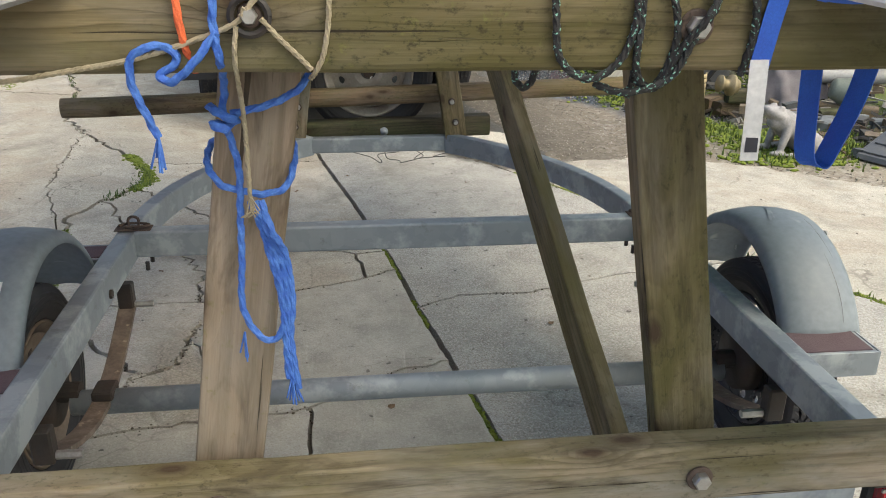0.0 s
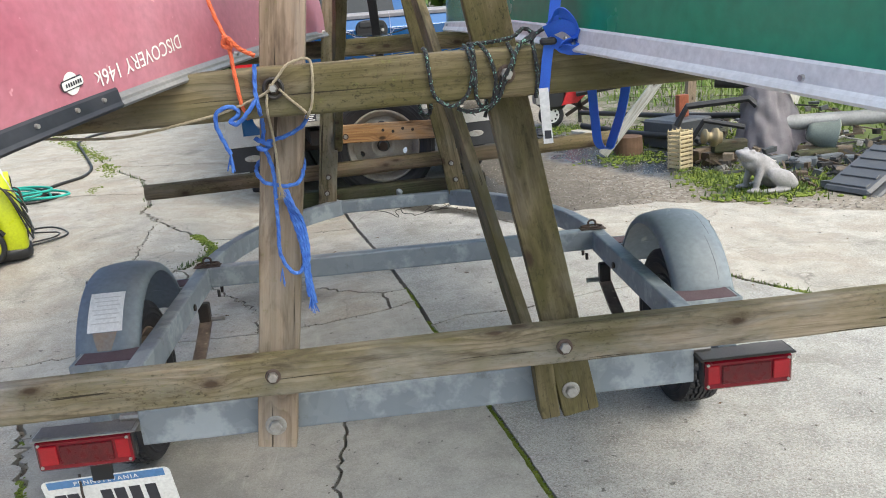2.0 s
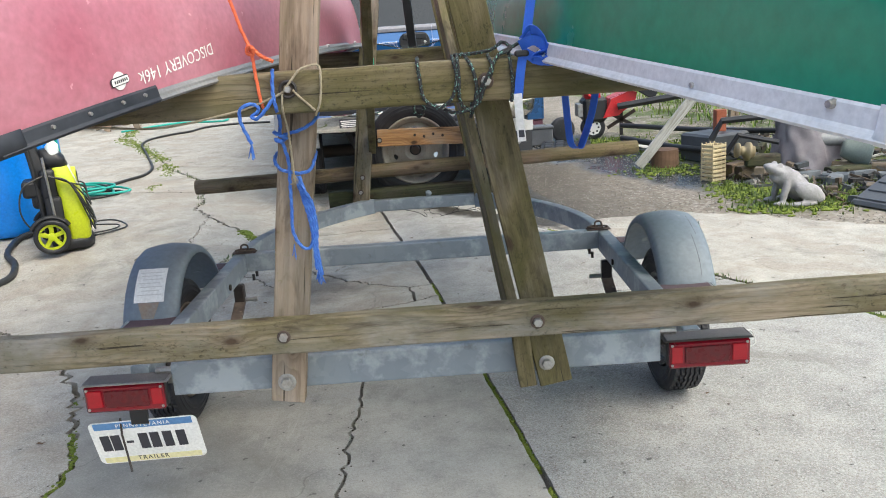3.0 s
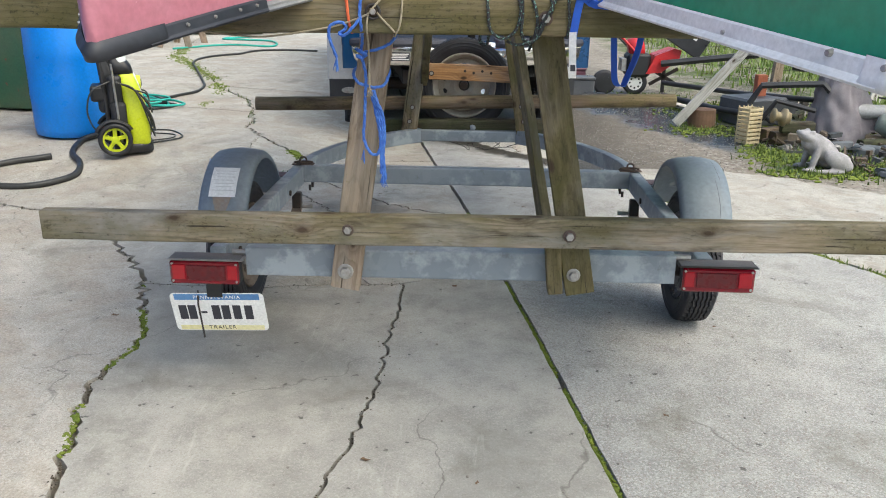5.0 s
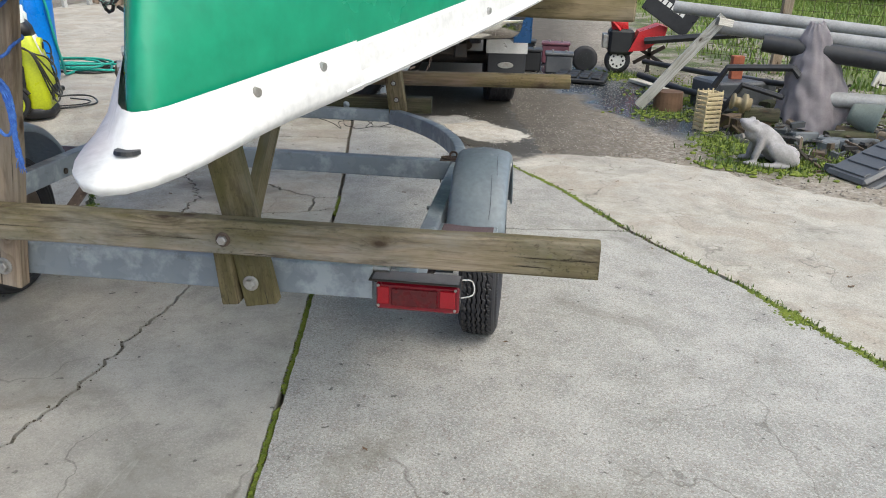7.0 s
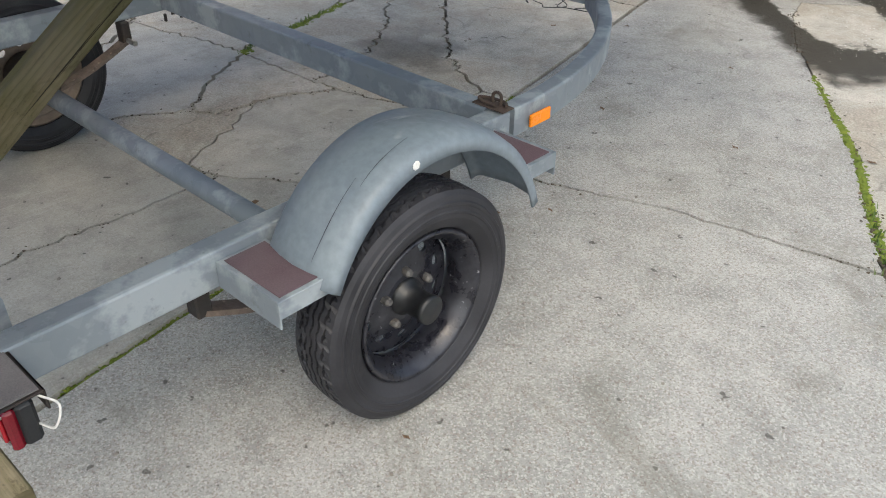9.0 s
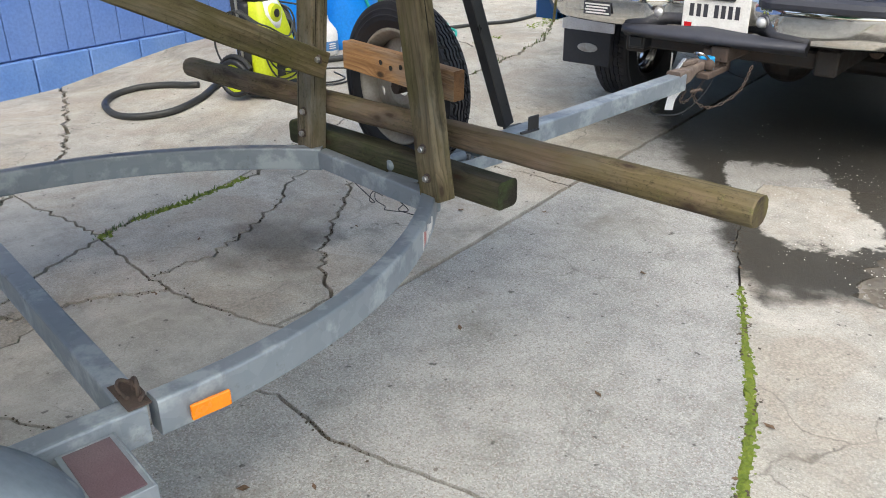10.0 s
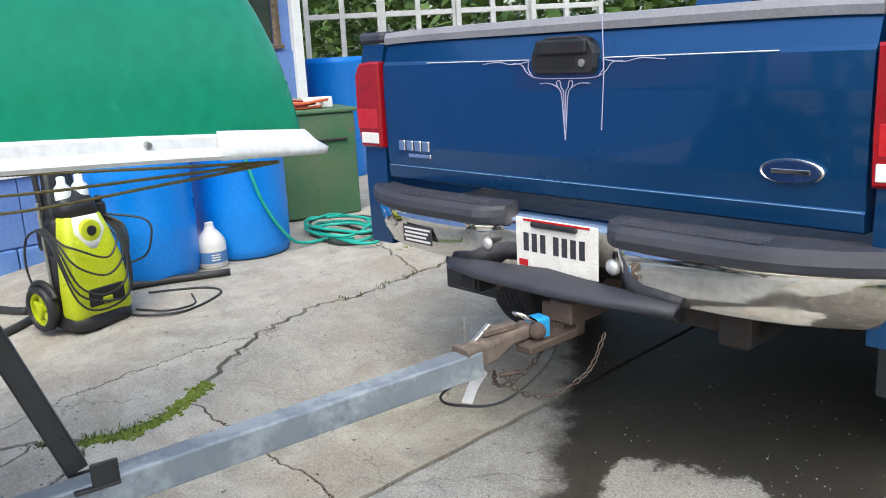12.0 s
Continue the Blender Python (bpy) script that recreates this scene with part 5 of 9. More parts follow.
# tail lamps and the plate
for s in (-1, 1):
    z = 0.440 if s > 0 else 0.422
    body = part("tail_lamp", solid((s * 0.680, 0.035, z - 0.040), (s * 0.899, 0.062, z + 0.038), 0.006), BLACK_PLASTIC, trailer, "square black lamp body")
    part("lens", solid((s * 0.682, 0.018, z - 0.039), (s * 0.898, 0.036, z + 0.036), 0.005), TRAILER_LENS, body, "red plastic lens")
    part("centre_panel", solid((s * 0.722, 0.0135, z - 0.024), (s * 0.842, 0.0185, z + 0.024), 0.002), DARK_LENS, body)
    part("reflector", solid((s * 0.848, 0.0125, z - 0.022), (s * 0.888, 0.0185, z + 0.026), 0.002), END_LENS, body)
    part("reflector", solid((s * 0.686, 0.0145, z - 0.022), (s * 0.716, 0.0185, z + 0.026), 0.002), END_LENS, body)
    for ax in (0.688, 0.888):
        for az in (-0.028, 0.028):
            part("lens_screw", tube([(s * ax, 0.018, z + az), (s * ax, 0.0155, z + az)], 0.004, 8), OLD_STEEL, body)
    shelf = solid((s * 0.664, 0.008, z + 0.042), (s * 0.901, 0.080, z + 0.046), 0.001)
    box(shelf, (s * 0.664, 0.076, z + 0.010), (s * 0.901, 0.080, z + 0.046), 0.001)
    sh = part("lamp_shelf", shelf, DARK_STEEL if s > 0 else OLD_STEEL, trailer, "bent dark steel shelf over the lamp")
    part("grit_pad", solid((s * 0.672, 0.014, z + 0.046), (s * 0.896, 0.074, z + 0.048), 0.0008), surface("grey_grit_pad", (0.15, 0.14, 0.145), (0.25, 0.24, 0.24), 0.9, 0.0, 10, 320, 0.6, 0.002), sh)
    clip = tube([(s * 0.66, 0.066, z + 0.055), (s * 0.71, 0.066, z + 0.055)], 0.010, 8)
    part("shelf_clip", clip, OLD_STEEL, trailer)
part("lamp_wire", tube(smooth_line([(0.895, 0.06, 0.43), (0.93, 0.07, 0.44), (0.925, 0.085, 0.470), (0.895, 0.07, 0.478)], 5), 0.002, 5), LABEL_WHITE, trailer)

M_PLATE = Matrix.Translation((-0.770, 0.078, 0.266)) @ Matrix.Rotation(radians(-1.5), 4, "Y") @ Matrix.Rotation(radians(106), 4, "X")
plate_bm = bmesh.new()
skin(plate_bm, [[(x, y, z) for x, y in rounded(0.304, 0.152, 0.016, 4)] for z in (-0.001, 0.001)])
plate = part("number_plate", plate_bm, WHITE_PAINT, trailer, "white plate with blue head and yellow foot")
plate.matrix_basis = M_PLATE
for nm, lo, hi, mt in (("plate_band", (-0.138, 0.050, 0.001), (0.138, 0.073, 0.0016), PLATE_BLUE), ("plate_foot", (-0.138, -0.073, 0.001), (0.138, -0.054, 0.0016), PLATE_YELLOW)):
    ob = part(nm, solid(lo, hi, 0), mt, plate)
    ob.matrix_parent_inverse = Matrix()
for k, x in enumerate((-0.118, -0.088, -0.050, -0.010, 0.022, 0.058, 0.096)):
    hgt = 0.008 if k == 2 else 0.056
    w = 0.020 if k == 2 else 0.026
    ob = part("dark_bar", solid((x - w / 2, -0.008 - hgt / 2 + 0.008, 0.001), (x + w / 2, -0.008 + hgt / 2 + 0.008, 0.0022), 0), INK, plate)
    ob.matrix_parent_inverse = Matrix()
for txt, size, y, mt in (("PENNSYLVANIA", 0.018, 0.0605, WHITE_PAINT), ("TRAILER", 0.020, -0.062, INK)):
    letters("plate_lettering", txt, size, Matrix.Translation((0, y, 0.002)), mt, plate, 0.0004, spacing=1.25).matrix_parent_inverse = Matrix()
part("plate_hanger", tube([(-0.83, 0.062, 0.345), (-0.83, 0.055, 0.30), (-0.805, 0.022, 0.20)], 0.003, 6), DARK_STEEL, trailer)
part("plate_arm", solid((-0.80, 0.055, 0.325), (-0.75, 0.065, 0.40), 0.002), BLACK_PLASTIC, trailer)


# ---- the wooden racks ----
def bolted(parent, x, y, z, r=0.016, axis="y", out=-1):
    bolt("carriage_bolt", (x, y, z), parent, axis, r, out)


rear = thing("rear_rack", "weathered wooden A-frame rack bolted behind the axle", "canoe rack", 0, 0.03, 0.385)
timber("post", (-0.3500, 0.032, 0.385), (-0.116, -0.036, 1.97), 0.090, 0.040, WOOD_GREY, rear, (0, -1, 0), 0.004, "sun-bleached brown post", seed=11)
timber("post", (0.3745, 0.032, 0.388), (0.081, -0.036, 1.96), 0.088, 0.040, WOOD_GREEN, rear, (0, -1, 0), 0.004, "greenish weathered post with knots", seed=12)
timber("lower_beam", (-1.238, -0.044, 0.590), (1.232, -0.066, 0.611), 0.046, 0.089, WOOD_SILVER, rear, (0, 0, 1), 0.006, "long split and weathered cross beam", seed=13)
timber("upper_beam", (-1.25, -0.0725, 1.206), (1.25, -0.0725, 1.204), 0.088, 0.096, WOOD_GREEN, rear, (0, 0, 1), 0.010, "mossy green cross beam", seed=14)
timber("brace", (0.285, 0.135, 0.490), (0.0435, 2.571, 2.09), 0.031, 0.085, WOOD_GREEN, rear, (0, 0, 1), 0.004, "narrow diagonal brace", seed=15)
timber("brace_foot", (0.297, 0.020, 0.392), (0.281, 0.018, 0.545), 0.046, 0.060, WOOD_GREEN, rear, (0, -1, 0), 0.006, "sawn-off foot of the brace", seed=16)
timber("brace", (-0.262, 2.36, 0.762), (-0.020, -0.10, 1.93), 0.037, 0.088, WOOD_GREEN, rear, (0, 0, 1), 0.004, "narrow diagonal brace", seed=17)
for x, y, z, r in ((-0.321, -0.0735, 0.601, 0.014), (0.320, -0.0815, 0.600, 0.015), (-0.345, 0.0095, 0.442, 0.020), (0.350, 0.0095, 0.449, 0.017), (-0.233, -0.1165, 1.214, 0.010), (0.219, -0.1165, 1.203, 0.015)):
    bolted(rear, x, y, z, r)
part("ring_washer", tube([(-0.233 + 0.018 * math.cos(a), -0.122, 1.214 + 0.018 * math.sin(a)) for a in [2 * math.pi * k / 20 for k in range(21)]], 0.004, 6, False), DARK_STEEL, rear)

front = thing("front_rack", "weathered wooden frame with rounded rails on the tongue end", "canoe rack", 0, 2.35, 0.455)
timber("post", (-0.345, 2.342, 0.462), (-0.165, 2.342, 1.80), 0.088, 0.062, WOOD_SILVER, front, (0, -1, 0), 0.004, "brown weathered post", seed=21)
timber("post", (0.318, 2.352, 0.462), (0.10, 2.352, 1.80), 0.088, 0.062, WOOD_GREEN, front, (0, -1, 0), 0.004, "cracked greenish post", seed=22)
timber("rail", (-1.225, 2.335, 0.606), (1.205, 2.556, 0.636), 0.084, 0.076, WOOD_ROUND, front, (0, 0, 1), 0.034, "long rounded landscape timber", seed=23)
timber("block", (-0.525, 2.405, 0.478), (0.475, 2.485, 0.486), 0.088, 0.086, WOOD_DARK, front, (0, 0, 1), 0.018, "dark damp block with green algae", seed=24)
timber("upper_beam", (-1.22, 2.452, 1.222), (1.268, 2.482, 1.210), 0.088, 0.084, WOOD_GREEN, front, (0, 0, 1), 0.020, "rounded greenish end-grained beam", seed=25)
timber("cleat", (-0.235, 2.442, 0.795), (0.300, 2.452, 0.780), 0.042, 0.090, WOOD_NEW, front, (0, 0, 1), 0.004, "raw orange splintered board", seed=26)
for x in (0.305, 0.288):
    z = 0.533 if x > 0.3 else 0.618
    bolted(front, x + 0.006, 2.3195, z, 0.012)
for x, z in ((-0.338, 0.525), (-0.322, 0.605)):
    bolted(front, x, 2.3105, z, 0.012)
bolted(front, -0.216, 2.318, 0.796, 0.012)
for k in range(4):
    part("nail_hole", tube([(-0.03 + 0.05 * k, 2.4225, 0.80 - 0.01 * (k % 2)), (-0.03 + 0.05 * k, 2.4205, 0.80 - 0.01 * (k % 2))], 0.008, 7), DARK_STEEL, front)

prop = thing("rack_prop", "black square steel prop on the trailer tongue", "prop", 0.05, 2.94, 0.50)
bar = bmesh.new()
sweep(bar, [(0.024, 2.931, 0.512), (-0.030, 2.563, 1.60)], lambda s, i: rounded(0.046, 0.046, 0.005, 2), up=(1, 0, 0))
part("prop_bar", bar, BLACK_PAINT, prop)
part("prop_foot", solid((0.030, 2.91, 0.497), (0.128, 3.0, 0.505), 0.002), BLACK_PAINT, prop)
part("prop_lug", solid((0.118, 2.945, 0.497), (0.124, 3.0, 0.555), 0.003), BLACK_PAINT, prop)

spare = thing("spare_wheel", "spare tyre on a tan steel rim behind the front rack", "wheel", 0.0, 2.60, 0.44)


hub_axis = Matrix.Translation((-0.035, 2.520, 0.710)) @ Matrix.Rotation(radians(-90), 4, "Z")
ty = tyre(None, 0, 0, 0, 0.272, 0.182, 0.105, 6)
rim = wheel_rim(None, 0, 0, 0, 1, GREY_RIM, 0.182, 0.088, 10, False)
for ob in (ty, rim):
    ob.parent, ob.matrix_parent_inverse = spare, spare.matrix_basis.inverted()
    ob.matrix_basis = hub_axis
for c in rim.children:
    c.matrix_parent_inverse = Matrix()
part("centre_bolt", tube([(-0.035, 2.48, 0.710), (-0.035, 2.57, 0.710)], 0.022, 10), RUST, spare)


# ---- the canoes, keel up ----
def canoe(name, label, rear_tip, front_tip, half, power, z_mid, hull_mat, depth=0.40, bow=0.46, tall=0.038, curve=2.0, rake=0.0):
    ob = thing(name, label, "canoe", (rear_tip[0] + front_tip[0]) / 2, (rear_tip[1] + front_tip[1]) / 2, z_mid)
    a, b = Vector(rear_tip), Vector(front_tip)
    length = (b - a).length
    ax = Vector((b.x - a.x, b.y - a.y, 0)).normalized()
    side = Vector((ax.y, -ax.x, 0))

    def at_mid(t):
        return min(t, length - t)

    def half_width(t):
        return 0.011 + (half - 0.011) * (1 - (1 - min(1, at_mid(t) / (length / 2))) ** power)

    def sheer(t):
        e = abs(2 * t / length - 1)
        end = a.z if t < length / 2 else b.z
        return z_mid + (end - z_mid) * e ** (curve if t < length / 2 else 3.2)

    def height(t):
        q = at_mid(t)
        d = depth + (bow - depth) * max(0, 1 - q / (length * 0.5)) ** 2
        return max(0.002, d * (1 - (1 - min(1, q / 0.55)) ** 2) ** 0.5)

    stations = sorted({*[length * (1 - math.cos(math.pi * k / 60)) / 2 for k in range(61)], 0.004, 0.012, 0.03, length - 0.004, length - 0.012, length - 0.03})
    rings = []
    for t in stations:
        w, g, d = half_width(t), sheer(t), height(t)
        blunt = min(1, at_mid(t) / 1.1)
        ring = []
        for k in range(25):
            th = math.pi * k / 24
            c, s = math.cos(th), math.sin(th)
            x = w * math.copysign(abs(c) ** (1.15 - 0.55 * blunt), c)
            up = d * s ** (0.9 - 0.05 * blunt)
            lean = rake * min(up, 0.26) * max(0.0, 1 - t / 0.5)
            p = a + ax * (t - lean) + side * x
            ring.append((p.x, p.y, g + up))
        rings.append(ring)
    bm = bmesh.new()
    skin(bm, rings, closed=False)
    hull = part("hull", bm, hull_mat, ob, smooth=True)

    def rim_strip(nm, material, t0, t1, sides, lip, strip_label="", slim=1.0):
        """A gunwale from t0 to t1 along each side given; lip(t): how far its foot stands out."""
        for sd in sides:
            bmg = bmesh.new()
            ts = [t0 + (t1 - t0) * k / 40 for k in range(41)]
            rg = []
            for t in ts:
                w, g = half_width(t), sheer(t)
                e = 0.01
                slope = (half_width(min(length, t + e)) - half_width(max(0, t - e))) / (2 * e)
                nrm = (side * sd - ax * slope).normalized()
                p = a + ax * t + side * (sd * w)
                q = lip(at_mid(t))
                hi = slim * (tall if t < length * 0.45 else tall * 0.68)
                prof = [(-0.012, -0.003), (q, -0.007), (q + 0.004, -0.002), (q, 0.004), (0.009, 0.009), (0.006, hi - 0.004), (0.002, hi), (-0.012, hi - 0.01)]
                rg.append([(p.x + nrm.x * u, p.y + nrm.y * u, g + v) for u, v in prof])
            skin(bmg, rg)
            part(nm, bmg, material, ob, strip_label)

    def cap(nm, material, end, reach, lip, hole=True):
        """The moulded deck cap that wraps a bow."""
        out, up, low, dish = [], [], [], []
        for k in range(33):
            th = math.pi * k / 32
            # round the nose: from one side's reach to the other's
            u = math.cos(th)
            t = reach * (abs(u)) ** 1.6
            tt = t if end == 0 else length - t
            w, g = half_width(tt), sheer(tt)
            sd = 1 if u >= 0 else -1
            nose = math.sin(th)
            base = a + ax * tt + side * (sd * w * min(1, abs(u) * 8))
            nrm = (side * u + ax * (-1 if end == 0 else 1) * nose * 1.15)
            q = lip(t)
            o = base + nrm * q
            out.append((o.x, o.y, g - 0.008))
            low.append((o.x + nrm.x * 0.003, o.y + nrm.y * 0.003, g + 0.001))
            m = base + nrm * (0.012 + 0.010 * nose)
            dish.append((m.x, m.y, g + 0.012))
            v = base + nrm * 0.007
            up.append((v.x, v.y, g + (tall + 0.004 if end == 0 else tall * 0.70 + 0.003)))
        bmc = bmesh.new()
        vs = [[bmc.verts.new(p) for p in row] for row in (out, low, dish, up)]
        for r0, r1 in zip(vs, vs[1:]):
            for i in range(32):
                bmc.faces.new((r0[i], r0[i + 1], r1[i + 1], r1[i]))
        for i in range(16):
            j = 32 - i
            if j - 1 > i + 1:
                bmc.faces.new((vs[0][i], vs[0][i + 1], vs[0][j - 1], vs[0][j]))
            else:
                bmc.faces.new((vs[0][i], vs[0][i + 1], vs[0][j]))
        c = part(nm, bmc, material, ob, "moulded bow cap", True)
        if hole:
            t = -0.022 if end == 0 else length + 0.022
            p = a + ax * t
            ring = bmesh.new()
            lathe(ring, [(0.0, 0.0105), (0.003, 0.0098), (0.003, 0.002)], (p.x, p.y, sheer(0 if end == 0 else length) + 0.013), "z", 16)
            part("rope_hole", ring, BLACK_PLASTIC, c)

    def rivets(ts, sides, r=0.007, out=0.011, up=0.028):
        for t in ts:
            for sd in sides:
                w, g = half_width(t), sheer(t)
                e = 0.01
                slope = (half_width(min(length, t + e)) - half_width(max(0, t - e))) / (2 * e)
                nrm = (side * sd - ax * slope).normalized()
                p = a + ax * t + side * (sd * w) + nrm * (out - 0.004)
                p.z = g + up
                bmr = bmesh.new()
                bmesh.ops.create_cone(bmr, cap_ends=True, segments=8, radius1=r, radius2=r * 0.7, depth=0.010, matrix=Matrix.Translation(p) @ nrm.to_track_quat("Z", "Y").to_matrix().to_4x4())
                part("gunwale_bolt", bmr, OLD_STEEL, ob)

    return ob, hull, rim_strip, cap, rivets, length


green, green_hull, strip, cap, rivets, L = canoe("canoe", "green plastic canoe with white gunwales, keel up on the rack", (0.762, -1.285, 1.120), (0.668, 3.232, 1.200), 0.47, 2.2, 1.280, GREEN_HULL)
lip = lambda t: 0.014 + 0.046 * math.exp(-(t / 0.075) ** 2)
strip("gunwale", WHITE_TRIM, 0.22, L - 0.14, (-1, 1), lambda t: 0.014, "scuffed white aluminium gunwale")
cap("bow_cap", WHITE_TRIM, 0, 0.25, lip)
cap("bow_cap", WHITE_TRIM, 1, 0.15, lambda t: 0.014 + 0.020 * math.exp(-(t / 0.09) ** 2), False)
rivets((0.16, 0.215, 0.32), (-1,), 0.0075, 0.013, 0.030)
rivets((0.10, 0.19), (1,), 0.006, 0.013, 0.030)
rivets((0.585, 1.2, 1.75, 2.6, 3.2, 3.25, 3.95, L - 0.25, L - 0.12, L - 0.075), (-1, 1), 0.006, 0.011, 0.015)

red, red_hull, strip, cap, rivets, L2 = canoe("canoe", "faded red canoe with black gunwale ends, keel up", (-0.682, -0.775, 1.146), (-0.70, 3.62, 1.17), 0.47, 2.5, 1.292, RED_HULL, tall=0.027, curve=3.2, rake=0.33)
GUNWALE_GREY = surface("dull_dark_gunwale", (0.20, 0.20, 0.205), (0.30, 0.295, 0.29), 0.45, 0.3, 9, 130, 0.05)
flat = lambda t: 0.010 + 0.002 * math.exp(-(t / 0.10) ** 2)
strip("gunwale_end", BLACK_VINYL, 0.10, 0.46, (-1, 1), flat, "black vinyl gunwale end")
strip("gunwale", GUNWALE_GREY, 0.46, L2 - 0.5, (-1, 1), flat, "dull grey gunwale", 0.62)
strip("gunwale_end", BLACK_VINYL, L2 - 0.5, L2 - 0.1, (-1, 1), flat, "black vinyl gunwale end")
cap("bow_cap", BLACK_VINYL, 0, 0.14, flat, False)
cap("bow_cap", BLACK_VINYL, 1, 0.14, flat, False)
rivets((0.12, 0.20, 0.28, 0.36, 0.42, 0.9, 1.5, 2.2), (-1, 1), 0.005, 0.011, 0.015)


def onto(ob, hull, m, lift=0.0015):
    """Lays a flat decal's points on the hull, along the decal's own normal."""
    tree = bvhtree.BVHTree.FromPolygons([v.co for v in hull.data.vertices], [p.vertices for p in hull.data.polygons])
    nrm = (m.to_3x3() @ Vector((0, 0, 1))).normalized()
    back = m.inverted()
    for v in ob.data.vertices:
        w = m @ v.co
        hit = tree.ray_cast(w + nrm * 0.4, -nrm)
        if hit[0] is not None:
            v.co = back @ (hit[0] + nrm * (lift + 0.4 * v.co.z))


reading, down = Vector((-0.086, -0.252, -0.050)).normalized(), Vector((0.0, 0.0, -1.0))
out = reading.cross(down).normalized()
down = out.cross(reading)
M_TEXT = Matrix.Translation((-0.44, -0.226, 1.292)) @ Matrix((reading, down, out)).transposed().to_4x4()
for body, size, dx, dy, mt, lift in (("DISCOVERY 146k", 0.036, 0.0, 0.0, WHITE_PAINT, 0.0016),):
    deco = letters("lettering", body, size, M_TEXT, mt, red, 0.0004, spacing=1.02)
    deco.matrix_basis = M_TEXT
    onto(deco, red_hull, M_TEXT, lift)
M_BADGE = M_TEXT @ Matrix.Translation((0.195, -0.010, 0))


def emblem(name, w, h, r, material, lift):
    bm = bmesh.new()
    skin(bm, [[(x, y, z) for x, y in rounded(w, h, r, 5)] for z in (0.0, 0.0006)])
    bmesh.ops.subdivide_edges(bm, edges=bm.edges[:], cuts=1)
    ob = part(name, bm, material, red)
    ob.matrix_basis = M_BADGE
    onto(ob, red_hull, M_BADGE, lift)


emblem("badge", 0.035, 0.035, 0.0174, WHITE_PAINT, 0.0015)
emblem("badge_edge", 0.052, 0.017, 0.006, INK, 0.0028)
emblem("badge_band", 0.048, 0.013, 0.004, WHITE_PAINT, 0.0040)
for k in range(7):
    bb = part("badge_bar", solid((-0.019 + 0.0056 * k, -0.003, 0), (-0.0158 + 0.0056 * k, 0.003, 0.0004), 0), INK, red)
    bb.matrix_basis = M_BADGE
    onto(bb, red_hull, M_BADGE, 0.0052)


# ---- ropes and straps ----
blue = thing("blue_rope", "frayed blue rope knotted round the post", "rope", -0.27, -0.05, 1.0)
part("strand", strand_rope([(-0.262, -0.125, 1.262), (-0.267, -0.128, 1.212), (-0.264, -0.127, 1.175), (-0.267, -0.09, 1.155), (-0.271, -0.062, 1.131), (-0.276, -0.055, 1.107)], 0.0040), ROPE_BLUE, blue)
part("knot", strand_rope([(-0.290, -0.052, 1.112), (-0.272, -0.072, 1.106), (-0.262, -0.055, 1.098), (-0.275, -0.046, 1.090), (-0.285, -0.066, 1.096), (-0.268, -0.070, 1.088)], 0.0048), ROPE_BLUE, blue)
part("hanging_loop", strand_rope([(-0.276, -0.046, 1.092), (-0.270, -0.044, 1.069), (-0.265, -0.043, 1.036), (-0.268, -0.040, 0.982), (-0.271, -0.037, 0.925), (-0.275, -0.035, 0.866), (-0.261, -0.034, 0.827), (-0.241, -0.034, 0.816), (-0.227, -0.034, 0.841), (-0.231, -0.035, 0.894), (-0.241, -0.038, 0.946), (-0.246, -0.040, 0.988)], 0.0040), ROPE_BLUE, blue)
for k in range(3):
    j = 0.006 * (k - 1)
    part("hanging_end", strand_rope([(-0.250 + j, -0.040, 1.000), (-0.238 + j, -0.042 - 0.006 * k, 0.967), (-0.226 + j, -0.038, 0.931), (-0.221 + j, -0.036, 0.871), (-0.223 + j * 0.5, -0.034, 0.817), (-0.220 + j, -0.032, 0.760 - 0.008 * k)], 0.0042), ROPE_BLUE, blue)
part("post_loop", strand_rope([(-0.255, 0.036, 1.058), (-0.295, 0.034, 1.056), (-0.304, 0.012, 1.050), (-0.303, -0.02, 1.040), (-0.295, -0.036, 1.029), (-0.283, -0.040, 1.018), (-0.262, -0.040, 1.012), (-0.239, -0.040, 1.008), (-0.215, -0.038, 1.015), (-0.206, -0.02, 1.034), (-0.206, 0.012, 1.045), (-0.212, 0.034, 1.052), (-0.255, 0.036, 1.058)], 0.0040), ROPE_BLUE, blue)
part("post_loop", strand_rope([(-0.235, 0.030, 1.168), (-0.195, 0.028, 1.168), (-0.180, 0.005, 1.165), (-0.180, -0.035, 1.156), (-0.190, -0.056, 1.134), (-0.224, -0.056, 1.115), (-0.267, -0.058, 1.105)], 0.0040), ROPE_BLUE, blue)
part("tail", strand_rope([(-0.264, -0.13, 1.200), (-0.289, -0.134, 1.170), (-0.310, -0.128, 1.153), (-0.322, -0.122, 1.158), (-0.305, -0.120, 1.172), (-0.315, -0.124, 1.186), (-0.339, -0.124, 1.182), (-0.350, -0.122, 1.168), (-0.350, -0.118, 1.145), (-0.341, -0.115, 1.117), (-0.333, -0.112, 1.094)], 0.0040), ROPE_BLUE, blue)
for base, n in (((-0.333, -0.112, 1.096), 9), ((-0.222, -0.032, 0.762), 16), ((-0.275, -0.036, 0.83), 6)):
    rnd = random.Random(n)
    for k in range(n):
        dx, dy, dz = rnd.gauss(0, 0.0048), rnd.gauss(0, 0.004), rnd.uniform(0.02, 0.045)
        part("fray", tube([base, (base[0] + dx * 0.5, base[1] + dy, base[2] - dz * 0.5), (base[0] + dx, base[1] + dy, base[2] - dz)], 0.0011, 4), ROPE_BLUE, blue)

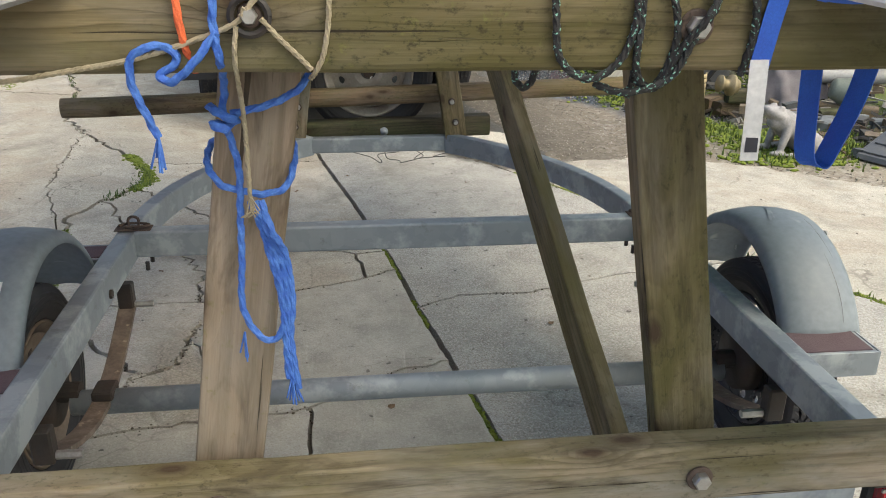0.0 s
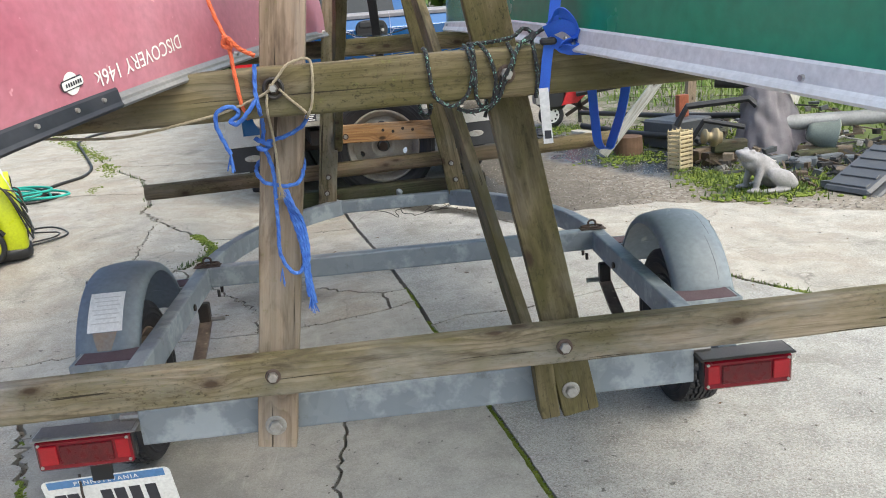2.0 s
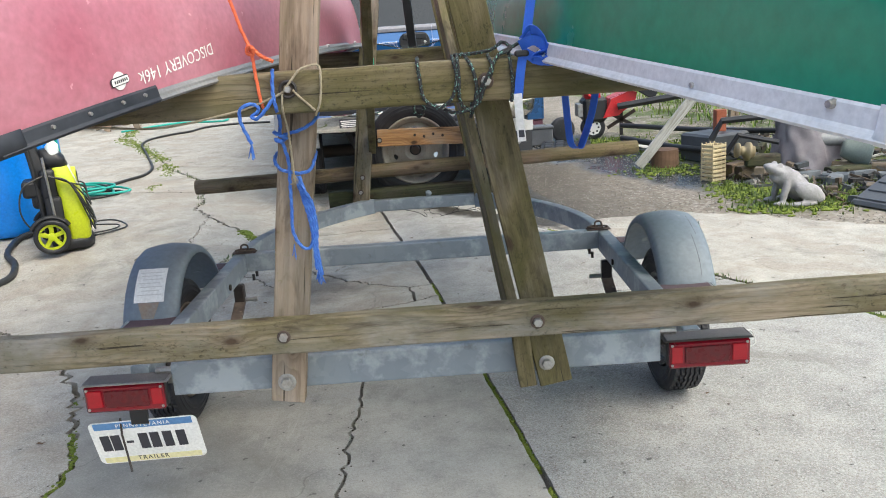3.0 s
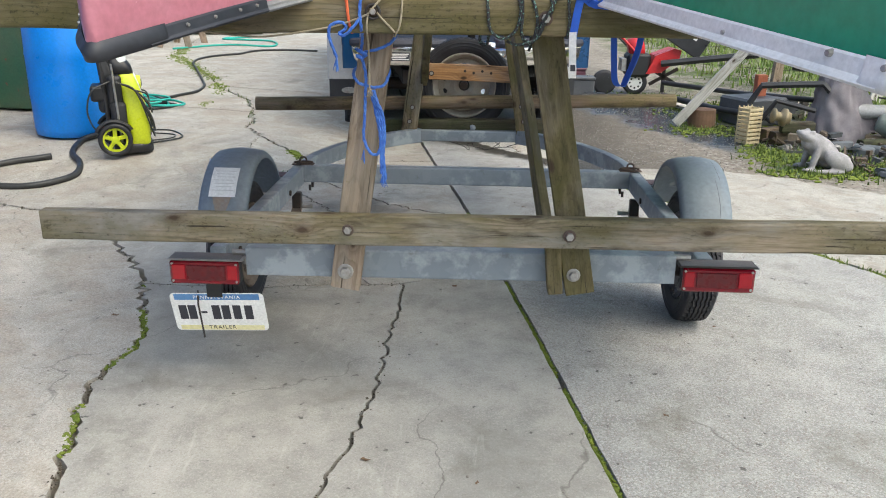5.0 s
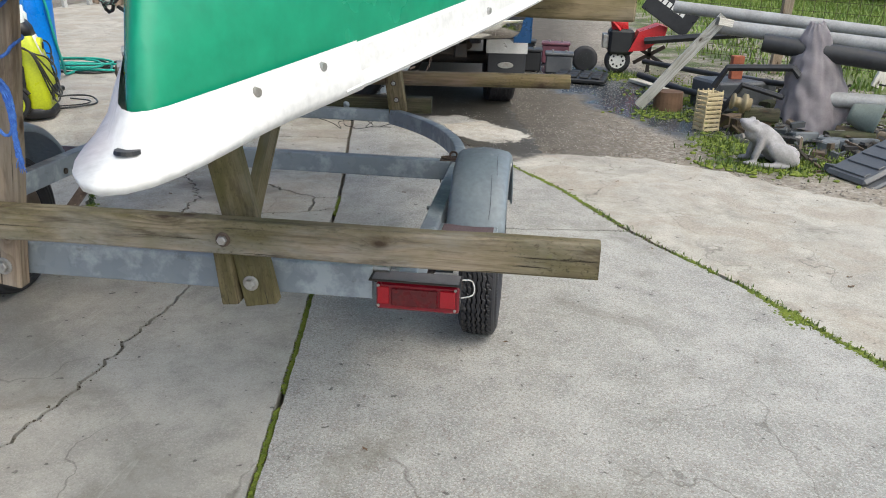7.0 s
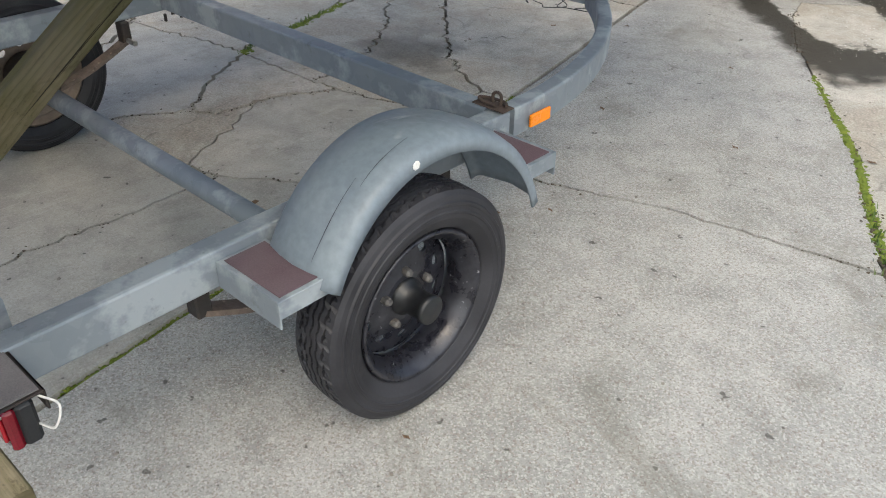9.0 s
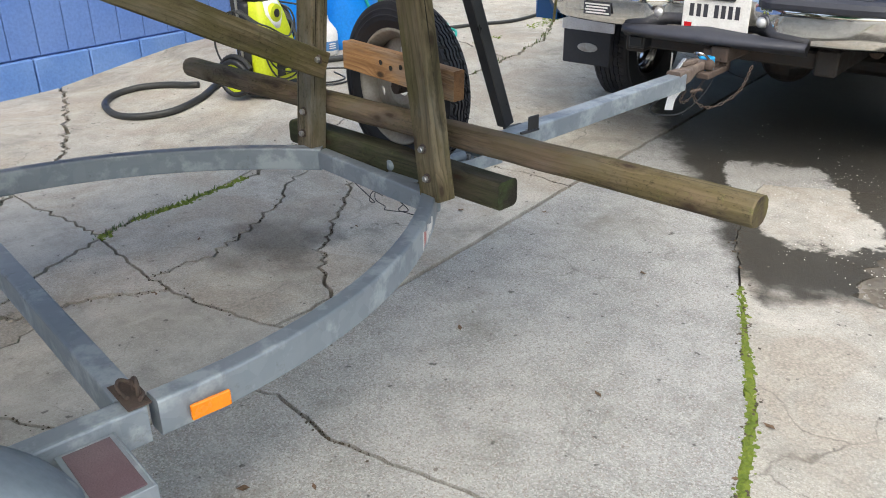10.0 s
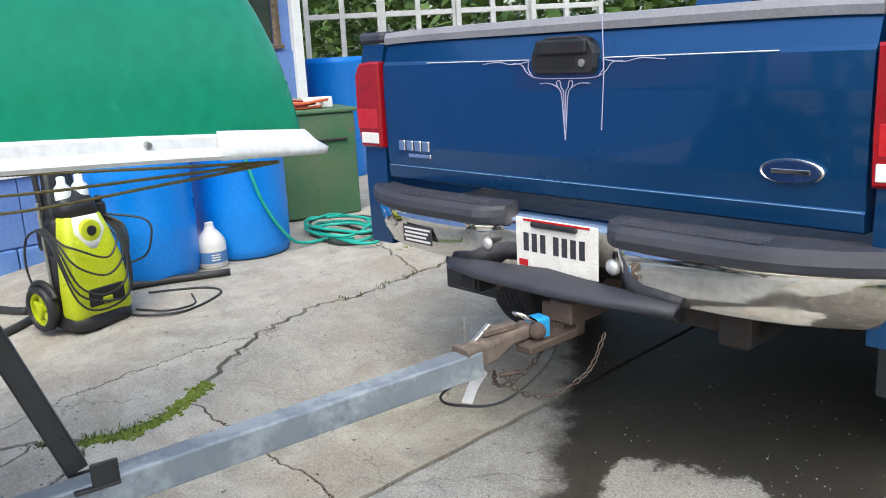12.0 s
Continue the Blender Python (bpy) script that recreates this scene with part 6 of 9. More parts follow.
orange = thing("orange_rope", "orange rope from the red canoe to the beam", "rope", -0.3, -0.1, 1.2)
part("strand", strand_rope([(-0.40, -0.12, 1.62), (-0.343, -0.12, 1.426), (-0.324, -0.12, 1.356), (-0.306, -0.124, 1.303), (-0.302, -0.124, 1.249), (-0.297, -0.122, 1.190), (-0.292, -0.10, 1.158)], 0.0037, 0.020), ROPE_ORANGE, orange)
part("knot", strand_rope([(-0.312, -0.13, 1.318), (-0.298, -0.136, 1.308), (-0.302, -0.13, 1.296), (-0.314, -0.132, 1.302), (-0.304, -0.138, 1.314), (-0.285, -0.125, 1.292), (-0.262, -0.11, 1.278)], 0.0042, 0.024), ROPE_ORANGE, orange)

tan = thing("tan_rope", "thin tan cord tied round the beam bolt", "rope", -0.23, -0.12, 1.2)
part("strand", strand_rope([(-0.72, -0.118, 1.160), (-0.56, -0.120, 1.146), (-0.475, -0.121, 1.152), (-0.411, -0.121, 1.162), (-0.340, -0.122, 1.175), (-0.285, -0.123, 1.192), (-0.246, -0.126, 1.208), (-0.236, -0.13, 1.222)], 0.0027, 0.018, 7), ROPE_TAN, tan)
part("strand", strand_rope([(-0.240, -0.13, 1.214), (-0.219, -0.126, 1.238), (-0.198, -0.122, 1.258), (-0.160, -0.115, 1.262), (-0.157, -0.122, 1.220), (-0.163, -0.121, 1.180), (-0.172, -0.118, 1.160), (-0.178, -0.10, 1.150)], 0.0027, 0.018, 7), ROPE_TAN, tan)
part("strand", strand_rope([(-0.222, -0.126, 1.212), (-0.205, -0.122, 1.192), (-0.188, -0.121, 1.175), (-0.176, -0.119, 1.162)], 0.0027, 0.018, 7), ROPE_TAN, tan)
part("hanging_end", strand_rope([(-0.246, -0.127, 1.205), (-0.250, -0.122, 1.170), (-0.252, -0.07, 1.109), (-0.253, -0.058, 1.046), (-0.254, -0.052, 1.008)], 0.0025, 0.020, 7), ROPE_TAN, tan)
for k in range(8):
    rnd = random.Random(k)
    part("fray", tube([(-0.254, -0.052, 1.010), (-0.254 + rnd.gauss(0, 0.004), -0.050, 0.992), (-0.254 + rnd.gauss(0, 0.007), -0.046, 0.982)], 0.0009, 4), ROPE_TAN, tan)

dark = thing("dark_rope", "black and green rope looped round the beam", "rope", 0.18, -0.12, 1.16)
for pts in (
    [(0.064, -0.05, 1.262), (0.065, -0.118, 1.255), (0.068, -0.124, 1.221), (0.076, -0.122, 1.172), (0.108, -0.118, 1.150), (0.140, -0.122, 1.170), (0.153, -0.124, 1.215), (0.147, -0.118, 1.252), (0.145, -0.06, 1.262)],
    [(0.156, -0.06, 1.264), (0.156, -0.118, 1.256), (0.158, -0.124, 1.214), (0.158, -0.122, 1.160), (0.182, -0.110, 1.138), (0.197, -0.124, 1.187), (0.188, -0.124, 1.236), (0.171, -0.10, 1.266)],
    [(0.282, -0.06, 1.270), (0.262, -0.115, 1.266), (0.244, -0.126, 1.252), (0.223, -0.138, 1.215), (0.203, -0.124, 1.181), (0.186, -0.112, 1.140), (0.17, -0.08, 1.142)],
    [(0.275, -0.10, 1.268), (0.277, -0.126, 1.229), (0.280, -0.124, 1.193), (0.276, -0.115, 1.152)],
    [(0.149, -0.085, 1.264), (0.199, -0.10, 1.266), (0.237, -0.105, 1.272), (0.262, -0.10, 1.286), (0.280, -0.11, 1.270), (0.254, -0.118, 1.262), (0.300, -0.10, 1.282)],
    [(0.225, -0.11, 1.262), (0.235, -0.128, 1.23), (0.215, -0.125, 1.19), (0.195, -0.12, 1.15), (0.150, -0.115, 1.135), (0.12, -0.10, 1.142)],
):
    part("strand", strand_rope(pts, 0.004, 0.024), ROPE_DARK, dark)

part("hanging_loop", strand_rope([(0.049, -0.05, 1.180), (0.049, -0.03, 1.138), (0.06, -0.03, 1.125), (0.071, -0.03, 1.138), (0.071, -0.05, 1.180)], 0.004, 0.024), ROPE_DARK, dark)
part("hanging_end", strand_rope([(0.184, -0.05, 1.177), (0.188, -0.03, 1.130), (0.182, -0.03, 1.112)], 0.004, 0.024), ROPE_DARK, dark)

strap = thing("blue_strap", "bright blue ratchet strap with a white tag", "strap", 0.31, -0.12, 1.2)
part("webbing", ribbon([(0.40, -0.16, 1.70), (0.345, -0.13, 1.45), (0.329, -0.125, 1.378), (0.321, -0.125, 1.333), (0.314, -0.128, 1.292)], 0.021, 0.002, (1, -0.4, 0)), STRAP_BLUE, strap)
part("webbing", ribbon([(0.306, -0.128, 1.262), (0.298, -0.126, 1.215), (0.291, -0.124, 1.160)], 0.020, 0.002, (1, -0.2, 0)), STRAP_BLUE, strap)
part("webbing", ribbon([(0.302, -0.14, 1.292), (0.321, -0.150, 1.312), (0.344, -0.148, 1.290), (0.350, -0.140, 1.262), (0.325, -0.138, 1.246), (0.372, -0.140, 1.236), (0.428, -0.138, 1.240), (0.46, -0.10, 1.258)], 0.027, 0.002, (0.2, -0.8, 0.6)), STRAP_BLUE, strap)
part("webbing", ribbon([(0.300, -0.120, 1.276), (0.330, -0.142, 1.286), (0.358, -0.146, 1.262), (0.346, -0.140, 1.240), (0.305, -0.132, 1.262)], 0.024, 0.002, (0.3, -0.5, 0.8)), STRAP_BLUE, strap)
part("hanging_loop", ribbon([(0.410, -0.04, 1.250), (0.413, -0.022, 1.17), (0.419, -0.02, 1.085), (0.426, -0.02, 1.032), (0.446, -0.02, 1.022), (0.458, -0.02, 1.046), (0.478, -0.02, 1.105), (0.488, -0.022, 1.164), (0.49, -0.04, 1.250)], 0.028, 0.002, (0.45, -1, 0.1)), STRAP_BLUE, strap)
part("buckle", solid((0.285, -0.142, 1.252), (0.318, -0.128, 1.266), 0.004), BLACK_PLASTIC, strap, "black plastic buckle")
tag = part("tag", ribbon([(0.290, -0.126, 1.170), (0.292, -0.128, 1.113), (0.296, -0.124, 1.060)], 0.019, 0.0016, (1, -0.25, 0)), LABEL_WHITE, strap, "white fabric tag")
part("tag_bar", ribbon([(0.2945, -0.1265, 1.090), (0.2955, -0.1265, 1.070)], 0.013, 0.0018, (1, -0.25, 0), 2), INK, tag)

front_strap = thing("tan_strap", "faded tan webbing strap tied round the beam end", "strap", 1.08, 2.45, 1.2)
part("webbing", ribbon([(1.105, 2.44, 1.80), (1.115, 2.425, 1.55), (1.120, 2.420, 1.36), (1.112, 2.420, 1.315)], 0.028, 0.002, (1, 0.3, 0)), STRAP_TAN, front_strap)
part("webbing", ribbon([(1.112, 2.422, 1.318), (1.095, 2.425, 1.290), (1.078, 2.436, 1.262), (1.070, 2.432, 1.215), (1.074, 2.434, 1.180), (1.080, 2.470, 1.166), (1.085, 2.52, 1.175), (1.09, 2.538, 1.22), (1.095, 2.52, 1.272), (1.10, 2.47, 1.274), (1.105, 2.43, 1.268)], 0.036, 0.003, (1, 0.05, 0)), STRAP_TAN, front_strap)
part("knot", ribbon([(1.100, 2.412, 1.268), (1.092, 2.404, 1.292), (1.118, 2.402, 1.300), (1.124, 2.416, 1.284), (1.104, 2.424, 1.292), (1.110, 2.408, 1.318)], 0.020, 0.004, (0.5, -0.4, 0.7)), STRAP_TAN, front_strap)

cord = thing("olive_rope", "olive cords strung under the canoe bow", "rope", 0.5, 2.8, 1.15)
OLIVE = surface("olive_cord_fibre", (0.175, 0.15, 0.06), (0.11, 0.095, 0.04), 0.8, 0.0, 80, 400, 0.4)
for z, y0 in ((0.0, 2.50), (-0.03, 2.47), (0.035, 2.52)):
    part("strand", strand_rope([(0.66, 3.20, 1.185), (0.48, 3.08, 1.160 + z * 0.4), (0.24, 2.86, 1.130 + z), (-0.02, 2.62, 1.120 + z), (-0.15, y0, 1.165 + z)], 0.0027, 0.02, 6), OLIVE, cord)
part("strand", strand_rope([(0.590, 2.44, 1.270), (0.592, 2.436, 1.225), (0.598, 2.44, 1.175), (0.597, 2.52, 1.166), (0.595, 2.535, 1.22)], 0.004, 0.02, 6), OLIVE, cord)
part("hanging_end", strand_rope([(0.575, 2.52, 1.168), (0.585, 2.53, 1.08), (0.580, 2.53, 0.985)], 0.0035, 0.02, 6), OLIVE, cord)
green_cord = thing("green_rope", "short green cord on the front post", "rope", -0.2, 2.3, 1.15)
part("strand", strand_rope([(-0.215, 2.335, 1.28), (-0.212, 2.308, 1.20), (-0.204, 2.306, 1.15), (-0.202, 2.307, 1.10)], 0.004, 0.02, 6), surface("green_cord_fibre", (0.04, 0.28, 0.16), (0.02, 0.15, 0.10), 0.8, 0.0, 80, 300, 0.4), green_cord)
part("strand", strand_rope([(-0.19, 2.40, 1.29), (-0.05, 2.38, 1.262), (0.06, 2.39, 1.27), (0.15, 2.40, 1.29)], 0.003, 0.02, 6), ROPE_DARK, green_cord)


# ---- the pickup truck ----
truck = thing("pickup_truck", "dark blue pickup with chrome bumper, parked and hitched", "pickup truck", -0.03, 4.32, 0.0)
truck.rotation_euler = (0, 0, radians(9.5))
M_TRUCK = Matrix.Translation((-0.03, 4.32, 0)) @ Matrix.Rotation(radians(9.5), 4, "Z")


def tpart(name, bm, material, parent=None, label="", smooth=False):
    """A part in the truck's own axes: x right, y ahead."""
    ob = part(name, bm, material, None, label, smooth)
    ob.parent = parent or truck
    ob.matrix_parent_inverse = Matrix()
    return ob


def rail_of(profile, x0, x1, steps=24, bow=0.0, end_fall=0.0, power=6):
    """A bar across the truck: profile(y, z) swept from x0 to x1; its ends curve ahead by bow."""
    rings = []
    for k in range(steps + 1):
        x = x0 + (x1 - x0) * k / steps
        e = abs(2 * k / steps - 1)
        dy = bow * e ** power
        rings.append([(x, y + dy, z - end_fall * e ** power) for y, z in profile])
    bm = bmesh.new()
    skin(bm, rings)
    return bm


LILAC = surface("silver_lilac_stripe", (0.40, 0.42, 0.56), (0.28, 0.28, 0.46), 0.3)
CAP_GREY = surface("faded_grey_cap", (0.20, 0.20, 0.225), (0.28, 0.28, 0.30), 0.5, 0.0, 5, 120, 0.1)
# tailgate: outer skin with a slanted upper band and a crease
gate_prof = [(0.060, 0.878), (0.052, 0.884), (0.047, 0.925), (0.052, 0.932), (0.046, 1.00), (0.044, 1.20), (0.048, 1.285), (0.056, 1.297), (0.078, 1.362), (0.11, 1.366), (0.11, 0.878)]
gate = tpart("tailgate", rail_of(gate_prof, -0.842, 0.842, 20), TRUCK_BLUE, None, "glossy dark blue tailgate")
tpart("tailgate_cap", rail_of([(0.066, 1.364), (0.062, 1.385), (0.072, 1.404), (0.13, 1.408), (0.14, 1.364)], -0.845, 0.845, 20, 0.0, 0.006, 8), CAP_GREY, gate, "grey plastic tailgate cap")
hood = bmesh.new()
arch = [(-0.116, 1.262), (-0.116, 1.300), (-0.104, 1.326), (-0.085, 1.343), (-0.055, 1.351), (0.055, 1.351), (0.085, 1.343), (0.104, 1.326), (0.116, 1.300), (0.116, 1.262), (0.106, 1.245), (-0.106, 1.245)]
skin(hood, [[(x, 0.062, z) for x, z in arch], [(x, 0.040, z) for x, z in arch], [(x * 0.96, 0.028, 1.298 + (z - 1.298) * 0.92) for x, z in arch]])
hnd = tpart("gate_handle", hood, BLACK_PLASTIC, gate, "black plastic tailgate handle")
tpart("handle_lever", solid((-0.092, 0.018, 1.300), (0.092, 0.034, 1.342), 0.012, None, 3), BLACK_PLASTIC, hnd)
# flat sheet on the handle's face; the recess's shade is its near-black colour
tpart("handle_recess", solid((-0.105, 0.0265, 1.262), (0.050, 0.0295, 1.297), 0.001), surface("recess_shade_black", (0.006, 0.006, 0.007), (0.01, 0.01, 0.01), 0.7), hnd)
key = bmesh.new()
lathe(key, [(0.0, 0.011), (-0.006, 0.011), (-0.007, 0.006)], (0.076, 0.027, 1.276), "y", 14)
tpart("lock", key, OLD_STEEL, hnd)
for s in (-1, 1):
    stripe = [(s * 0.135, 0.0455, 1.288), (s * (0.63 if s > 0 else 0.60), 0.0465, 1.290)]
    tpart("pinstripe", tube(stripe, 0.0014, 5), WHITE_PAINT, gate, "thin white pinstripe")
    for pts in ([(s * 0.33, 0.0435, 1.279), (s * 0.26, 0.0430, 1.284), (s * 0.21, 0.0425, 1.276), (s * 0.165, 0.042, 1.279), (s * 0.135, 0.0415, 1.284)],
                [(s * 0.20, 0.0430, 1.279), (s * 0.165, 0.0425, 1.274), (s * 0.145, 0.042, 1.252), (s * 0.115, 0.0415, 1.237), (s * 0.06, 0.0415, 1.233), (0.0, 0.0415, 1.233)],
                [(s * 0.135, 0.0425, 1.284), (s * 0.138, 0.042, 1.262), (s * 0.122, 0.0415, 1.240)],
                [(s * 0.092, 0.0415, 1.219), (s * 0.055, 0.0415, 1.219), (s * 0.024, 0.0415, 1.206), (s * 0.012, 0.0415, 1.186), (s * 0.006, 0.0415, 1.12), (0, 0.0415, 1.055)],
                [(s * 0.024, 0.0415, 1.206), (s * 0.030, 0.0415, 1.222), (s * 0.018, 0.0415, 1.226), (s * 0.012, 0.0415, 1.206), (s * 0.004, 0.0415, 1.19), (s * 0.003, 0.0415, 1.10)]):
        tpart("pinstripe", tube(smooth_line(pts, 5), 0.0015, 5), LILAC, gate)
# thin upright lilac line down the gate, right of the handle
tpart("scratch", tube([(0.135, 0.040, 1.40), (0.138, 0.0425, 1.25), (0.130, 0.0415, 1.09)], 0.0016, 5), LILAC, gate)
tpart("crease_stripe", tube([(-0.835, 0.0445, 0.929), (0.835, 0.0445, 0.929)], 0.0013, 5), surface("pale_blue_edge", (0.16, 0.30, 0.46), (0.12, 0.25, 0.4), 0.3), gate)
oval = bmesh.new()
lathe(oval, [(0.0, 1.0), (-0.006, 1.0), (-0.009, 0.94), (-0.007, 0.90)], (0, 0, 0), "y", 36)
bmesh.ops.transform(oval, matrix=Matrix.Translation((0.675, 0.045, 1.012)) @ Matrix.Diagonal((0.078, 1, 0.031, 1)), verts=oval.verts)
em = tpart("emblem", oval, CHROME, gate, "chrome-rimmed blue oval emblem")
oval = bmesh.new()
lathe(oval, [(0.0, 0.88), (-0.0085, 0.88), (-0.0095, 0.80)], (0, 0, 0), "y", 36)
bmesh.ops.transform(oval, matrix=Matrix.Translation((0.675, 0.045, 1.012)) @ Matrix.Diagonal((0.078, 1, 0.031, 1)), verts=oval.verts)
tpart("emblem_field", oval, surface("navy_enamel", (0.008, 0.022, 0.075), (0.012, 0.03, 0.09), 0.2, bump=0), em)
tpart("emblem_bar", solid((0.628, 0.0335, 1.006), (0.722, 0.0360, 1.018), 0.003), CHROME, em)
for k in range(4):
    tpart("badge_bar", solid((-0.77 + 0.043 * k, 0.038, 0.985), (-0.735 + 0.043 * k, 0.048, 1.022), 0.003), CHROME, gate, "chrome model badge")
tpart("badge_bar", solid((-0.72, 0.040, 0.962), (-0.60, 0.048, 0.976), 0.002), CHROME, gate)

# bed and cab
for s in (-1, 1):
    prof = [(0.055, 0.62), (0.05, 0.90), (0.06, 1.30), (0.075, 1.36), (2.25, 1.385), (2.25, 0.62)]
    side_wall = bmesh.new()
    arch_c, arch_r = (1.05, 0.40), 0.47
    outer = [(0.055, 0.62), (0.05, 0.90), (0.06, 1.30), (0.075, 1.362), (2.25, 1.385), (2.25, 0.62)]
    outer += [(arch_c[0] + arch_r * math.cos(a), max(0.62, arch_c[1] + arch_r * math.sin(a))) for a in [radians(25 + 13 * k) for k in range(11)]]
    skin(side_wall, [[(s * 0.862, y, z) for y, z in outer], [(s * 0.985, y, z) for y, z in outer], [(s * 1.0, y + (0.01 if y < 1 else -0.01), z) for y, z in outer]])
    bed = tpart("bed_side", side_wall, TRUCK_BLUE, None, "blue bed side with a wheel arch")
    tpart("bed_cap", solid((s * 0.855, 0.06, 1.366), (s * 1.0, 2.25, 1.405), 0.012), STEP_PAD, bed, "grey plastic bed cap")
    lens = bmesh.new()
    out_l = [(0.856, 0.99), (0.852, 1.10), (0.852, 1.30), (0.90, 1.303), (0.965, 1.295), (0.990, 1.26), (0.994, 1.10), (0.975, 0.99)]
    skin(lens, [[(s * x, 0.06, z) for x, z in out_l], [(s * x, 0.035, z) for x, z in out_l], [(s * (0.92 + (x - 0.92) * 0.93), 0.026, 1.145 + (z - 1.145) * 0.95) for x, z in out_l]])
    lamp = tpart("tail_light", lens, RED_LENS, None, "tall red tail light")
    tpart("reverse_lens", solid((s * 0.866, 0.0235, 1.005), (s * 0.968, 0.0275, 1.045), 0.004), WHITE_PAINT, lamp, "white reversing lens")
    tpart("stop_band", solid((s * 0.868, 0.0235, 1.06), (s * 0.985, 0.0272, 1.13), 0.002), BRIGHT_LENS, lamp)
    g = 0.08 if s < 0 else 0.0
    flap = tpart("mud_flap", solid((s * (0.72 + g), 0.55, 0.285), (s * (1.035 + g), 0.562, 0.485), 0.006), MUD_RUBBER, None, "black rubber mud flap")
    el = bmesh.new()
    lathe(el, [(0.0, 1.0), (-0.004, 1.0), (-0.006, 0.9)], (0, 0, 0), "y", 28)
    bmesh.ops.transform(el, matrix=Matrix.Translation((s * (0.868 + g), 0.55, 0.385)) @ Matrix.Diagonal((0.066, 1, 0.026, 1)), verts=el.verts)
    tpart("flap_emblem", el, OLD_STEEL, flap)
    plate_steel = tpart("chequer_plate", solid((s * (0.70 + g), 0.545, 0.480), (s * (1.045 + g), 0.553, 0.86), 0.003), ALU, None, "steel chequer plate panel")
    studs = bmesh.new()
    for i in range(11):
        for j in range(12):
            a = 45 if (i + j) % 2 else -45
            box(studs, (-0.012, -0.0015, -0.003), (0.012, 0.0015, 0.003), 0.001, Matrix.Translation((s * (0.716 + g + 0.031 * i), 0.5435, 0.497 + 0.031 * j)) @ Matrix.Rotation(radians(a), 4, "Y"))
    tpart("raised_studs", studs, ALU, plate_steel)
    for v, R in ((1.05, 0.385), (4.72, 0.385)):
        sp = tpart("wheel_hub", tube([(s * 0.72, v, 0.385), (s * 0.86, v, 0.385)], 0.05, 12), DARK_STEEL)
        tr = tyre(None, s * 0.87, v, 0.385, R, 0.215, 0.235, 6)
        rm = wheel_rim(None, s * 0.87, v, 0.385, s, CHROME, 0.212, 0.19, 8, False)
        for ob in (tr, rm):
            ob.parent, ob.matrix_parent_inverse = sp, Matrix()
        for c in rm.children:
            c.matrix_parent_inverse = Matrix()
tpart("bed_floor", solid((-0.862, 0.11, 0.70), (0.862, 2.25, 0.76), 0.004), BLACK_PLASTIC)
tpart("bed_front", solid((-0.862, 2.20, 0.76), (0.862, 2.25, 1.40), 0.006), TRUCK_BLUE)
cab = bmesh.new()
cab_prof = [(2.29, 0.62), (2.29, 1.36), (2.42, 1.92), (2.60, 1.97), (3.75, 1.97), (4.35, 1.42), (5.55, 1.30), (5.68, 1.15), (5.68, 0.62)]
skin(cab, [[(-0.99 if z < 1.45 else -0.80, y, z) for y, z in cab_prof], [(-0.90 if z < 1.45 else -0.70, y, z + 0.004) for y, z in cab_prof], [(0.90 if z < 1.45 else 0.70, y, z + 0.004) for y, z in cab_prof], [(0.99 if z < 1.45 else 0.80, y, z) for y, z in cab_prof]])
tpart("cab", cab, TRUCK_BLUE, None, "blue cab")
glass_m = surface("dark_window_glass", (0.01, 0.012, 0.014), (0.014, 0.016, 0.018), 0.05, bump=0)
rear_glass = bmesh.new()
skin(rear_glass, [[(-0.62, 2.300, 1.42), (0.62, 2.300, 1.42), (0.58, 2.395, 1.84), (-0.58, 2.395, 1.84)], [(-0.62, 2.292, 1.42), (0.62, 2.292, 1.42), (0.58, 2.387, 1.84), (-0.58, 2.387, 1.84)]])
tpart("rear_window", rear_glass, glass_m)
chassis = solid((-0.52, 0.18, 0.48), (-0.42, 5.5, 0.60), 0.01)
box(chassis, (0.42, 0.18, 0.48), (0.52, 5.5, 0.60), 0.01)
box(chassis, (-0.52, 0.22, 0.50), (0.52, 0.30, 0.58), 0.01)
tpart("chassis", chassis, DARK_STEEL, None, "dark chassis rails")
axle_bm = tube([(-0.8, 1.05, 0.385), (0.8, 1.05, 0.385)], 0.055, 14)
bmesh.ops.create_uvsphere(axle_bm, u_segments=16, v_segments=10, radius=0.15, matrix=Matrix.Translation((0.05, 1.05, 0.385)))
tpart("rear_axle", axle_bm, DARK_STEEL)
tpart("exhaust", tube([(0.56, 0.7, 0.52), (0.58, 1.6, 0.50)], 0.035, 12), RUST)

# bumper: chrome face, step pads, plate recess and lower lip
face = [(-0.035, 0.835), (-0.080, 0.815), (-0.0775, 0.76), (-0.066, 0.70), (-0.046, 0.655), (-0.010, 0.640), (0.02, 0.66), (0.03, 0.835)]
rings = []
for k in range(65):
    x = -0.995 + 1.99 * k / 64
    e = max(0.0, (abs(x) - 0.45) / 0.55)
    q = min(1.0, max(0.0, (0.315 - abs(x + 0.006)) / 0.12))
    q = q * q * (3 - 2 * q)
    rings.append([(x, min(0.03, y + 0.058 * q) + 0.20 * e ** 3.0, z + 0.012 * e) for y, z in face])
bm = bmesh.new()
skin(bm, rings)
bp = tpart("bumper_face", bm, CHROME, None, "chrome bumper with a plate recess", True)
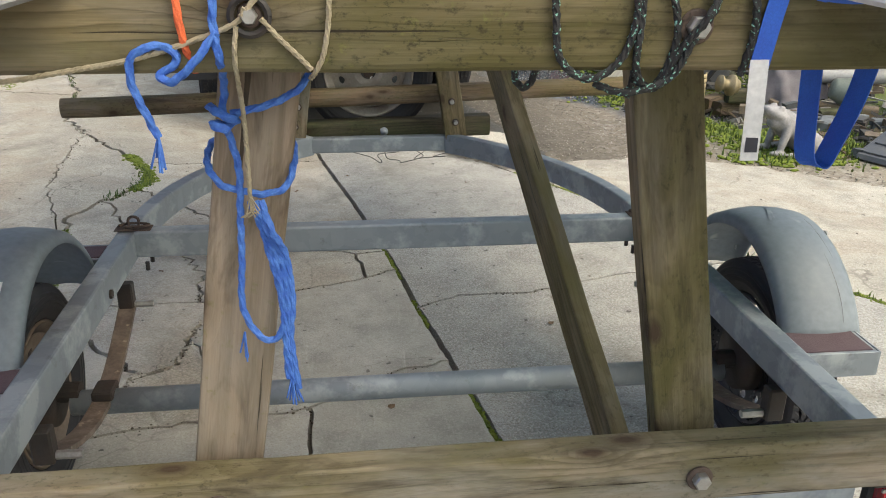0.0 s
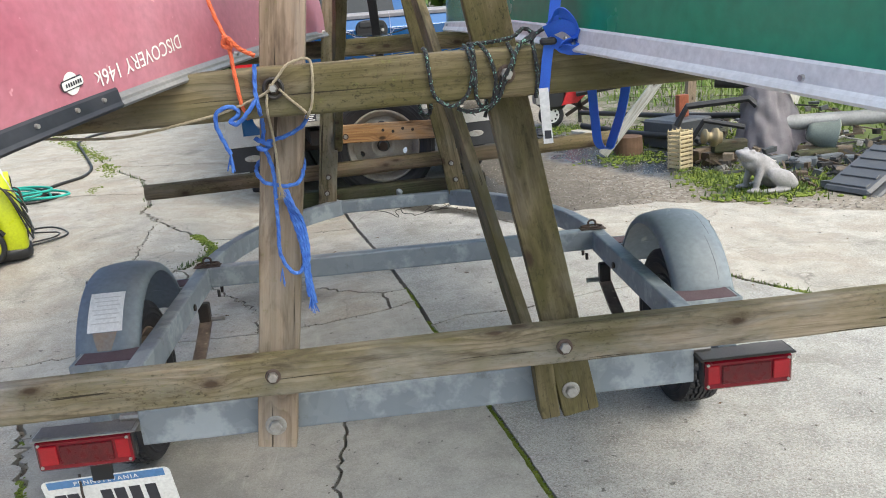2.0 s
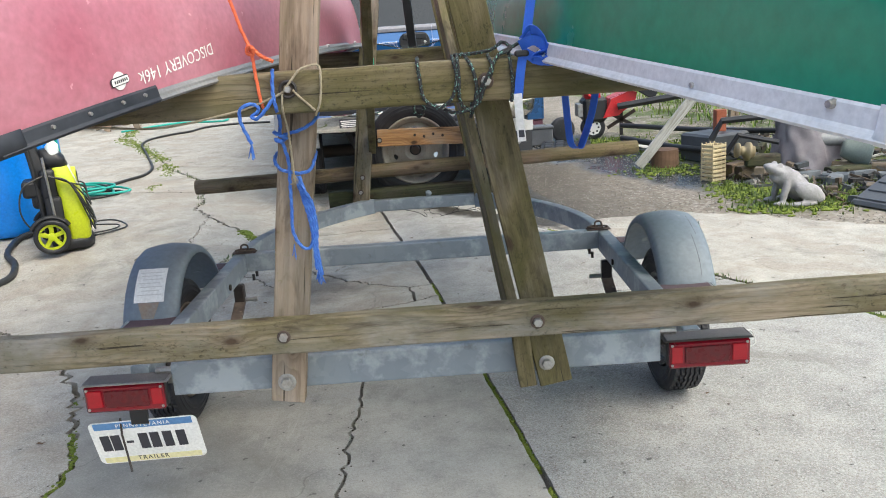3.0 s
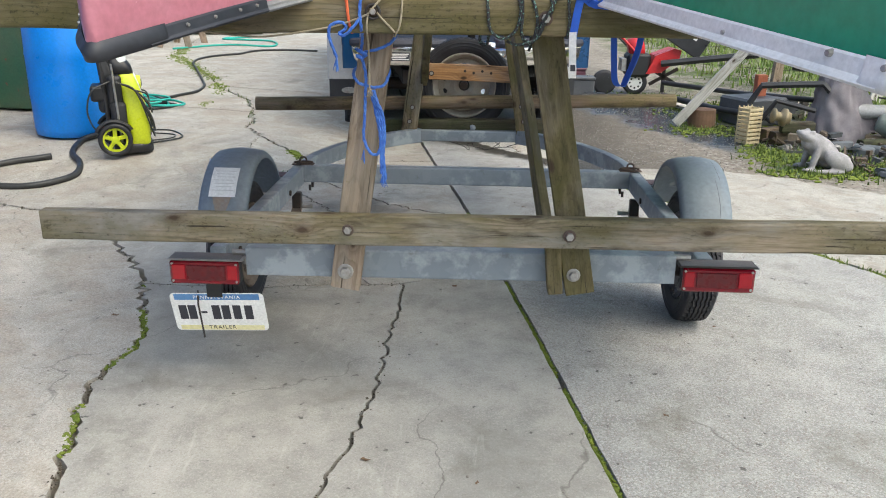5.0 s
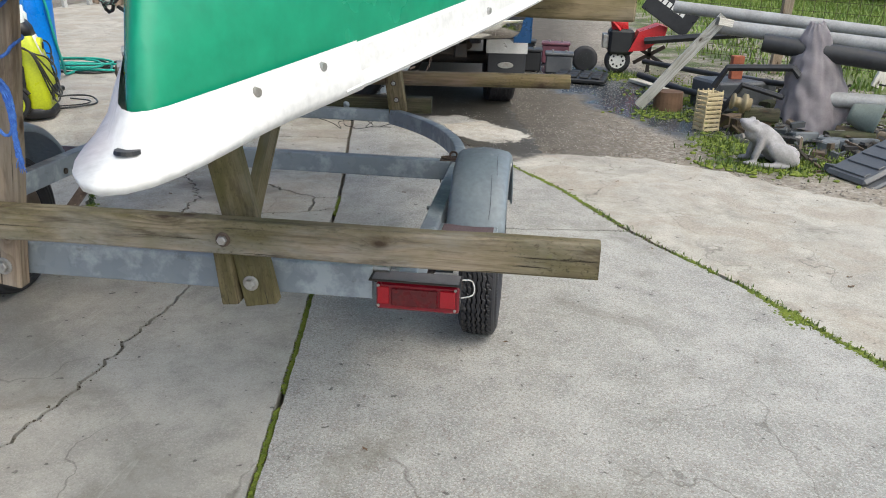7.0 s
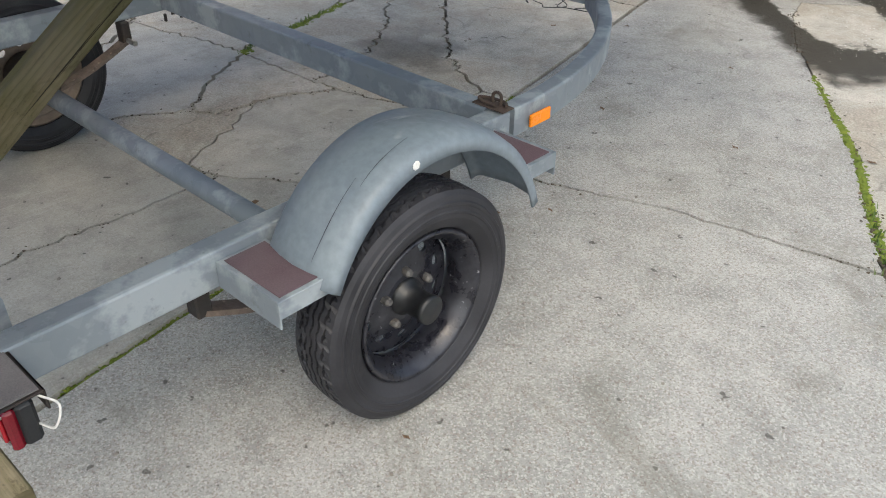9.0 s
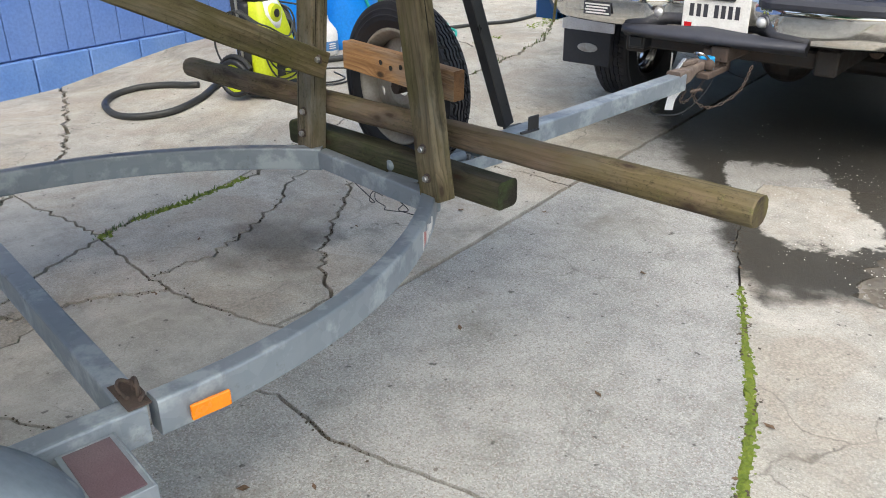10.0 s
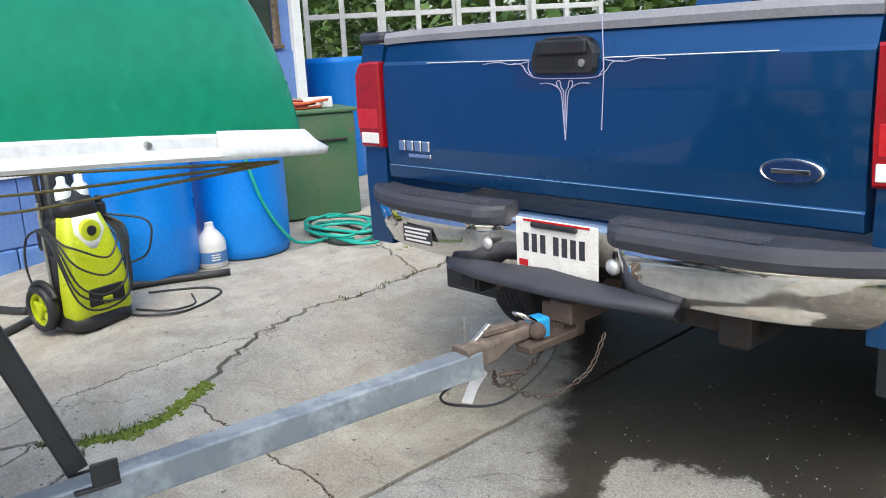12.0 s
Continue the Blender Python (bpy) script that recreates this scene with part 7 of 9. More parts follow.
for s in (-1, 1):
    pad = bmesh.new()
    rings = []
    inner, outer = (0.205, 1.005) if s > 0 else (0.185, 1.005)
    for k in range(33):
        x = s * (inner + (outer - inner) * k / 32)
        e = max(0.0, (abs(x) - 0.45) / 0.55)
        dy = 0.20 * e ** 3.0
        end = (0.35, 0.7, 0.9)[min(k, 32 - k)] if min(k, 32 - k) < 3 else 1.0
        rings.append([(x, (-0.078) * end + dy, 0.790), (x, -0.096 * end + dy, 0.800), (x, -0.103 * end + dy, 0.820), (x, -0.097 * end + dy, 0.840), (x, -0.078 * end + dy, 0.852), (x, 0.030 + dy * 0.6, 0.858), (x, 0.035 + dy * 0.6, 0.790)])
    skin(pad, rings)
    pd = tpart("step_pad", pad, STEP_PAD, bp, "ribbed grey step pad")
    for j in range(5):
        y = -0.062 + 0.017 * j
        tpart("pad_rib", solid((s * 0.26, y, 0.8515), (s * 0.66, y + 0.007, 0.8575), 0.002), STEP_PAD, pd)
for x in (-0.245, 0.235):
    b = bmesh.new()
    lathe(b, [(0, 0.024), (-0.006, 0.019), (-0.012, 0.012), (-0.014, 0.004)], (x, -0.052, 0.728), "y", 18)
    tpart("bumper_bolt", b, ALU, None, "", True)
lip_b = bmesh.new()
rings = []
for k in range(21):
    x = -0.42 + 0.86 * k / 20
    e = abs(2 * k / 20 - 1)
    q = (1 - e ** 4 if k < 10 else 1 - e ** 2.2) * 0.55
    rings.append([(x, -0.07 - 0.10 * q, 0.668 - 0.02 * (1 - q)), (x, -0.075 - 0.115 * q, 0.655 - 0.03 * (1 - q)), (x, -0.07 - 0.105 * q, 0.624 + 0.01 * (1 - q)), (x, -0.03, 0.60), (x, 0.0, 0.655), (x, -0.06, 0.69 - 0.03 * e)])
skin(lip_b, rings)
tpart("bumper_lip", lip_b, STEP_PAD, None, "dark plastic lower step lip", True)
tp = tpart("number_plate", solid((-0.133, -0.041, 0.672), (0.177, -0.035, 0.828), 0.004), LABEL_WHITE, None, "white plate with dark figures")
for k, x in enumerate((-0.090, -0.057, -0.024, 0.026, 0.058, 0.090, 0.122)):
    tpart("dark_bar", solid((x - 0.010, -0.0425, 0.726), (x + 0.010, -0.0405, 0.782), 0), INK, tp)
tpart("plate_sticker", solid((-0.120, -0.0425, 0.678), (-0.084, -0.0405, 0.698), 0), BRIGHT_LENS, tp)
tpart("plate_lamp", solid((-0.065, -0.055, 0.804), (0.110, -0.041, 0.820), 0.005), BLACK_PLASTIC, tp, "black plate lamp bar")
tpart("plate_red_band", solid((-0.10, -0.0435, 0.818), (0.15, -0.0405, 0.825), 0.001), BRIGHT_LENS, tp)
st = tpart("bumper_sticker", solid((-0.630, -0.0795, 0.690), (-0.480, -0.0755, 0.752), 0.001, Matrix.Translation((-0.555, 0, 0)) @ Matrix.Rotation(radians(-0.6), 4, "Z") @ Matrix.Translation((0.555, 0, 0))), INK, None, "black sticker with white lines")
for k in range(4):
    tpart("sticker_bar", solid((-0.622 + 0.006 * (k % 2), -0.0812, 0.737 - 0.0135 * k), (-0.488 - 0.010 * (k % 3), -0.0802, 0.744 - 0.0135 * k), 0), LABEL_WHITE, st)
hitch = solid((0.045, -0.10, 0.545), (0.125, 0.30, 0.615), 0.006)
box(hitch, (0.055, -0.26, 0.50), (0.115, -0.02, 0.525), 0.004)
box(hitch, (0.055, -0.06, 0.50), (0.115, -0.02, 0.60), 0.004)
bmesh.ops.create_uvsphere(hitch, u_segments=14, v_segments=8, radius=0.026, matrix=Matrix.Translation((0.085, -0.20, 0.55)))
tpart("hitch", hitch, RUST, None, "rusty receiver hitch and ball mount")


plug = tpart("tow_socket", solid((-0.40, -0.035, 0.545), (-0.31, 0.05, 0.612), 0.008, None, 2), BLACK_PLASTIC, None, "black trailer socket under the bumper")
tpart("socket_flap", solid((-0.388, -0.046, 0.553), (-0.322, -0.034, 0.604), 0.006), BLACK_PLASTIC, plug)
tpart("hitch_tube", solid((0.005, -0.09, 0.52), (0.085, 0.25, 0.60), 0.006), RUST, None, "rusty square hitch tube")


# ---- the house ----
SIDING = surface("blue_siding_paint", (0.115, 0.205, 0.47), (0.155, 0.25, 0.51), 0.55, 0.0, 3.0, 50, 0.08, 0.001, 0.7)
BLOCK_BLUE = surface("blue_block_paint", (0.105, 0.215, 0.50), (0.17, 0.29, 0.56), 0.6, 0.0, 4.0, 60, 0.3, 0.003, 0.7)
# opaque panes: the dark foliage that glass would show is put into the colour
GLASS_FOLIAGE = surface("window_glass_painted_foliage", (0.035, 0.05, 0.04), (0.06, 0.075, 0.055), 0.08, bump=0)
BLUE_DRUM = surface("blue_drum_plastic", (0.005, 0.20, 0.70), (0.008, 0.245, 0.76), 0.38, 0.0, 2.5, 60, 0.03, 0.001, 0.7)
LIME = surface("lime_plastic", (0.50, 0.58, 0.015), (0.56, 0.63, 0.03), 0.4, 0.0, 6, 80, 0.03)
TEAL = surface("teal_hose", (0.02, 0.36, 0.29), (0.04, 0.45, 0.36), 0.5, 0.0, 10, 80, 0.1)
BLACK_HOSE = surface("black_hose", (0.02, 0.022, 0.022), (0.045, 0.045, 0.043), 0.5, 0.0, 10, 80, 0.1)
BIN_GREEN = surface("faded_green_steel", (0.045, 0.125, 0.06), (0.10, 0.14, 0.075), 0.6, 0.1, 3, 60, 0.1, 0.001, 0.8, speck=((0.20, 0.07, 0.04), 12, 0.70))

DIR, OUT = Vector((-0.218, 0.976, 0)).normalized(), Vector((0.976, 0.218, 0)).normalized()
M_WALL = Matrix.Translation((-3.62, 1.50, 0.02)) @ Matrix((DIR, -OUT, Vector((0, 0, 1)))).transposed().to_4x4()
house = thing("wall_house", "blue painted siding over a blue block footing", "wall", -3.62, 1.50, 0.02, kind="structure")


def wpart(name, lo, hi, material, parent=house, bevel=0.003, label=""):
    """A box in the wall's own axes: x along the wall, y into the house."""
    return part(name, solid(lo, hi, bevel, M_WALL), material, parent, label)


wpart("wall_core", (-6.0, 0.03, 0.0), (0.30, 0.16, 3.0), SIDING)
wpart("wall_core", (0.30, 0.03, 0.0), (2.02, 0.16, 0.74), SIDING)
wpart("wall_core", (0.30, 0.03, 1.55), (2.02, 0.16, 3.0), SIDING)
wpart("wall_core", (2.02, 0.03, 0.0), (3.62, 0.16, 3.0), SIDING)
wpart("wall_core", (3.62, 0.03, 0.0), (3.92, 0.16, 1.42), SIDING)
wpart("wall_core", (3.92, 0.03, 0.0), (4.08, 0.16, 3.0), SIDING)
wpart("wall_core", (4.02, 0.16, 0.0), (4.08, 5.0, 3.0), SIDING)
wpart("wall_core", (-6.0, 0.16, 0.0), (-5.94, 5.0, 3.0), SIDING)
wpart("wall_core", (-6.0, 5.0, 0.0), (4.08, 5.06, 3.0), SIDING)
for k in range(49):
    x = -5.9 + 0.203 * k
    top = 3.0
    if 0.16 < x + 0.1 < 2.20:
        wpart("siding_board", (x, 0.012, 0.215), (x + 0.197, 0.029, 0.665), SIDING, bevel=0.004)
        wpart("siding_board", (x, 0.012, 1.64), (x + 0.197, 0.029, 3.0), SIDING, bevel=0.004)
    elif 3.5 < x + 0.1 < 4.0:
        wpart("siding_board", (x, 0.012, 0.215), (x + 0.197, 0.029, 1.36), SIDING, bevel=0.004)
    else:
        wpart("siding_board", (x, 0.012, 0.215), (x + 0.197, 0.029, 3.0), SIDING, bevel=0.004)
for k in range(25):
    x = -5.95 + 0.405 * k
    wpart("footing_block", (x, -0.012, -0.03), (min(4.08, x + 0.397), 0.029, 0.205), BLOCK_BLUE, bevel=0.008)
win = thing("window_1", "white-framed window in the blue wall", "window", -3.7, 2.6, 0.7, kind="structure")
wpart("window_frame", (0.18, -0.014, 0.66), (2.28, 0.010, 0.755), WHITE_PAINT, win, label="white sill board")
wpart("window_frame", (0.18, -0.010, 0.755), (0.30, 0.010, 1.64), WHITE_PAINT, win)
wpart("window_frame", (2.02, -0.010, 0.755), (2.28, 0.010, 1.64), WHITE_PAINT, win)
wpart("window_frame", (0.30, -0.010, 1.55), (2.02, 0.010, 1.64), WHITE_PAINT, win)
wpart("mullion", (1.13, 0.02, 0.755), (1.17, 0.05, 1.55), WHITE_PAINT, win)
wpart("pane", (0.30, 0.075, 0.74), (1.13, 0.081, 1.55), GLASS_FOLIAGE, win)
wpart("pane", (1.17, 0.075, 0.74), (2.02, 0.081, 1.55), GLASS_FOLIAGE, win)
win2 = thing("window_2", "small brown-framed window near the house corner", "window", -4.3, 5.1, 1.4, kind="structure")
wpart("window_frame", (3.62, 0.0, 1.42), (3.66, 0.05, 2.4), WOOD_GREY, win2)
wpart("window_frame", (3.88, 0.0, 1.42), (3.92, 0.05, 2.4), WOOD_GREY, win2)
wpart("window_frame", (3.62, -0.012, 1.385), (3.94, 0.05, 1.42), WOOD_GREY, win2)
wpart("pane", (3.66, 0.06, 1.42), (3.88, 0.066, 2.4), GLASS_FOLIAGE, win2)
tagged(wpart("trim_corner", (4.03, -0.022, 0.0), (4.115, 0.03, 3.0), WHITE_PAINT, None), "white corner board of the blue house", "trim", kind="structure")
roof = bmesh.new()
skin(roof, [[M_WALL @ Vector(p) for p in ((-6.5, -0.5, 2.96), (4.6, -0.5, 2.96), (4.6, 2.6, 4.2), (-6.5, 2.6, 4.2))], [M_WALL @ Vector(p) for p in ((-6.5, -0.5, 3.06), (4.6, -0.5, 3.06), (4.6, 2.6, 4.3), (-6.5, 2.6, 4.3))]])
part("roof", roof, surface("dark_shingle", (0.06, 0.06, 0.065), (0.10, 0.10, 0.10), 0.9, 0.0, 6, 60, 0.4), house)


def drum(x, y, r, h, label):
    ob = thing("plastic_drum", label, "drum", x, y, rise(x, y), group="blue drums by the wall")
    bm = bmesh.new()
    z = rise(x, y)
    prof = [(z, r * 0.86), (z + 0.012, r * 0.955), (z + 0.06, r * 0.985), (z + h * 0.30, r), (z + h * 0.33, r * 1.008), (z + h * 0.36, r), (z + h * 0.62, r), (z + h * 0.645, r * 1.01), (z + h * 0.67, r), (z + h * 0.93, r * 0.985), (z + h * 0.97, r * 0.95), (z + h * 0.985, r * 0.985), (z + h, r * 0.97), (z + h, r * 0.90), (z + h * 0.975, r * 0.88)]
    lathe(bm, prof, (x, y, 0), "z", 48)
    part("drum_body", bm, BLUE_DRUM, ob, smooth=True)
    bung = bmesh.new()
    lathe(bung, [(z + h * 0.975, 0.035), (z + h * 0.99, 0.035), (z + h * 0.992, 0.02)], (x + r * 0.55, y - r * 0.2, 0), "z", 16)
    part("bung", bung, BLACK_PLASTIC, ob)
    return ob


drum(-3.03, 3.79, 0.288, 0.93, "tall bright blue plastic drum beside the house wall")
drum(-3.20, 4.43, 0.288, 0.93, "blue plastic drum with a hose lying over it")

# pressure washer
PX, PY = -2.42, 3.36
PZ = rise(PX, PY)
washer = thing("pressure_washer", "lime and black pressure washer with coiled black cable", "pressure washer", PX, PY, PZ)
M_PW = Matrix.Translation((PX, PY, PZ)) @ Matrix.Rotation(radians(112), 4, "Z") @ Matrix.Scale(1.0, 4)


def pw(name, bm, material, label="", smooth=False, parent=None):
    bmesh.ops.transform(bm, matrix=M_PW, verts=bm.verts)
    return part(name, bm, material, parent or washer, label, smooth)


def shell(stations, k=4):
    """A rounded body from (z, width, depth, y offset) stations."""
    bm = bmesh.new()
    skin(bm, [[(a, b + oy, z) for a, b in rounded(w, d, min(w, d) * 0.32, k)] for z, w, d, oy in stations])
    return bm


# its front looks along local -y
body = pw("body_shell", shell([(0.05, 0.29, 0.13, -0.050), (0.08, 0.315, 0.150, -0.056), (0.20, 0.315, 0.150, -0.058), (0.34, 0.285, 0.135, -0.045), (0.46, 0.240, 0.120, -0.024), (0.54, 0.195, 0.105, -0.004), (0.565, 0.15, 0.085, 0.004)], 6), LIME, "lime green body shell", True)
pw("base", shell([(0.0, 0.28, 0.22, -0.01), (0.015, 0.325, 0.26, -0.012), (0.055, 0.325, 0.26, -0.012), (0.085, 0.29, 0.22, -0.01)], 6), BLACK_PLASTIC, "black base", True)
back = solid((-0.140, 0.0, 0.05), (0.140, 0.115, 0.36), 0.03, None, 3)
box(back, (-0.115, 0.02, 0.30), (0.115, 0.125, 0.54), 0.03, None, 3)
box(back, (-0.09, 0.10, 0.28), (0.09, 0.19, 0.48), 0.03, None, 3)
pw("back_frame", back, BLACK_PLASTIC, "black back frame", True)
pw("white_collar", shell([(0.385, 0.07, 0.150, -0.0265), (0.43, 0.16, 0.150, -0.0205), (0.47, 0.205, 0.142, -0.0155), (0.54, 0.180, 0.118, -0.0005), (0.562, 0.14, 0.09, 0.003)], 6), WHITE_PAINT, "white collar", True)
dial = bmesh.new()
lathe(dial, [(-0.070, 0.054), (-0.097, 0.051), (-0.099, 0.034)], (0.0, 0, 0.475), "y", 24)
dl = pw("dial_ring", dial, LIME, "lime dial ring")
dial = bmesh.new()
lathe(dial, [(-0.088, 0.026), (-0.103, 0.024), (-0.105, 0.01)], (0.0, 0, 0.475), "y", 20)
pw("switch_knob", dial, BLACK_PLASTIC, "", False, dl)
pw("front_panel", solid((-0.085, -0.139, 0.115), (0.105, -0.118, 0.205), 0.014, None, 3), BLACK_PLASTIC)
pw("panel_knob", solid((-0.02, -0.150, 0.125), (0.03, -0.137, 0.155), 0.008, None, 2), LIME)
pw("head", shell([(0.545, 0.19, 0.135, 0.012), (0.60, 0.185, 0.135, 0.026), (0.66, 0.135, 0.10, 0.05)], 5), BLACK_PLASTIC, "", True)
for s in (-1, 1):
    bm = tube([(s * 0.09, 0.13, 0.10), (s * 0.09, 0.15, 0.55), (s * 0.085, 0.19, 0.86)], 0.014, 10)
    pw("handle_tube", bm, BLACK_PLASTIC)
    bottle = bmesh.new()
    lathe(bottle, [(0.56, 0.030), (0.57, 0.038), (0.68, 0.038), (0.70, 0.020), (0.73, 0.020), (0.735, 0.012)], (s * 0.045, 0.02, 0), "z", 18)
    pw("detergent_bottle", bottle, surface("cloudy_white_plastic", (0.72, 0.76, 0.74), (0.62, 0.70, 0.68), 0.35), "", True)
    wl = bmesh.new()
    lathe(wl, [(s * 0.165, 0.105), (s * 0.17, 0.112), (s * 0.213, 0.112), (s * 0.218, 0.104), (s * 0.218, 0.085), (s * 0.203, 0.082), (s * 0.165, 0.082)], (0, 0.10, 0.112), "x", 30, True)
    tyre_ob = pw("wheel_tyre", wl, BLACK_PLASTIC, "", True)
    sp = bmesh.new()
    lathe(sp, [(s * 0.18, 0.028), (s * 0.213, 0.026), (s * 0.216, 0.01)], (0, 0.10, 0.112), "x", 14)
    for k in range(5):
        a = 2 * math.pi * k / 5
        box(sp, (s * 0.188 - 0.010, -0.014, 0.02), (s * 0.188 + 0.010, 0.014, 0.086), 0.004, Matrix.Translation((0, 0.10, 0.112)) @ Matrix.Rotation(a, 4, "X"))
    lathe(sp, [(s * 0.175, 0.086), (s * 0.206, 0.086), (s * 0.206, 0.070), (s * 0.175, 0.070)], (0, 0.10, 0.112), "x", 30, True)
    pw("wheel_hub", sp, LIME, "lime spoked wheel hub", False, tyre_ob)
    pw("wheel_guard", tube([(s * 0.18, 0.10 + 0.125 * math.cos(a), 0.112 + 0.125 * math.sin(a)) for a in [radians(25 + 14 * k) for k in range(10)]], 0.016, 8), BLACK_PLASTIC)
fairing = bmesh.new()
skin(fairing, [[(a, b + oy, z) for a, b in rounded(w, d, 0.02, 3)] for z, w, d, oy in ((0.42, 0.20, 0.11, 0.10), (0.56, 0.17, 0.09, 0.125), (0.70, 0.13, 0.06, 0.150), (0.84, 0.10, 0.045, 0.180))])
pw("handle_fairing", fairing, BLACK_PLASTIC, "black handle fairing", True)
pw("handle_loop", tube(smooth_line([(0, 0.165, 0.78), (0, 0.145, 0.90), (0, 0.09, 0.945), (0, 0.035, 0.90), (0, 0.05, 0.83), (0, 0.11, 0.775), (0, 0.15, 0.74)], 6), 0.014, 10), BLACK_PLASTIC, "", True)
pw("loop_grip", tube(smooth_line([(0, 0.045, 0.84), (0, 0.08, 0.80), (0, 0.115, 0.775)], 5), 0.017, 10), LIME, "lime grip", True)
pw("hose_box", solid((-0.10, 0.13, 0.36), (0.10, 0.235, 0.47), 0.02, None, 2), BLACK_PLASTIC)
pw("handle_bar", tube(smooth_line([(-0.085, 0.19, 0.84), (-0.08, 0.17, 0.93), (0.0, 0.15, 0.96), (0.08, 0.17, 0.93), (0.085, 0.19, 0.84)], 6), 0.016, 10), BLACK_PLASTIC, "", True)
pw("handle_grip", tube(smooth_line([(-0.05, 0.165, 0.945), (0.0, 0.15, 0.962), (0.05, 0.165, 0.945)], 5), 0.0185, 10), LIME)
gun = tube([(0.15, 0.08, 0.32), (0.16, 0.10, 0.52), (0.15, 0.05, 0.60)], 0.020, 10)
box(gun, (0.13, 0.03, 0.48), (0.18, 0.12, 0.58), 0.012)
pw("spray_gun", gun, BLACK_PLASTIC, "black spray gun in its holder")
pw("lance", tube([(-0.15, 0.06, 0.08), (-0.145, 0.08, 0.62)], 0.008, 8), OLD_STEEL)
for k, (w, low, y) in enumerate(((0.185, 0.10, -0.156), (0.165, 0.17, -0.160), (0.155, 0.26, -0.152), (0.14, 0.34, -0.140), (0.175, 0.13, -0.165))):
    loop = smooth_line([(-w, 0.06, 0.50), (-w * 1.02, -0.06, 0.44), (-w * 0.8, y * 0.92, low + 0.07), (0.02 * k - 0.03, y * 1.02, low), (w * 0.75, y * 0.9, low + 0.06), (w * 1.05, -0.05, 0.42), (w, 0.06, 0.51)], 6)
    pw("cable_loop", tube(loop, 0.0055, 6), BLACK_HOSE)
for k in range(6):
    rnd = random.Random(180 + k)
    out = 0.17 + 0.035 * rnd.random() + (0.10 if k == 5 else 0)
    pts = [(0.15, 0.05, 0.52), (out + 0.02, 0.03 - 0.02 * k, 0.46), (out + 0.02, -0.02 - 0.012 * k, 0.34), (out, -0.01, 0.20 + 0.07 * rnd.random()), (0.14, 0.02, 0.26), (0.135, 0.03, 0.44)]
    pw("cable_loop", tube(smooth_line(pts, 6), 0.006, 6), BLACK_HOSE)
pw("cable_loop", tube(smooth_line([(-0.12, 0.10, 0.50), (-0.15, 0.22, 0.44), (-0.155, 0.26, 0.30), (-0.15, 0.22, 0.18), (-0.13, 0.14, 0.14)], 6), 0.006, 6), BLACK_HOSE)


def ground_line(pts, lift):
    return smooth_line([(x, y, rise(x, y) + lift) for x, y in pts], 6)


def hose(name, label, pts, r, material, lift=None):
    ob = tube(ground_line(pts, lift if lift is not None else r), r, 10)
    return tagged(part(name, ob, material, None, "", True), label, "hose")


hose("power_cable", "thin black cable lying loose on the concrete", [(-2.38, 3.50), (-2.24, 3.59), (-2.19, 3.74), (-2.28, 3.90), (-2.40, 4.00), (-2.52, 3.96), (-2.60, 3.80), (-2.64, 3.68)], 0.006, BLACK_HOSE)
hose("power_cable", "thin black cable lying loose on the concrete", [(-2.40, 3.56), (-2.26, 3.68), (-2.28, 3.82), (-2.46, 3.86)], 0.005, BLACK_HOSE)
hose("black_hose", "thick black hose curving over the concrete", [(-2.89, 3.11), (-2.98, 3.05), (-3.10, 2.98), (-3.22, 2.85), (-3.22, 2.68), (-3.08, 2.57), (-2.83, 2.54), (-2.66, 2.62), (-2.57, 2.78), (-2.64, 3.0), (-2.78, 3.19), (-2.84, 3.46), (-2.8, 3.59), (-2.76, 3.82), (-2.69, 4.15)], 0.021, BLACK_HOSE)
for k in range(6):
    rnd = random.Random(300 + k)
    cx, cy, a0 = -3.10 + 0.10 * rnd.uniform(-1, 1), 5.08 + 0.08 * rnd.uniform(-1, 1), rnd.uniform(0, 6)
    pts = [(cx + (0.34 + 0.05 * math.sin(3 * a)) * math.cos(a + a0), cy + (0.19 + 0.04 * math.cos(2 * a)) * math.sin(a + a0)) for a in [2 * math.pi * j / 11 for j in range(12)]]
    hose("garden_hose", "coiled teal garden hose on the ground", pts, 0.010, TEAL if k % 3 else BLACK_HOSE, 0.012 + 0.012 * k)
sag = [(-3.20, 4.36, 1.10), (-3.02, 4.33, 1.06), (-2.90, 4.36, 0.85), (-2.90, 4.46, 0.50), (-2.95, 4.62, 0.25), (-3.02, 4.76, 0.17), (-3.02, 4.95, 0.17), (-2.9, 5.05, 0.17)]
tagged(part("garden_hose", tube(smooth_line(sag, 6), 0.011, 8), TEAL, None, "", True), "teal garden hose hanging over the drum", "hose")
hose("black_hose", "long dark hose winding away over the slabs", [(-3.0, 5.3), (-2.89, 5.62), (-2.79, 5.87), (-2.82, 6.2), (-2.94, 6.54), (-3.28, 7.37), (-3.54, 8.02), (-3.56, 8.46), (-3.39, 8.78), (-3.21, 8.95), (-3.08, 9.31), (-2.7, 9.5), (-2.25, 9.5)], 0.014, BLACK_HOSE)
hose("garden_hose", "pale teal hose strewn beyond the slabs", [(-4.3, 9.4), (-3.7, 10.0), (-3.0, 9.9), (-3.2, 10.6), (-4.0, 10.8), (-3.6, 11.2)], 0.014, TEAL)

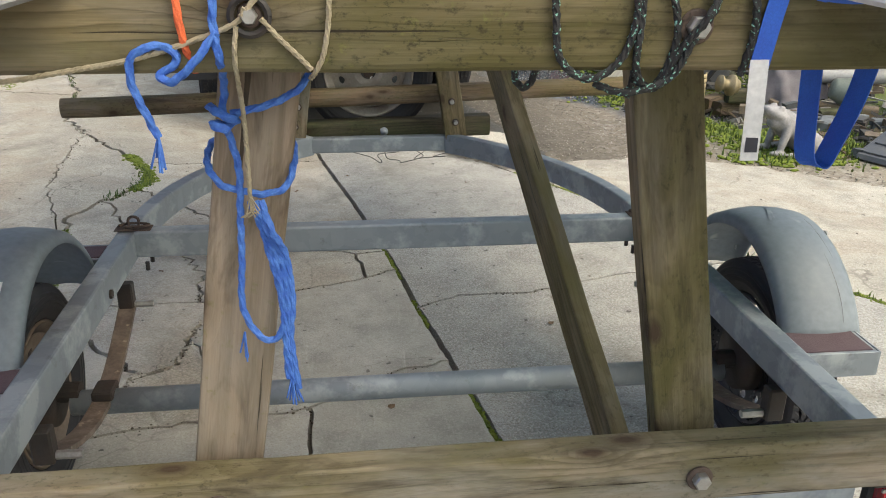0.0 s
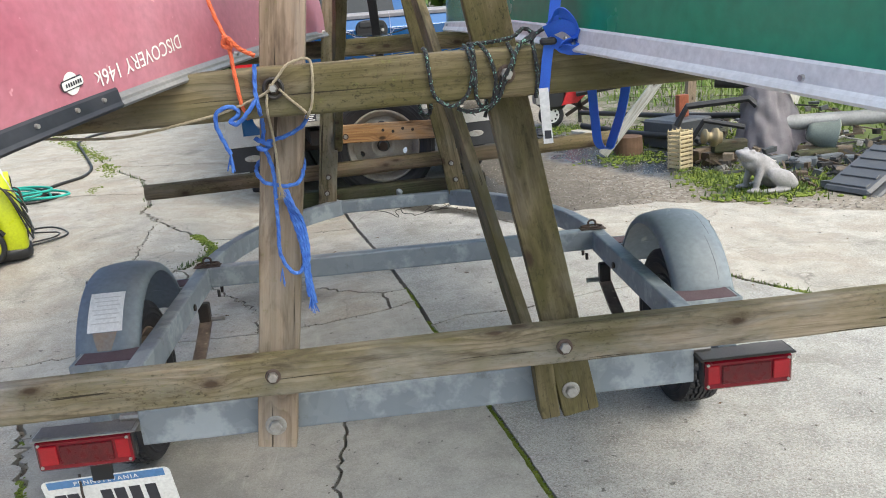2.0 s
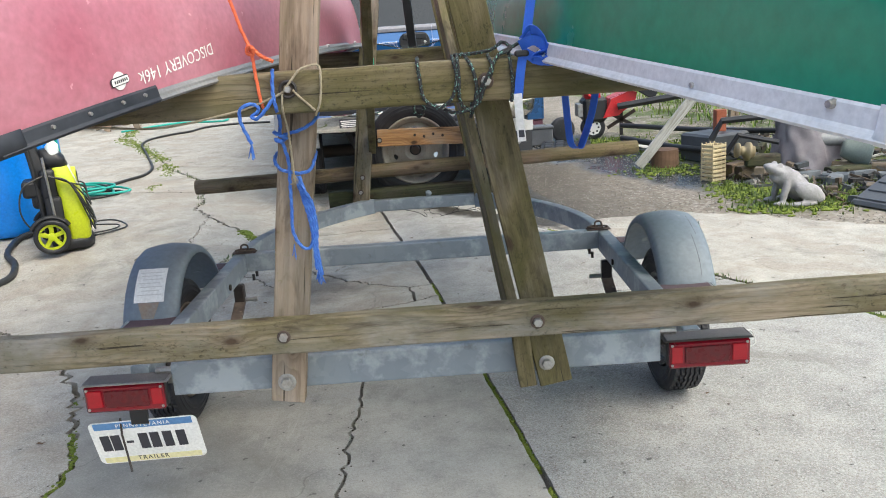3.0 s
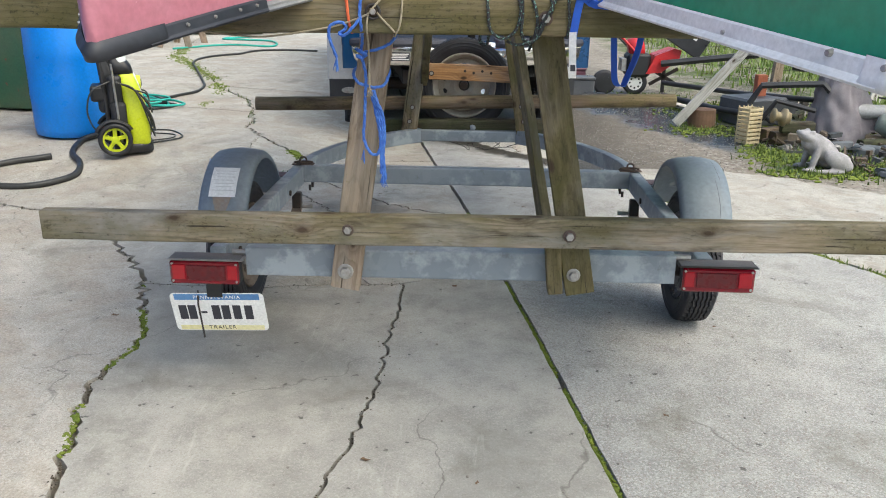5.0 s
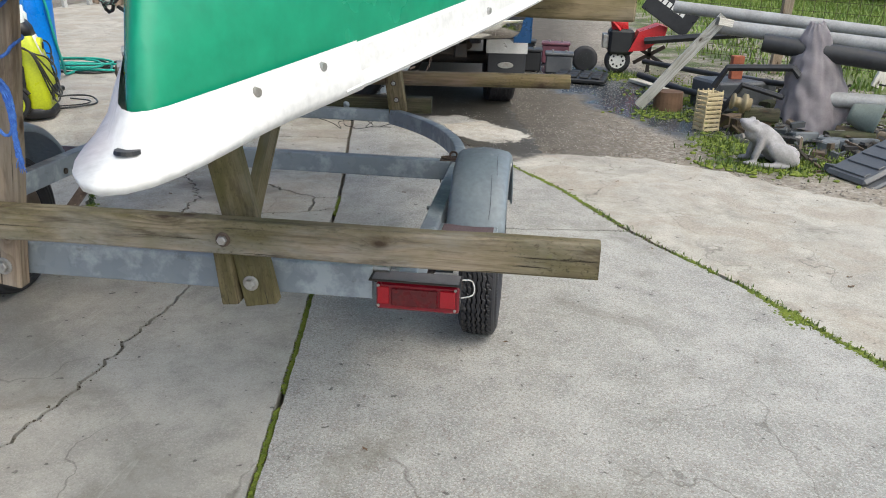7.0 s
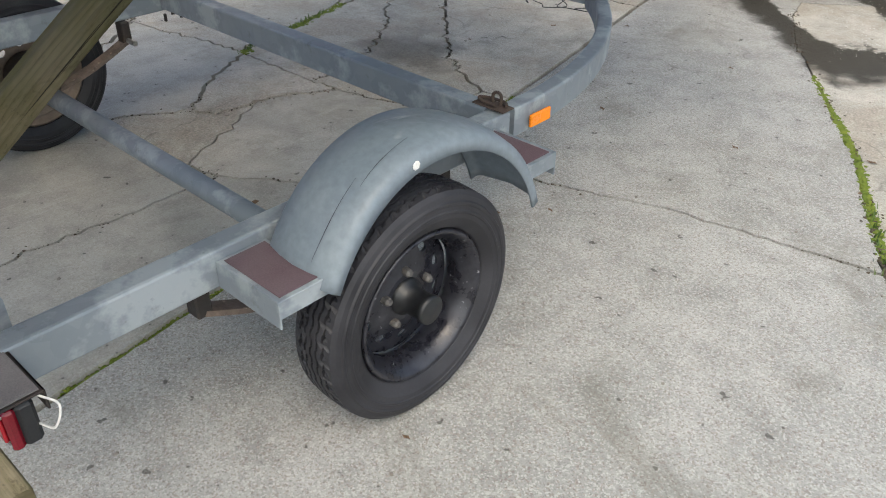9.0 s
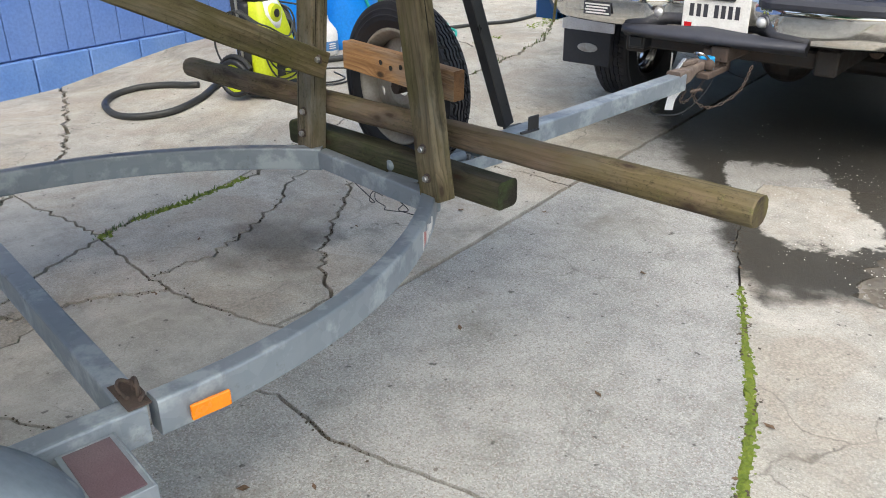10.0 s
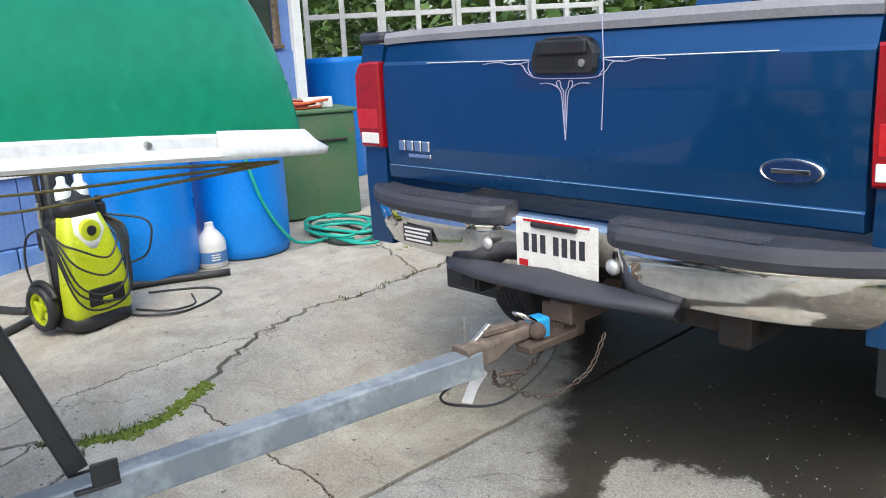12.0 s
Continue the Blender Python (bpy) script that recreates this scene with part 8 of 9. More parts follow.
# bleach jug
JX, JY = -2.96, 4.14
jug = thing("jug", "white plastic jug with a blue label", "jug", JX, JY, rise(JX, JY))
bm = bmesh.new()
z = rise(JX, JY)
lathe(bm, [(z, 0.076), (z + 0.01, 0.084), (z + 0.135, 0.086), (z + 0.165, 0.080), (z + 0.200, 0.056), (z + 0.232, 0.030), (z + 0.242, 0.028)], (JX, JY, 0), "z", 28)
part("jug_body", bm, LABEL_WHITE, jug, smooth=True)
bm = bmesh.new()
lathe(bm, [(z + 0.24, 0.024), (z + 0.243, 0.026), (z + 0.266, 0.025), (z + 0.269, 0.015)], (JX, JY, 0), "z", 20)
part("cap", bm, LABEL_WHITE, jug)
part("label_band", tube([(JX, JY, z + 0.035), (JX, JY, z + 0.10)], 0.0868, 28), PLATE_BLUE, jug, "blue label")
for k in range(3):
    part("label_bar", solid((JX + 0.071, JY - 0.03, z + 0.05 + 0.015 * k), (JX + 0.0884, JY + 0.02, z + 0.057 + 0.015 * k), 0), LABEL_WHITE, jug)

# green bin with clutter on its lid
M_BIN = Matrix.Translation((-4.196, 5.18, rise(-3.8, 5.4))) @ Matrix.Rotation(radians(80), 4, "Z")
bin_ob = thing("steel_bin", "faded green steel bin with ropes on its lid", "bin", -3.8, 5.2, rise(-3.8, 5.4))
part("bin_body", solid((-0.42, -0.45, 0.0), (0.42, 0.05, 0.76), 0.012, M_BIN), BIN_GREEN, bin_ob)
part("bin_lid", solid((-0.44, -0.47, 0.76), (0.44, 0.07, 0.79), 0.008, M_BIN), BIN_GREEN, bin_ob)
part("bin_handle", solid((0.10, -0.475, 0.56), (0.35, -0.45, 0.575), 0.004, M_BIN), DARK_STEEL, bin_ob)
heap_ob = thing("rope_pile", "tangled red and pale ropes on the bin", "rope", -3.85, 5.2, 0.97)
for k in range(9):
    rnd = random.Random(500 + k)
    cx, cy = rnd.uniform(-0.2, 0.15), rnd.uniform(-0.36, -0.28)
    pts = [M_BIN @ Vector((cx + 0.2 * rnd.uniform(0.6, 1) * math.cos(a), cy + 0.08 * math.sin(a + k), 0.80 + 0.012 * k * 0.5 + 0.02 * rnd.random())) for a in [2 * math.pi * j / 8 for j in range(9)]]
    part("rope_coil", tube(smooth_line(pts, 4), 0.010, 6), (ROPE_ORANGE, RED_LENS, ROPE_TAN)[k % 3], heap_ob)
tagged(part("paper_box", solid((0.08, -0.32, 0.792), (0.30, -0.20, 0.87), 0.006, M_BIN), LABEL_WHITE), "small white box on the bin", "box")
tub = thing("blue_tub", "blue plastic tub behind the bin", "tub", -5.4, 6.2, rise(-5.4, 6.2))
bm = bmesh.new()
z = rise(-5.4, 6.2)
lathe(bm, [(z, 0.24), (z + 0.02, 0.26), (z + 1.04, 0.28), (z + 1.06, 0.295), (z + 1.12, 0.295), (z + 1.12, 0.27), (z + 1.09, 0.265)], (-5.4, 6.2, 0), "z", 36)
part("tub_body", bm, BLUE_DRUM, tub, smooth=True)

# stacked old window frames behind the house corner
FRAME_GREY = surface("grey_window_frame", (0.45, 0.46, 0.46), (0.30, 0.30, 0.29), 0.6)
for k in range(4):
    ob = thing("old_window_frame", "grey old sash window leaning behind the house", "window frame", -7.33 + 0.43 * k, 6.85 + 0.78 * k, rise(-7, 8), group="leaning old sashes")
    m = Matrix.Translation((-7.36 + 0.44 * k, 6.80 + 0.79 * k, rise(-7, 8) - 0.01)) @ Matrix.Rotation(radians(61 + 3 * k), 4, "Z") @ Matrix.Rotation(radians(-4), 4, "X")
    for x in (0.0, 0.42, 0.86):
        part("stile", solid((x, -0.03, 0.0), (x + 0.06, 0.03, 2.4), 0.004, m), FRAME_GREY, ob)
    for zz in (0.0, 0.75, 1.5, 2.34):
        part("cross_rail", solid((0.06, -0.025, zz), (0.86, 0.025, zz + 0.06), 0.004, m), FRAME_GREY, ob)

# sawhorses, logs and an orange gourd far behind
for k, (x, y) in enumerate(((-5.0, 10.2), (-4.35, 9.95), (-5.5, 10.5))):
    ob = thing("sawhorse", "grey weathered wooden sawhorse legs", "sawhorse", x, y, rise(x, y), group="old sawhorses")
    z = rise(x, y)
    for dx0, dx1 in ((-0.22, -0.04), (0.22, 0.04)):
        for dy in (-0.3, 0.3):
            timber("leg", (x + dx0, y + dy * 1.2, z), (x + dx1, y + dy, z + 0.78), 0.09, 0.045, WOOD_GREY, ob, (0, -1, 0), seed=700 + k)
    timber("top_board", (x, y - 0.5, z + 0.80), (x, y + 0.5, z + 0.80), 0.10, 0.06, WOOD_GREY, ob, seed=710 + k)
for k in range(5):
    rnd = random.Random(720 + k)
    x, y = -4.2 + 0.2 * k, 11.5 + 0.22 * k
    tagged(timber("log", (x - 0.5, y, rise(x, y) + 0.07), (x + 0.6, y + 0.2, rise(x, y) + 0.08), 0.13, 0.13, WOOD_DARK, None, (0, 0, 1), 0.055, seed=730 + k), "dark old log lying on the gravel", "log", "scattered logs")
gourd = bmesh.new()
for k in range(8):
    a = 2 * math.pi * k / 8
    bmesh.ops.create_uvsphere(gourd, u_segments=10, v_segments=8, radius=0.14, matrix=Matrix.Translation((-4.3 + 0.09 * math.cos(a), 12.6 + 0.09 * math.sin(a), rise(-4.3, 12.6) + 0.16)) @ Matrix.Diagonal((0.9, 0.9, 1.15, 1)))
tagged(part("pumpkin", gourd, surface("orange_rind", (0.65, 0.22, 0.03), (0.5, 0.15, 0.03), 0.5), None, "", True), "orange pumpkin by the log pile", "pumpkin")
rock = bmesh.new()
bmesh.ops.create_icosphere(rock, subdivisions=3, radius=0.28, matrix=Matrix.Translation((-4.9, 10.2, rise(-4.9, 10.2) + 0.18)) @ Matrix.Diagonal((1, 0.8, 0.75, 1)))
for v in rock.verts:
    v.co += v.normal * 0.05 * noise.noise(v.co * 5)
tagged(part("boulder", rock, surface("grey_stone", (0.26, 0.24, 0.21), (0.18, 0.165, 0.15), 0.9, 0, 5, 60, 0.4), None, "", True), "grey boulder on the concrete edge", "boulder")


# ---- the junk and grass along the gravel ----
GREY_PIPE = surface("weathered_grey_pipe", (0.34, 0.34, 0.34), (0.20, 0.20, 0.19), 0.6, 0.1, 6, 60, 0.1)
BLACK_PIPE = surface("black_pipe", (0.022, 0.022, 0.025), (0.05, 0.05, 0.05), 0.5, 0.0, 8, 60, 0.1)
CLOTH = surface("grey_mauve_cloth", (0.39, 0.36, 0.385), (0.29, 0.265, 0.285), 0.9, 0.0, 9, 250, 0.3, 0.002, 0.8)
CRATE = surface("tan_crate_plastic", (0.52, 0.43, 0.26), (0.40, 0.33, 0.20), 0.6, 0.0, 14, 80, 0.1)
STATUE = surface("weathered_pale_cement", (0.33, 0.32, 0.325), (0.19, 0.18, 0.18), 0.85, 0.0, 9, 90, 0.35, 0.003, 0.9)
DARK_TRAY = surface("dark_grey_plastic", (0.075, 0.08, 0.09), (0.12, 0.125, 0.13), 0.5, 0.0, 8, 60, 0.1)
RED_PAINT = surface("red_machine_paint", (0.55, 0.025, 0.03), (0.42, 0.03, 0.035), 0.35, 0.0, 6, 60, 0.05)
STUMP = surface("rotten_brown_wood", (0.15, 0.085, 0.05), (0.08, 0.05, 0.032), 0.9, 0.0, 10, 80, 0.5)
WEED = surface("weed_blades", (0.050, 0.095, 0.014), (0.12, 0.155, 0.028), 0.6, 0.0, 3.0, 40, 0.0, 0.001, 0.9)
GRASS = surface("grass_blades", (0.10, 0.175, 0.022), (0.19, 0.235, 0.045), 0.6, 0.0, 3.0, 40, 0.0, 0.001, 0.9)
LEAF = surface("hedge_leaves", (0.045, 0.10, 0.018), (0.10, 0.155, 0.03), 0.6, 0.0, 0.8, 30, 0.0, 0.001, 0.9)
BRICK = surface("orange_brick", (0.42, 0.13, 0.07), (0.30, 0.09, 0.05), 0.85, 0.0, 12, 80, 0.4)

# seated frog statue, one mesh
bm = bmesh.new()
FX, FY = 2.50, 3.64
FZ = rise(FX, FY)


def blob(x, y, z, sx, sy, sz, rot=0.0):
    bmesh.ops.create_icosphere(bm, subdivisions=3, radius=1, matrix=Matrix.Translation((FX + 0.82 * x, FY + y, FZ + z * 1.05)) @ Matrix.Rotation(radians(rot), 4, "Y") @ Matrix.Diagonal((sx, sy, sz, 1)))


blob(0.07, 0.0, 0.145, 0.175, 0.100, 0.082, 40)
blob(0.19, 0.0, 0.070, 0.115, 0.115, 0.066)
blob(-0.060, 0.0, 0.232, 0.090, 0.080, 0.046, 24)
blob(-0.115, 0.0, 0.252, 0.050, 0.062, 0.026, 24)
blob(-0.055, 0.0, 0.185, 0.055, 0.062, 0.045, 30)
for s in (-1, 1):
    blob(-0.058, s * 0.050, 0.272, 0.022, 0.017, 0.017)
    blob(-0.020, s * 0.080, 0.105, 0.026, 0.026, 0.105, 14)
    blob(-0.060, s * 0.090, 0.018, 0.055, 0.030, 0.018)
    blob(0.175, s * 0.110, 0.085, 0.115, 0.042, 0.062, 28)
    blob(0.10, s * 0.130, 0.018, 0.11, 0.034, 0.018)
for v in bm.verts:
    v.co += v.normal * 0.004 * noise.noise(v.co * 30)
frog = part("frog_statue", bm, STATUE, None, "", True)
shrink = frog.modifiers.new("one_skin", "REMESH")
shrink.mode, shrink.voxel_size, shrink.use_smooth_shade = "VOXEL", 0.009, True
merged = bpy.data.meshes.new_from_object(frog.evaluated_get(bpy.context.evaluated_depsgraph_get()))
frog.modifiers.clear()
frog.data = merged
tagged(frog, "pale weathered frog statue sitting in the moss", "statue")

# lattice crate
CX, CY = 2.345, 4.66
cz = rise(CX, CY)
crate = thing("lattice_crate", "tan slatted plastic crate standing on end", "crate", CX, CY, cz)
M_CR = Matrix.Translation((CX, CY, cz)) @ Matrix.Rotation(radians(28), 4, "Z") @ Matrix.Diagonal((0.68, 0.66, 0.95, 1.0))
for k in range(9):
    for axis in (0, 1):
        for s in (-1, 1):
            lo, hi = ((-0.11, s * 0.095 - 0.008, 0.01 + 0.036 * k), (0.11, s * 0.095 + 0.008, 0.032 + 0.036 * k)) if axis == 0 else ((s * 0.105 - 0.008, -0.09, 0.01 + 0.036 * k), (s * 0.105 + 0.008, 0.09, 0.032 + 0.036 * k))
            part("slat", solid(lo, hi, 0.002, M_CR), CRATE, crate)
for x in (-0.104, -0.035, 0.035, 0.104):
    for y in (-0.09, 0.09):
        part("upright", solid((x - 0.008, y - 0.007, 0), (x + 0.008, y + 0.007, 0.335), 0.002, M_CR), CRATE, crate)

# pipes across the junk and the cloth that hangs over them
for p0, p1, r, mt, lb in (
    ((2.15, 5.75, 0.86), (5.6, 4.55, 0.66), 0.052, GREY_PIPE, "long grey pipe laid over the junk"),
    ((2.45, 5.35, 0.74), (6.0, 3.75, 0.60), 0.060, GREY_PIPE, "long grey pipe laid over the junk"),
    ((2.75, 4.95, 0.66), (4.7, 4.25, 0.52), 0.070, BLACK_PIPE, "thick black pipe above the grass"),
    ((3.1, 4.75, 0.28), (5.8, 4.10, 0.36), 0.060, GREY_PIPE, "long grey pipe laid over the junk"),
    ((1.98, 6.4, 0.17), (2.65, 5.05, 0.16), 0.030, BLACK_PIPE, "thin black pipe on the ground"),
    ((2.05, 6.75, 0.26), (3.3, 5.1, 0.30), 0.026, BLACK_PIPE, "thin black pipe on the ground")):
    bm = tube([p0, ((p0[0] + p1[0]) / 2, (p0[1] + p1[1]) / 2, (p0[2] + p1[2]) / 2 - 0.02), p1], r, 16, False)
    inner = tube([p1, ((p0[0] + p1[0]) / 2, (p0[1] + p1[1]) / 2, (p0[2] + p1[2]) / 2 - 0.02), p0], r * 0.86, 16, False)
    tmp = bpy.data.meshes.new("inner")
    inner.to_mesh(tmp)
    inner.free()
    bm.from_mesh(tmp)
    tagged(part("pipe", bm, mt, None, "", True), lb, "pipe", "pipes on the heap")

cl = bmesh.new()
rows = []
for j in range(29):
    t = j / 28
    row = []
    for i in range(49):
        u = i / 48
        ang = radians(165 + 205 * u)
        fold = 0.34 * noise.noise((u * 5.2, t * 1.3, 3.0)) + 0.16 * noise.noise((u * 13 + t, t * 3.5, 8.0))
        spread = 0.045 + 0.215 * t ** 0.75 * (1 + fold) + 0.02 * noise.noise((u * 9, t * 9, 1.0))
        x, y = 3.10 + 0.06 * t + spread * 0.92 * 1.15 * math.cos(ang), 4.86 - 0.05 * t + spread * math.sin(ang)
        z = 0.84 - 0.78 * t + 0.04 * noise.noise((u * 6, t * 2, 5.0)) + 0.05 * math.sin(u * 9) * t
        row.append((x, y, max(rise(x, y) + 0.012, z)))
    rows.append(row)
skin(cl, rows, closed=False)
bmesh.ops.solidify(cl, geom=cl.faces[:], thickness=0.006)
tagged(part("cloth", cl, CLOTH, None, "", True), "crumpled grey-mauve cloth hung over pipes", "cloth")

# white plank propped on the heap
plank = thing("painted_plank", "flaking white plank propped on a stump", "plank", 1.92, 5.3, 0.03)
timber("plank_board", (1.885, 5.30, 0.055), (2.46, 5.12, 0.83), 0.085, 0.045, WOOD_WHITE, plank, (0.5, 0.6, 0.6), seed=801)
timber("plank_cleat", (2.40, 5.10, 0.80), (2.52, 5.14, 0.78), 0.08, 0.06, WOOD_WHITE, plank, (0, 0, 1), seed=802)
stump = bmesh.new()
lathe(stump, [(0.0, 0.13), (0.06, 0.125), (0.16, 0.12), (0.165, 0.02)], (2.14, 5.38, rise(2.14, 5.38)), "z", 22)
tagged(part("stump", stump, STUMP), "brown rotten stump under the plank", "stump")
for k, (x, y, a, l) in enumerate(((2.55, 4.65, 20, 0.30), (2.60, 4.62, -5, 0.26), (2.5, 4.78, 40, 0.24), (3.15, 4.35, 10, 0.35), (3.3, 4.6, -30, 0.4), (2.95, 5.4, 60, 0.5))):
    d = Vector((math.cos(radians(a)), math.sin(radians(a)), 0)) * l
    z = rise(x, y) + 0.055 + (0.10 if k == 1 else 0)
    tagged(timber("wood_offcut", (x, y, z), (x + d.x, y + d.y, z), 0.10, 0.10, WOOD_DARK if k % 2 else WOOD_ROUND, None, (0, 0, 1), 0.02, seed=810 + k), "rotting brown wood offcut on the heap", "wood", "offcuts on the heap")
for k, (x, y, a) in enumerate(((3.02, 4.42, 15), (3.18, 4.28, -30), (3.12, 4.18, 55), (3.40, 4.30, 5), (3.55, 4.15, -20))):
    m = Matrix.Translation((x, y, rise(x, y))) @ Matrix.Rotation(radians(a), 4, "Z") @ Matrix.Rotation(radians(8 * (k % 3 - 1)), 4, "X")
    bm = solid((-0.10, -0.05, 0.0), (0.10, 0.05, 0.075), 0.01, m)
    tagged(part("slate_block", bm, surface("slate_grey_block", (0.13, 0.145, 0.16), (0.08, 0.09, 0.10), 0.8, 0, 10, 80, 0.3)), "slate grey block lying in the grass", "block", "grey blocks in the grass")
tagged(part("brick", solid((-0.05, -0.035, 0), (0.05, 0.035, 0.20), 0.005, Matrix.Translation((2.72, 5.62, rise(2.7, 5.6) + 0.25)) @ Matrix.Rotation(radians(10), 4, "Z")), BRICK), "orange brick standing on the heap", "brick")
tagged(part("heap_box", solid((-0.3, -0.2, 0), (0.3, 0.2, 0.26), 0.02, Matrix.Translation((2.72, 5.62, rise(2.7, 5.6) - 0.01)) @ Matrix.Rotation(radians(25), 4, "Z")), DARK_TRAY), "dark plastic tub under the bricks", "tub")
bar_frame = thing("black_bracket", "bent black steel bracket on the heap", "bracket", 2.6, 4.9, 0.3)
part("bracket_arm", tube([(2.42, 4.95, 0.30), (2.50, 4.92, 0.46), (2.95, 4.75, 0.50), (3.0, 4.7, 0.44)], 0.030, 6), BLACK_PIPE, bar_frame)
part("bracket_arm", tube([(2.50, 4.95, 0.10), (2.62, 4.85, 0.34), (2.9, 4.7, 0.28)], 0.024, 6), BLACK_PIPE, bar_frame)
bucket = bmesh.new()
lathe(bucket, [(0.0, 0.06), (0.02, 0.075), (0.20, 0.13), (0.21, 0.145), (0.205, 0.125), (0.04, 0.06)], (0, 0, 0), "z", 26)
bmesh.ops.transform(bucket, matrix=Matrix.Translation((3.35, 4.55, 0.22)) @ Matrix.Rotation(radians(105), 4, "Y") @ Matrix.Rotation(radians(20), 4, "X"), verts=bucket.verts)
tagged(part("bucket", bucket, surface("grey_green_plastic", (0.20, 0.23, 0.20), (0.14, 0.16, 0.14), 0.5), None, "", True), "grey-green bucket lying on its side", "bucket")
valve = bmesh.new()
lathe(valve, [(0.0, 0.05), (0.03, 0.05), (0.035, 0.075), (0.06, 0.075), (0.065, 0.04), (0.12, 0.038), (0.125, 0.06), (0.14, 0.06)], (0, 0, 0), "z", 20)
bmesh.ops.transform(valve, matrix=Matrix.Translation((2.62, 4.52, 0.24)) @ Matrix.Rotation(radians(-80), 4, "Y"), verts=valve.verts)
tagged(part("pipe_valve", valve, surface("dull_brass", (0.28, 0.23, 0.14), (0.18, 0.15, 0.10), 0.6, 0.5), None, "", True), "dull brass pipe fitting on the wood", "valve")

# a litter of sticks, scraps and broken pieces over the heap
def litter_material():
    m, n, l, b = shader("mixed_scrap")
    r = n.new("ShaderNodeNewGeometry").outputs["Random Per Island"]
    ramp = n.new("ShaderNodeValToRGB")
    l.new(r, ramp.inputs[0])
    ramp.color_ramp.interpolation = "CONSTANT"
    for i, (at, c) in enumerate(((0.0, (0.03, 0.03, 0.033)), (0.28, (0.10, 0.07, 0.045)), (0.45, (0.18, 0.14, 0.10)), (0.6, (0.07, 0.08, 0.09)), (0.74, (0.30, 0.28, 0.26)), (0.86, (0.045, 0.04, 0.035)), (0.95, (0.50, 0.48, 0.46)))):
        e = ramp.color_ramp.elements[i] if i < 2 else ramp.color_ramp.elements.new(at)
        e.position, e.color = at, (*c, 1)
    pos = place_of(n, l)
    l.new(mix_rgb(n, l, span(n, l, grain(n, l, pos, 40, 4), 0.35, 0.65, 0.0, 0.5), ramp.outputs[0], (0.06, 0.05, 0.04)), b.inputs["Base Color"])
    b.inputs["Roughness"].default_value = 0.75
    bumped(n, l, b, grain(n, l, pos, 90, 3), 0.4, 0.003)
    return m


def scraps(name, label, n, x0, x1, y0, y1, top, seed):
    r = random.Random(seed)
    vs, fs = [], []
    while n:
        x, y = r.uniform(x0, x1), r.uniform(y0, y1)
        if inside(outline, x, y - 0.12) or x + 0.35 * y < 4.05 + 0.2 * noise.noise((x, y, 0)):
            continue
        n -= 1
        long = r.random() < 0.45
        sx, sy, sz = (r.uniform(0.05, 0.26), r.uniform(0.004, 0.014), r.uniform(0.004, 0.012)) if long else (r.uniform(0.015, 0.06), r.uniform(0.015, 0.05), r.uniform(0.008, 0.03))
        z = rise(x, y) + sz + abs(r.gauss(0, 0.4)) * top
        m = Matrix.Translation((x, y, z)) @ Matrix.Rotation(r.uniform(0, 6.3), 4, "Z") @ Matrix.Rotation(r.gauss(0, 0.22), 4, "Y")
        k = len(vs)
        for a in (-1, 1):
            for b_, c in ((-1, -1), (1, -1), (1, 1), (-1, 1)):
                j = r.uniform(0.72, 1.0)
                vs.append(tuple(m @ Vector((a * sx * j, b_ * sy * j, c * sz * j))))
        fs += [(k, k + 1, k + 2, k + 3), (k + 4, k + 7, k + 6, k + 5)] + [(k + i, k + 4 + i, k + 4 + (i + 1) % 4, k + (i + 1) % 4) for i in range(4)]
    me = bpy.data.meshes.new(name)
    me.from_pydata(vs, [], fs)
    me.materials.append(SCRAP)
    bmx = bmesh.new()
    bmx.from_mesh(me)
    bmesh.ops.recalc_face_normals(bmx, faces=bmx.faces)
    bmx.to_mesh(me)
    bmx.free()
    return tagged(new(name, me), label, "debris", kind="stuff")


SCRAP = litter_material()
scraps("debris", "sticks, scraps and broken pieces strewn over the heap", 330, 2.5, 5.6, 4.0, 6.4, 0.16, 71)
scraps("debris", "twigs and scraps along the gravel edge", 150, 2.3, 4.2, 3.5, 4.4, 0.03, 72)

# grey tray propped at the edge
tray = bmesh.new()
m = Matrix.Translation((3.20, 3.42, 0.06)) @ Matrix.Rotation(radians(25), 4, "Z") @ Matrix.Rotation(radians(-22), 4, "Y")
box(tray, (-0.30, -0.20, 0.0), (0.36, 0.22, 0.03), 0.012, m)
box(tray, (-0.26, -0.16, 0.03), (0.32, 0.18, 0.075), 0.02, m)
for k in range(5):
    box(tray, (-0.22 + 0.11 * k, -0.12, 0.075), (-0.17 + 0.11 * k, 0.14, 0.085), 0.004, m)
tagged(part("plastic_tray", tray, DARK_TRAY), "dark grey ribbed plastic lid leaning on stones", "lid")

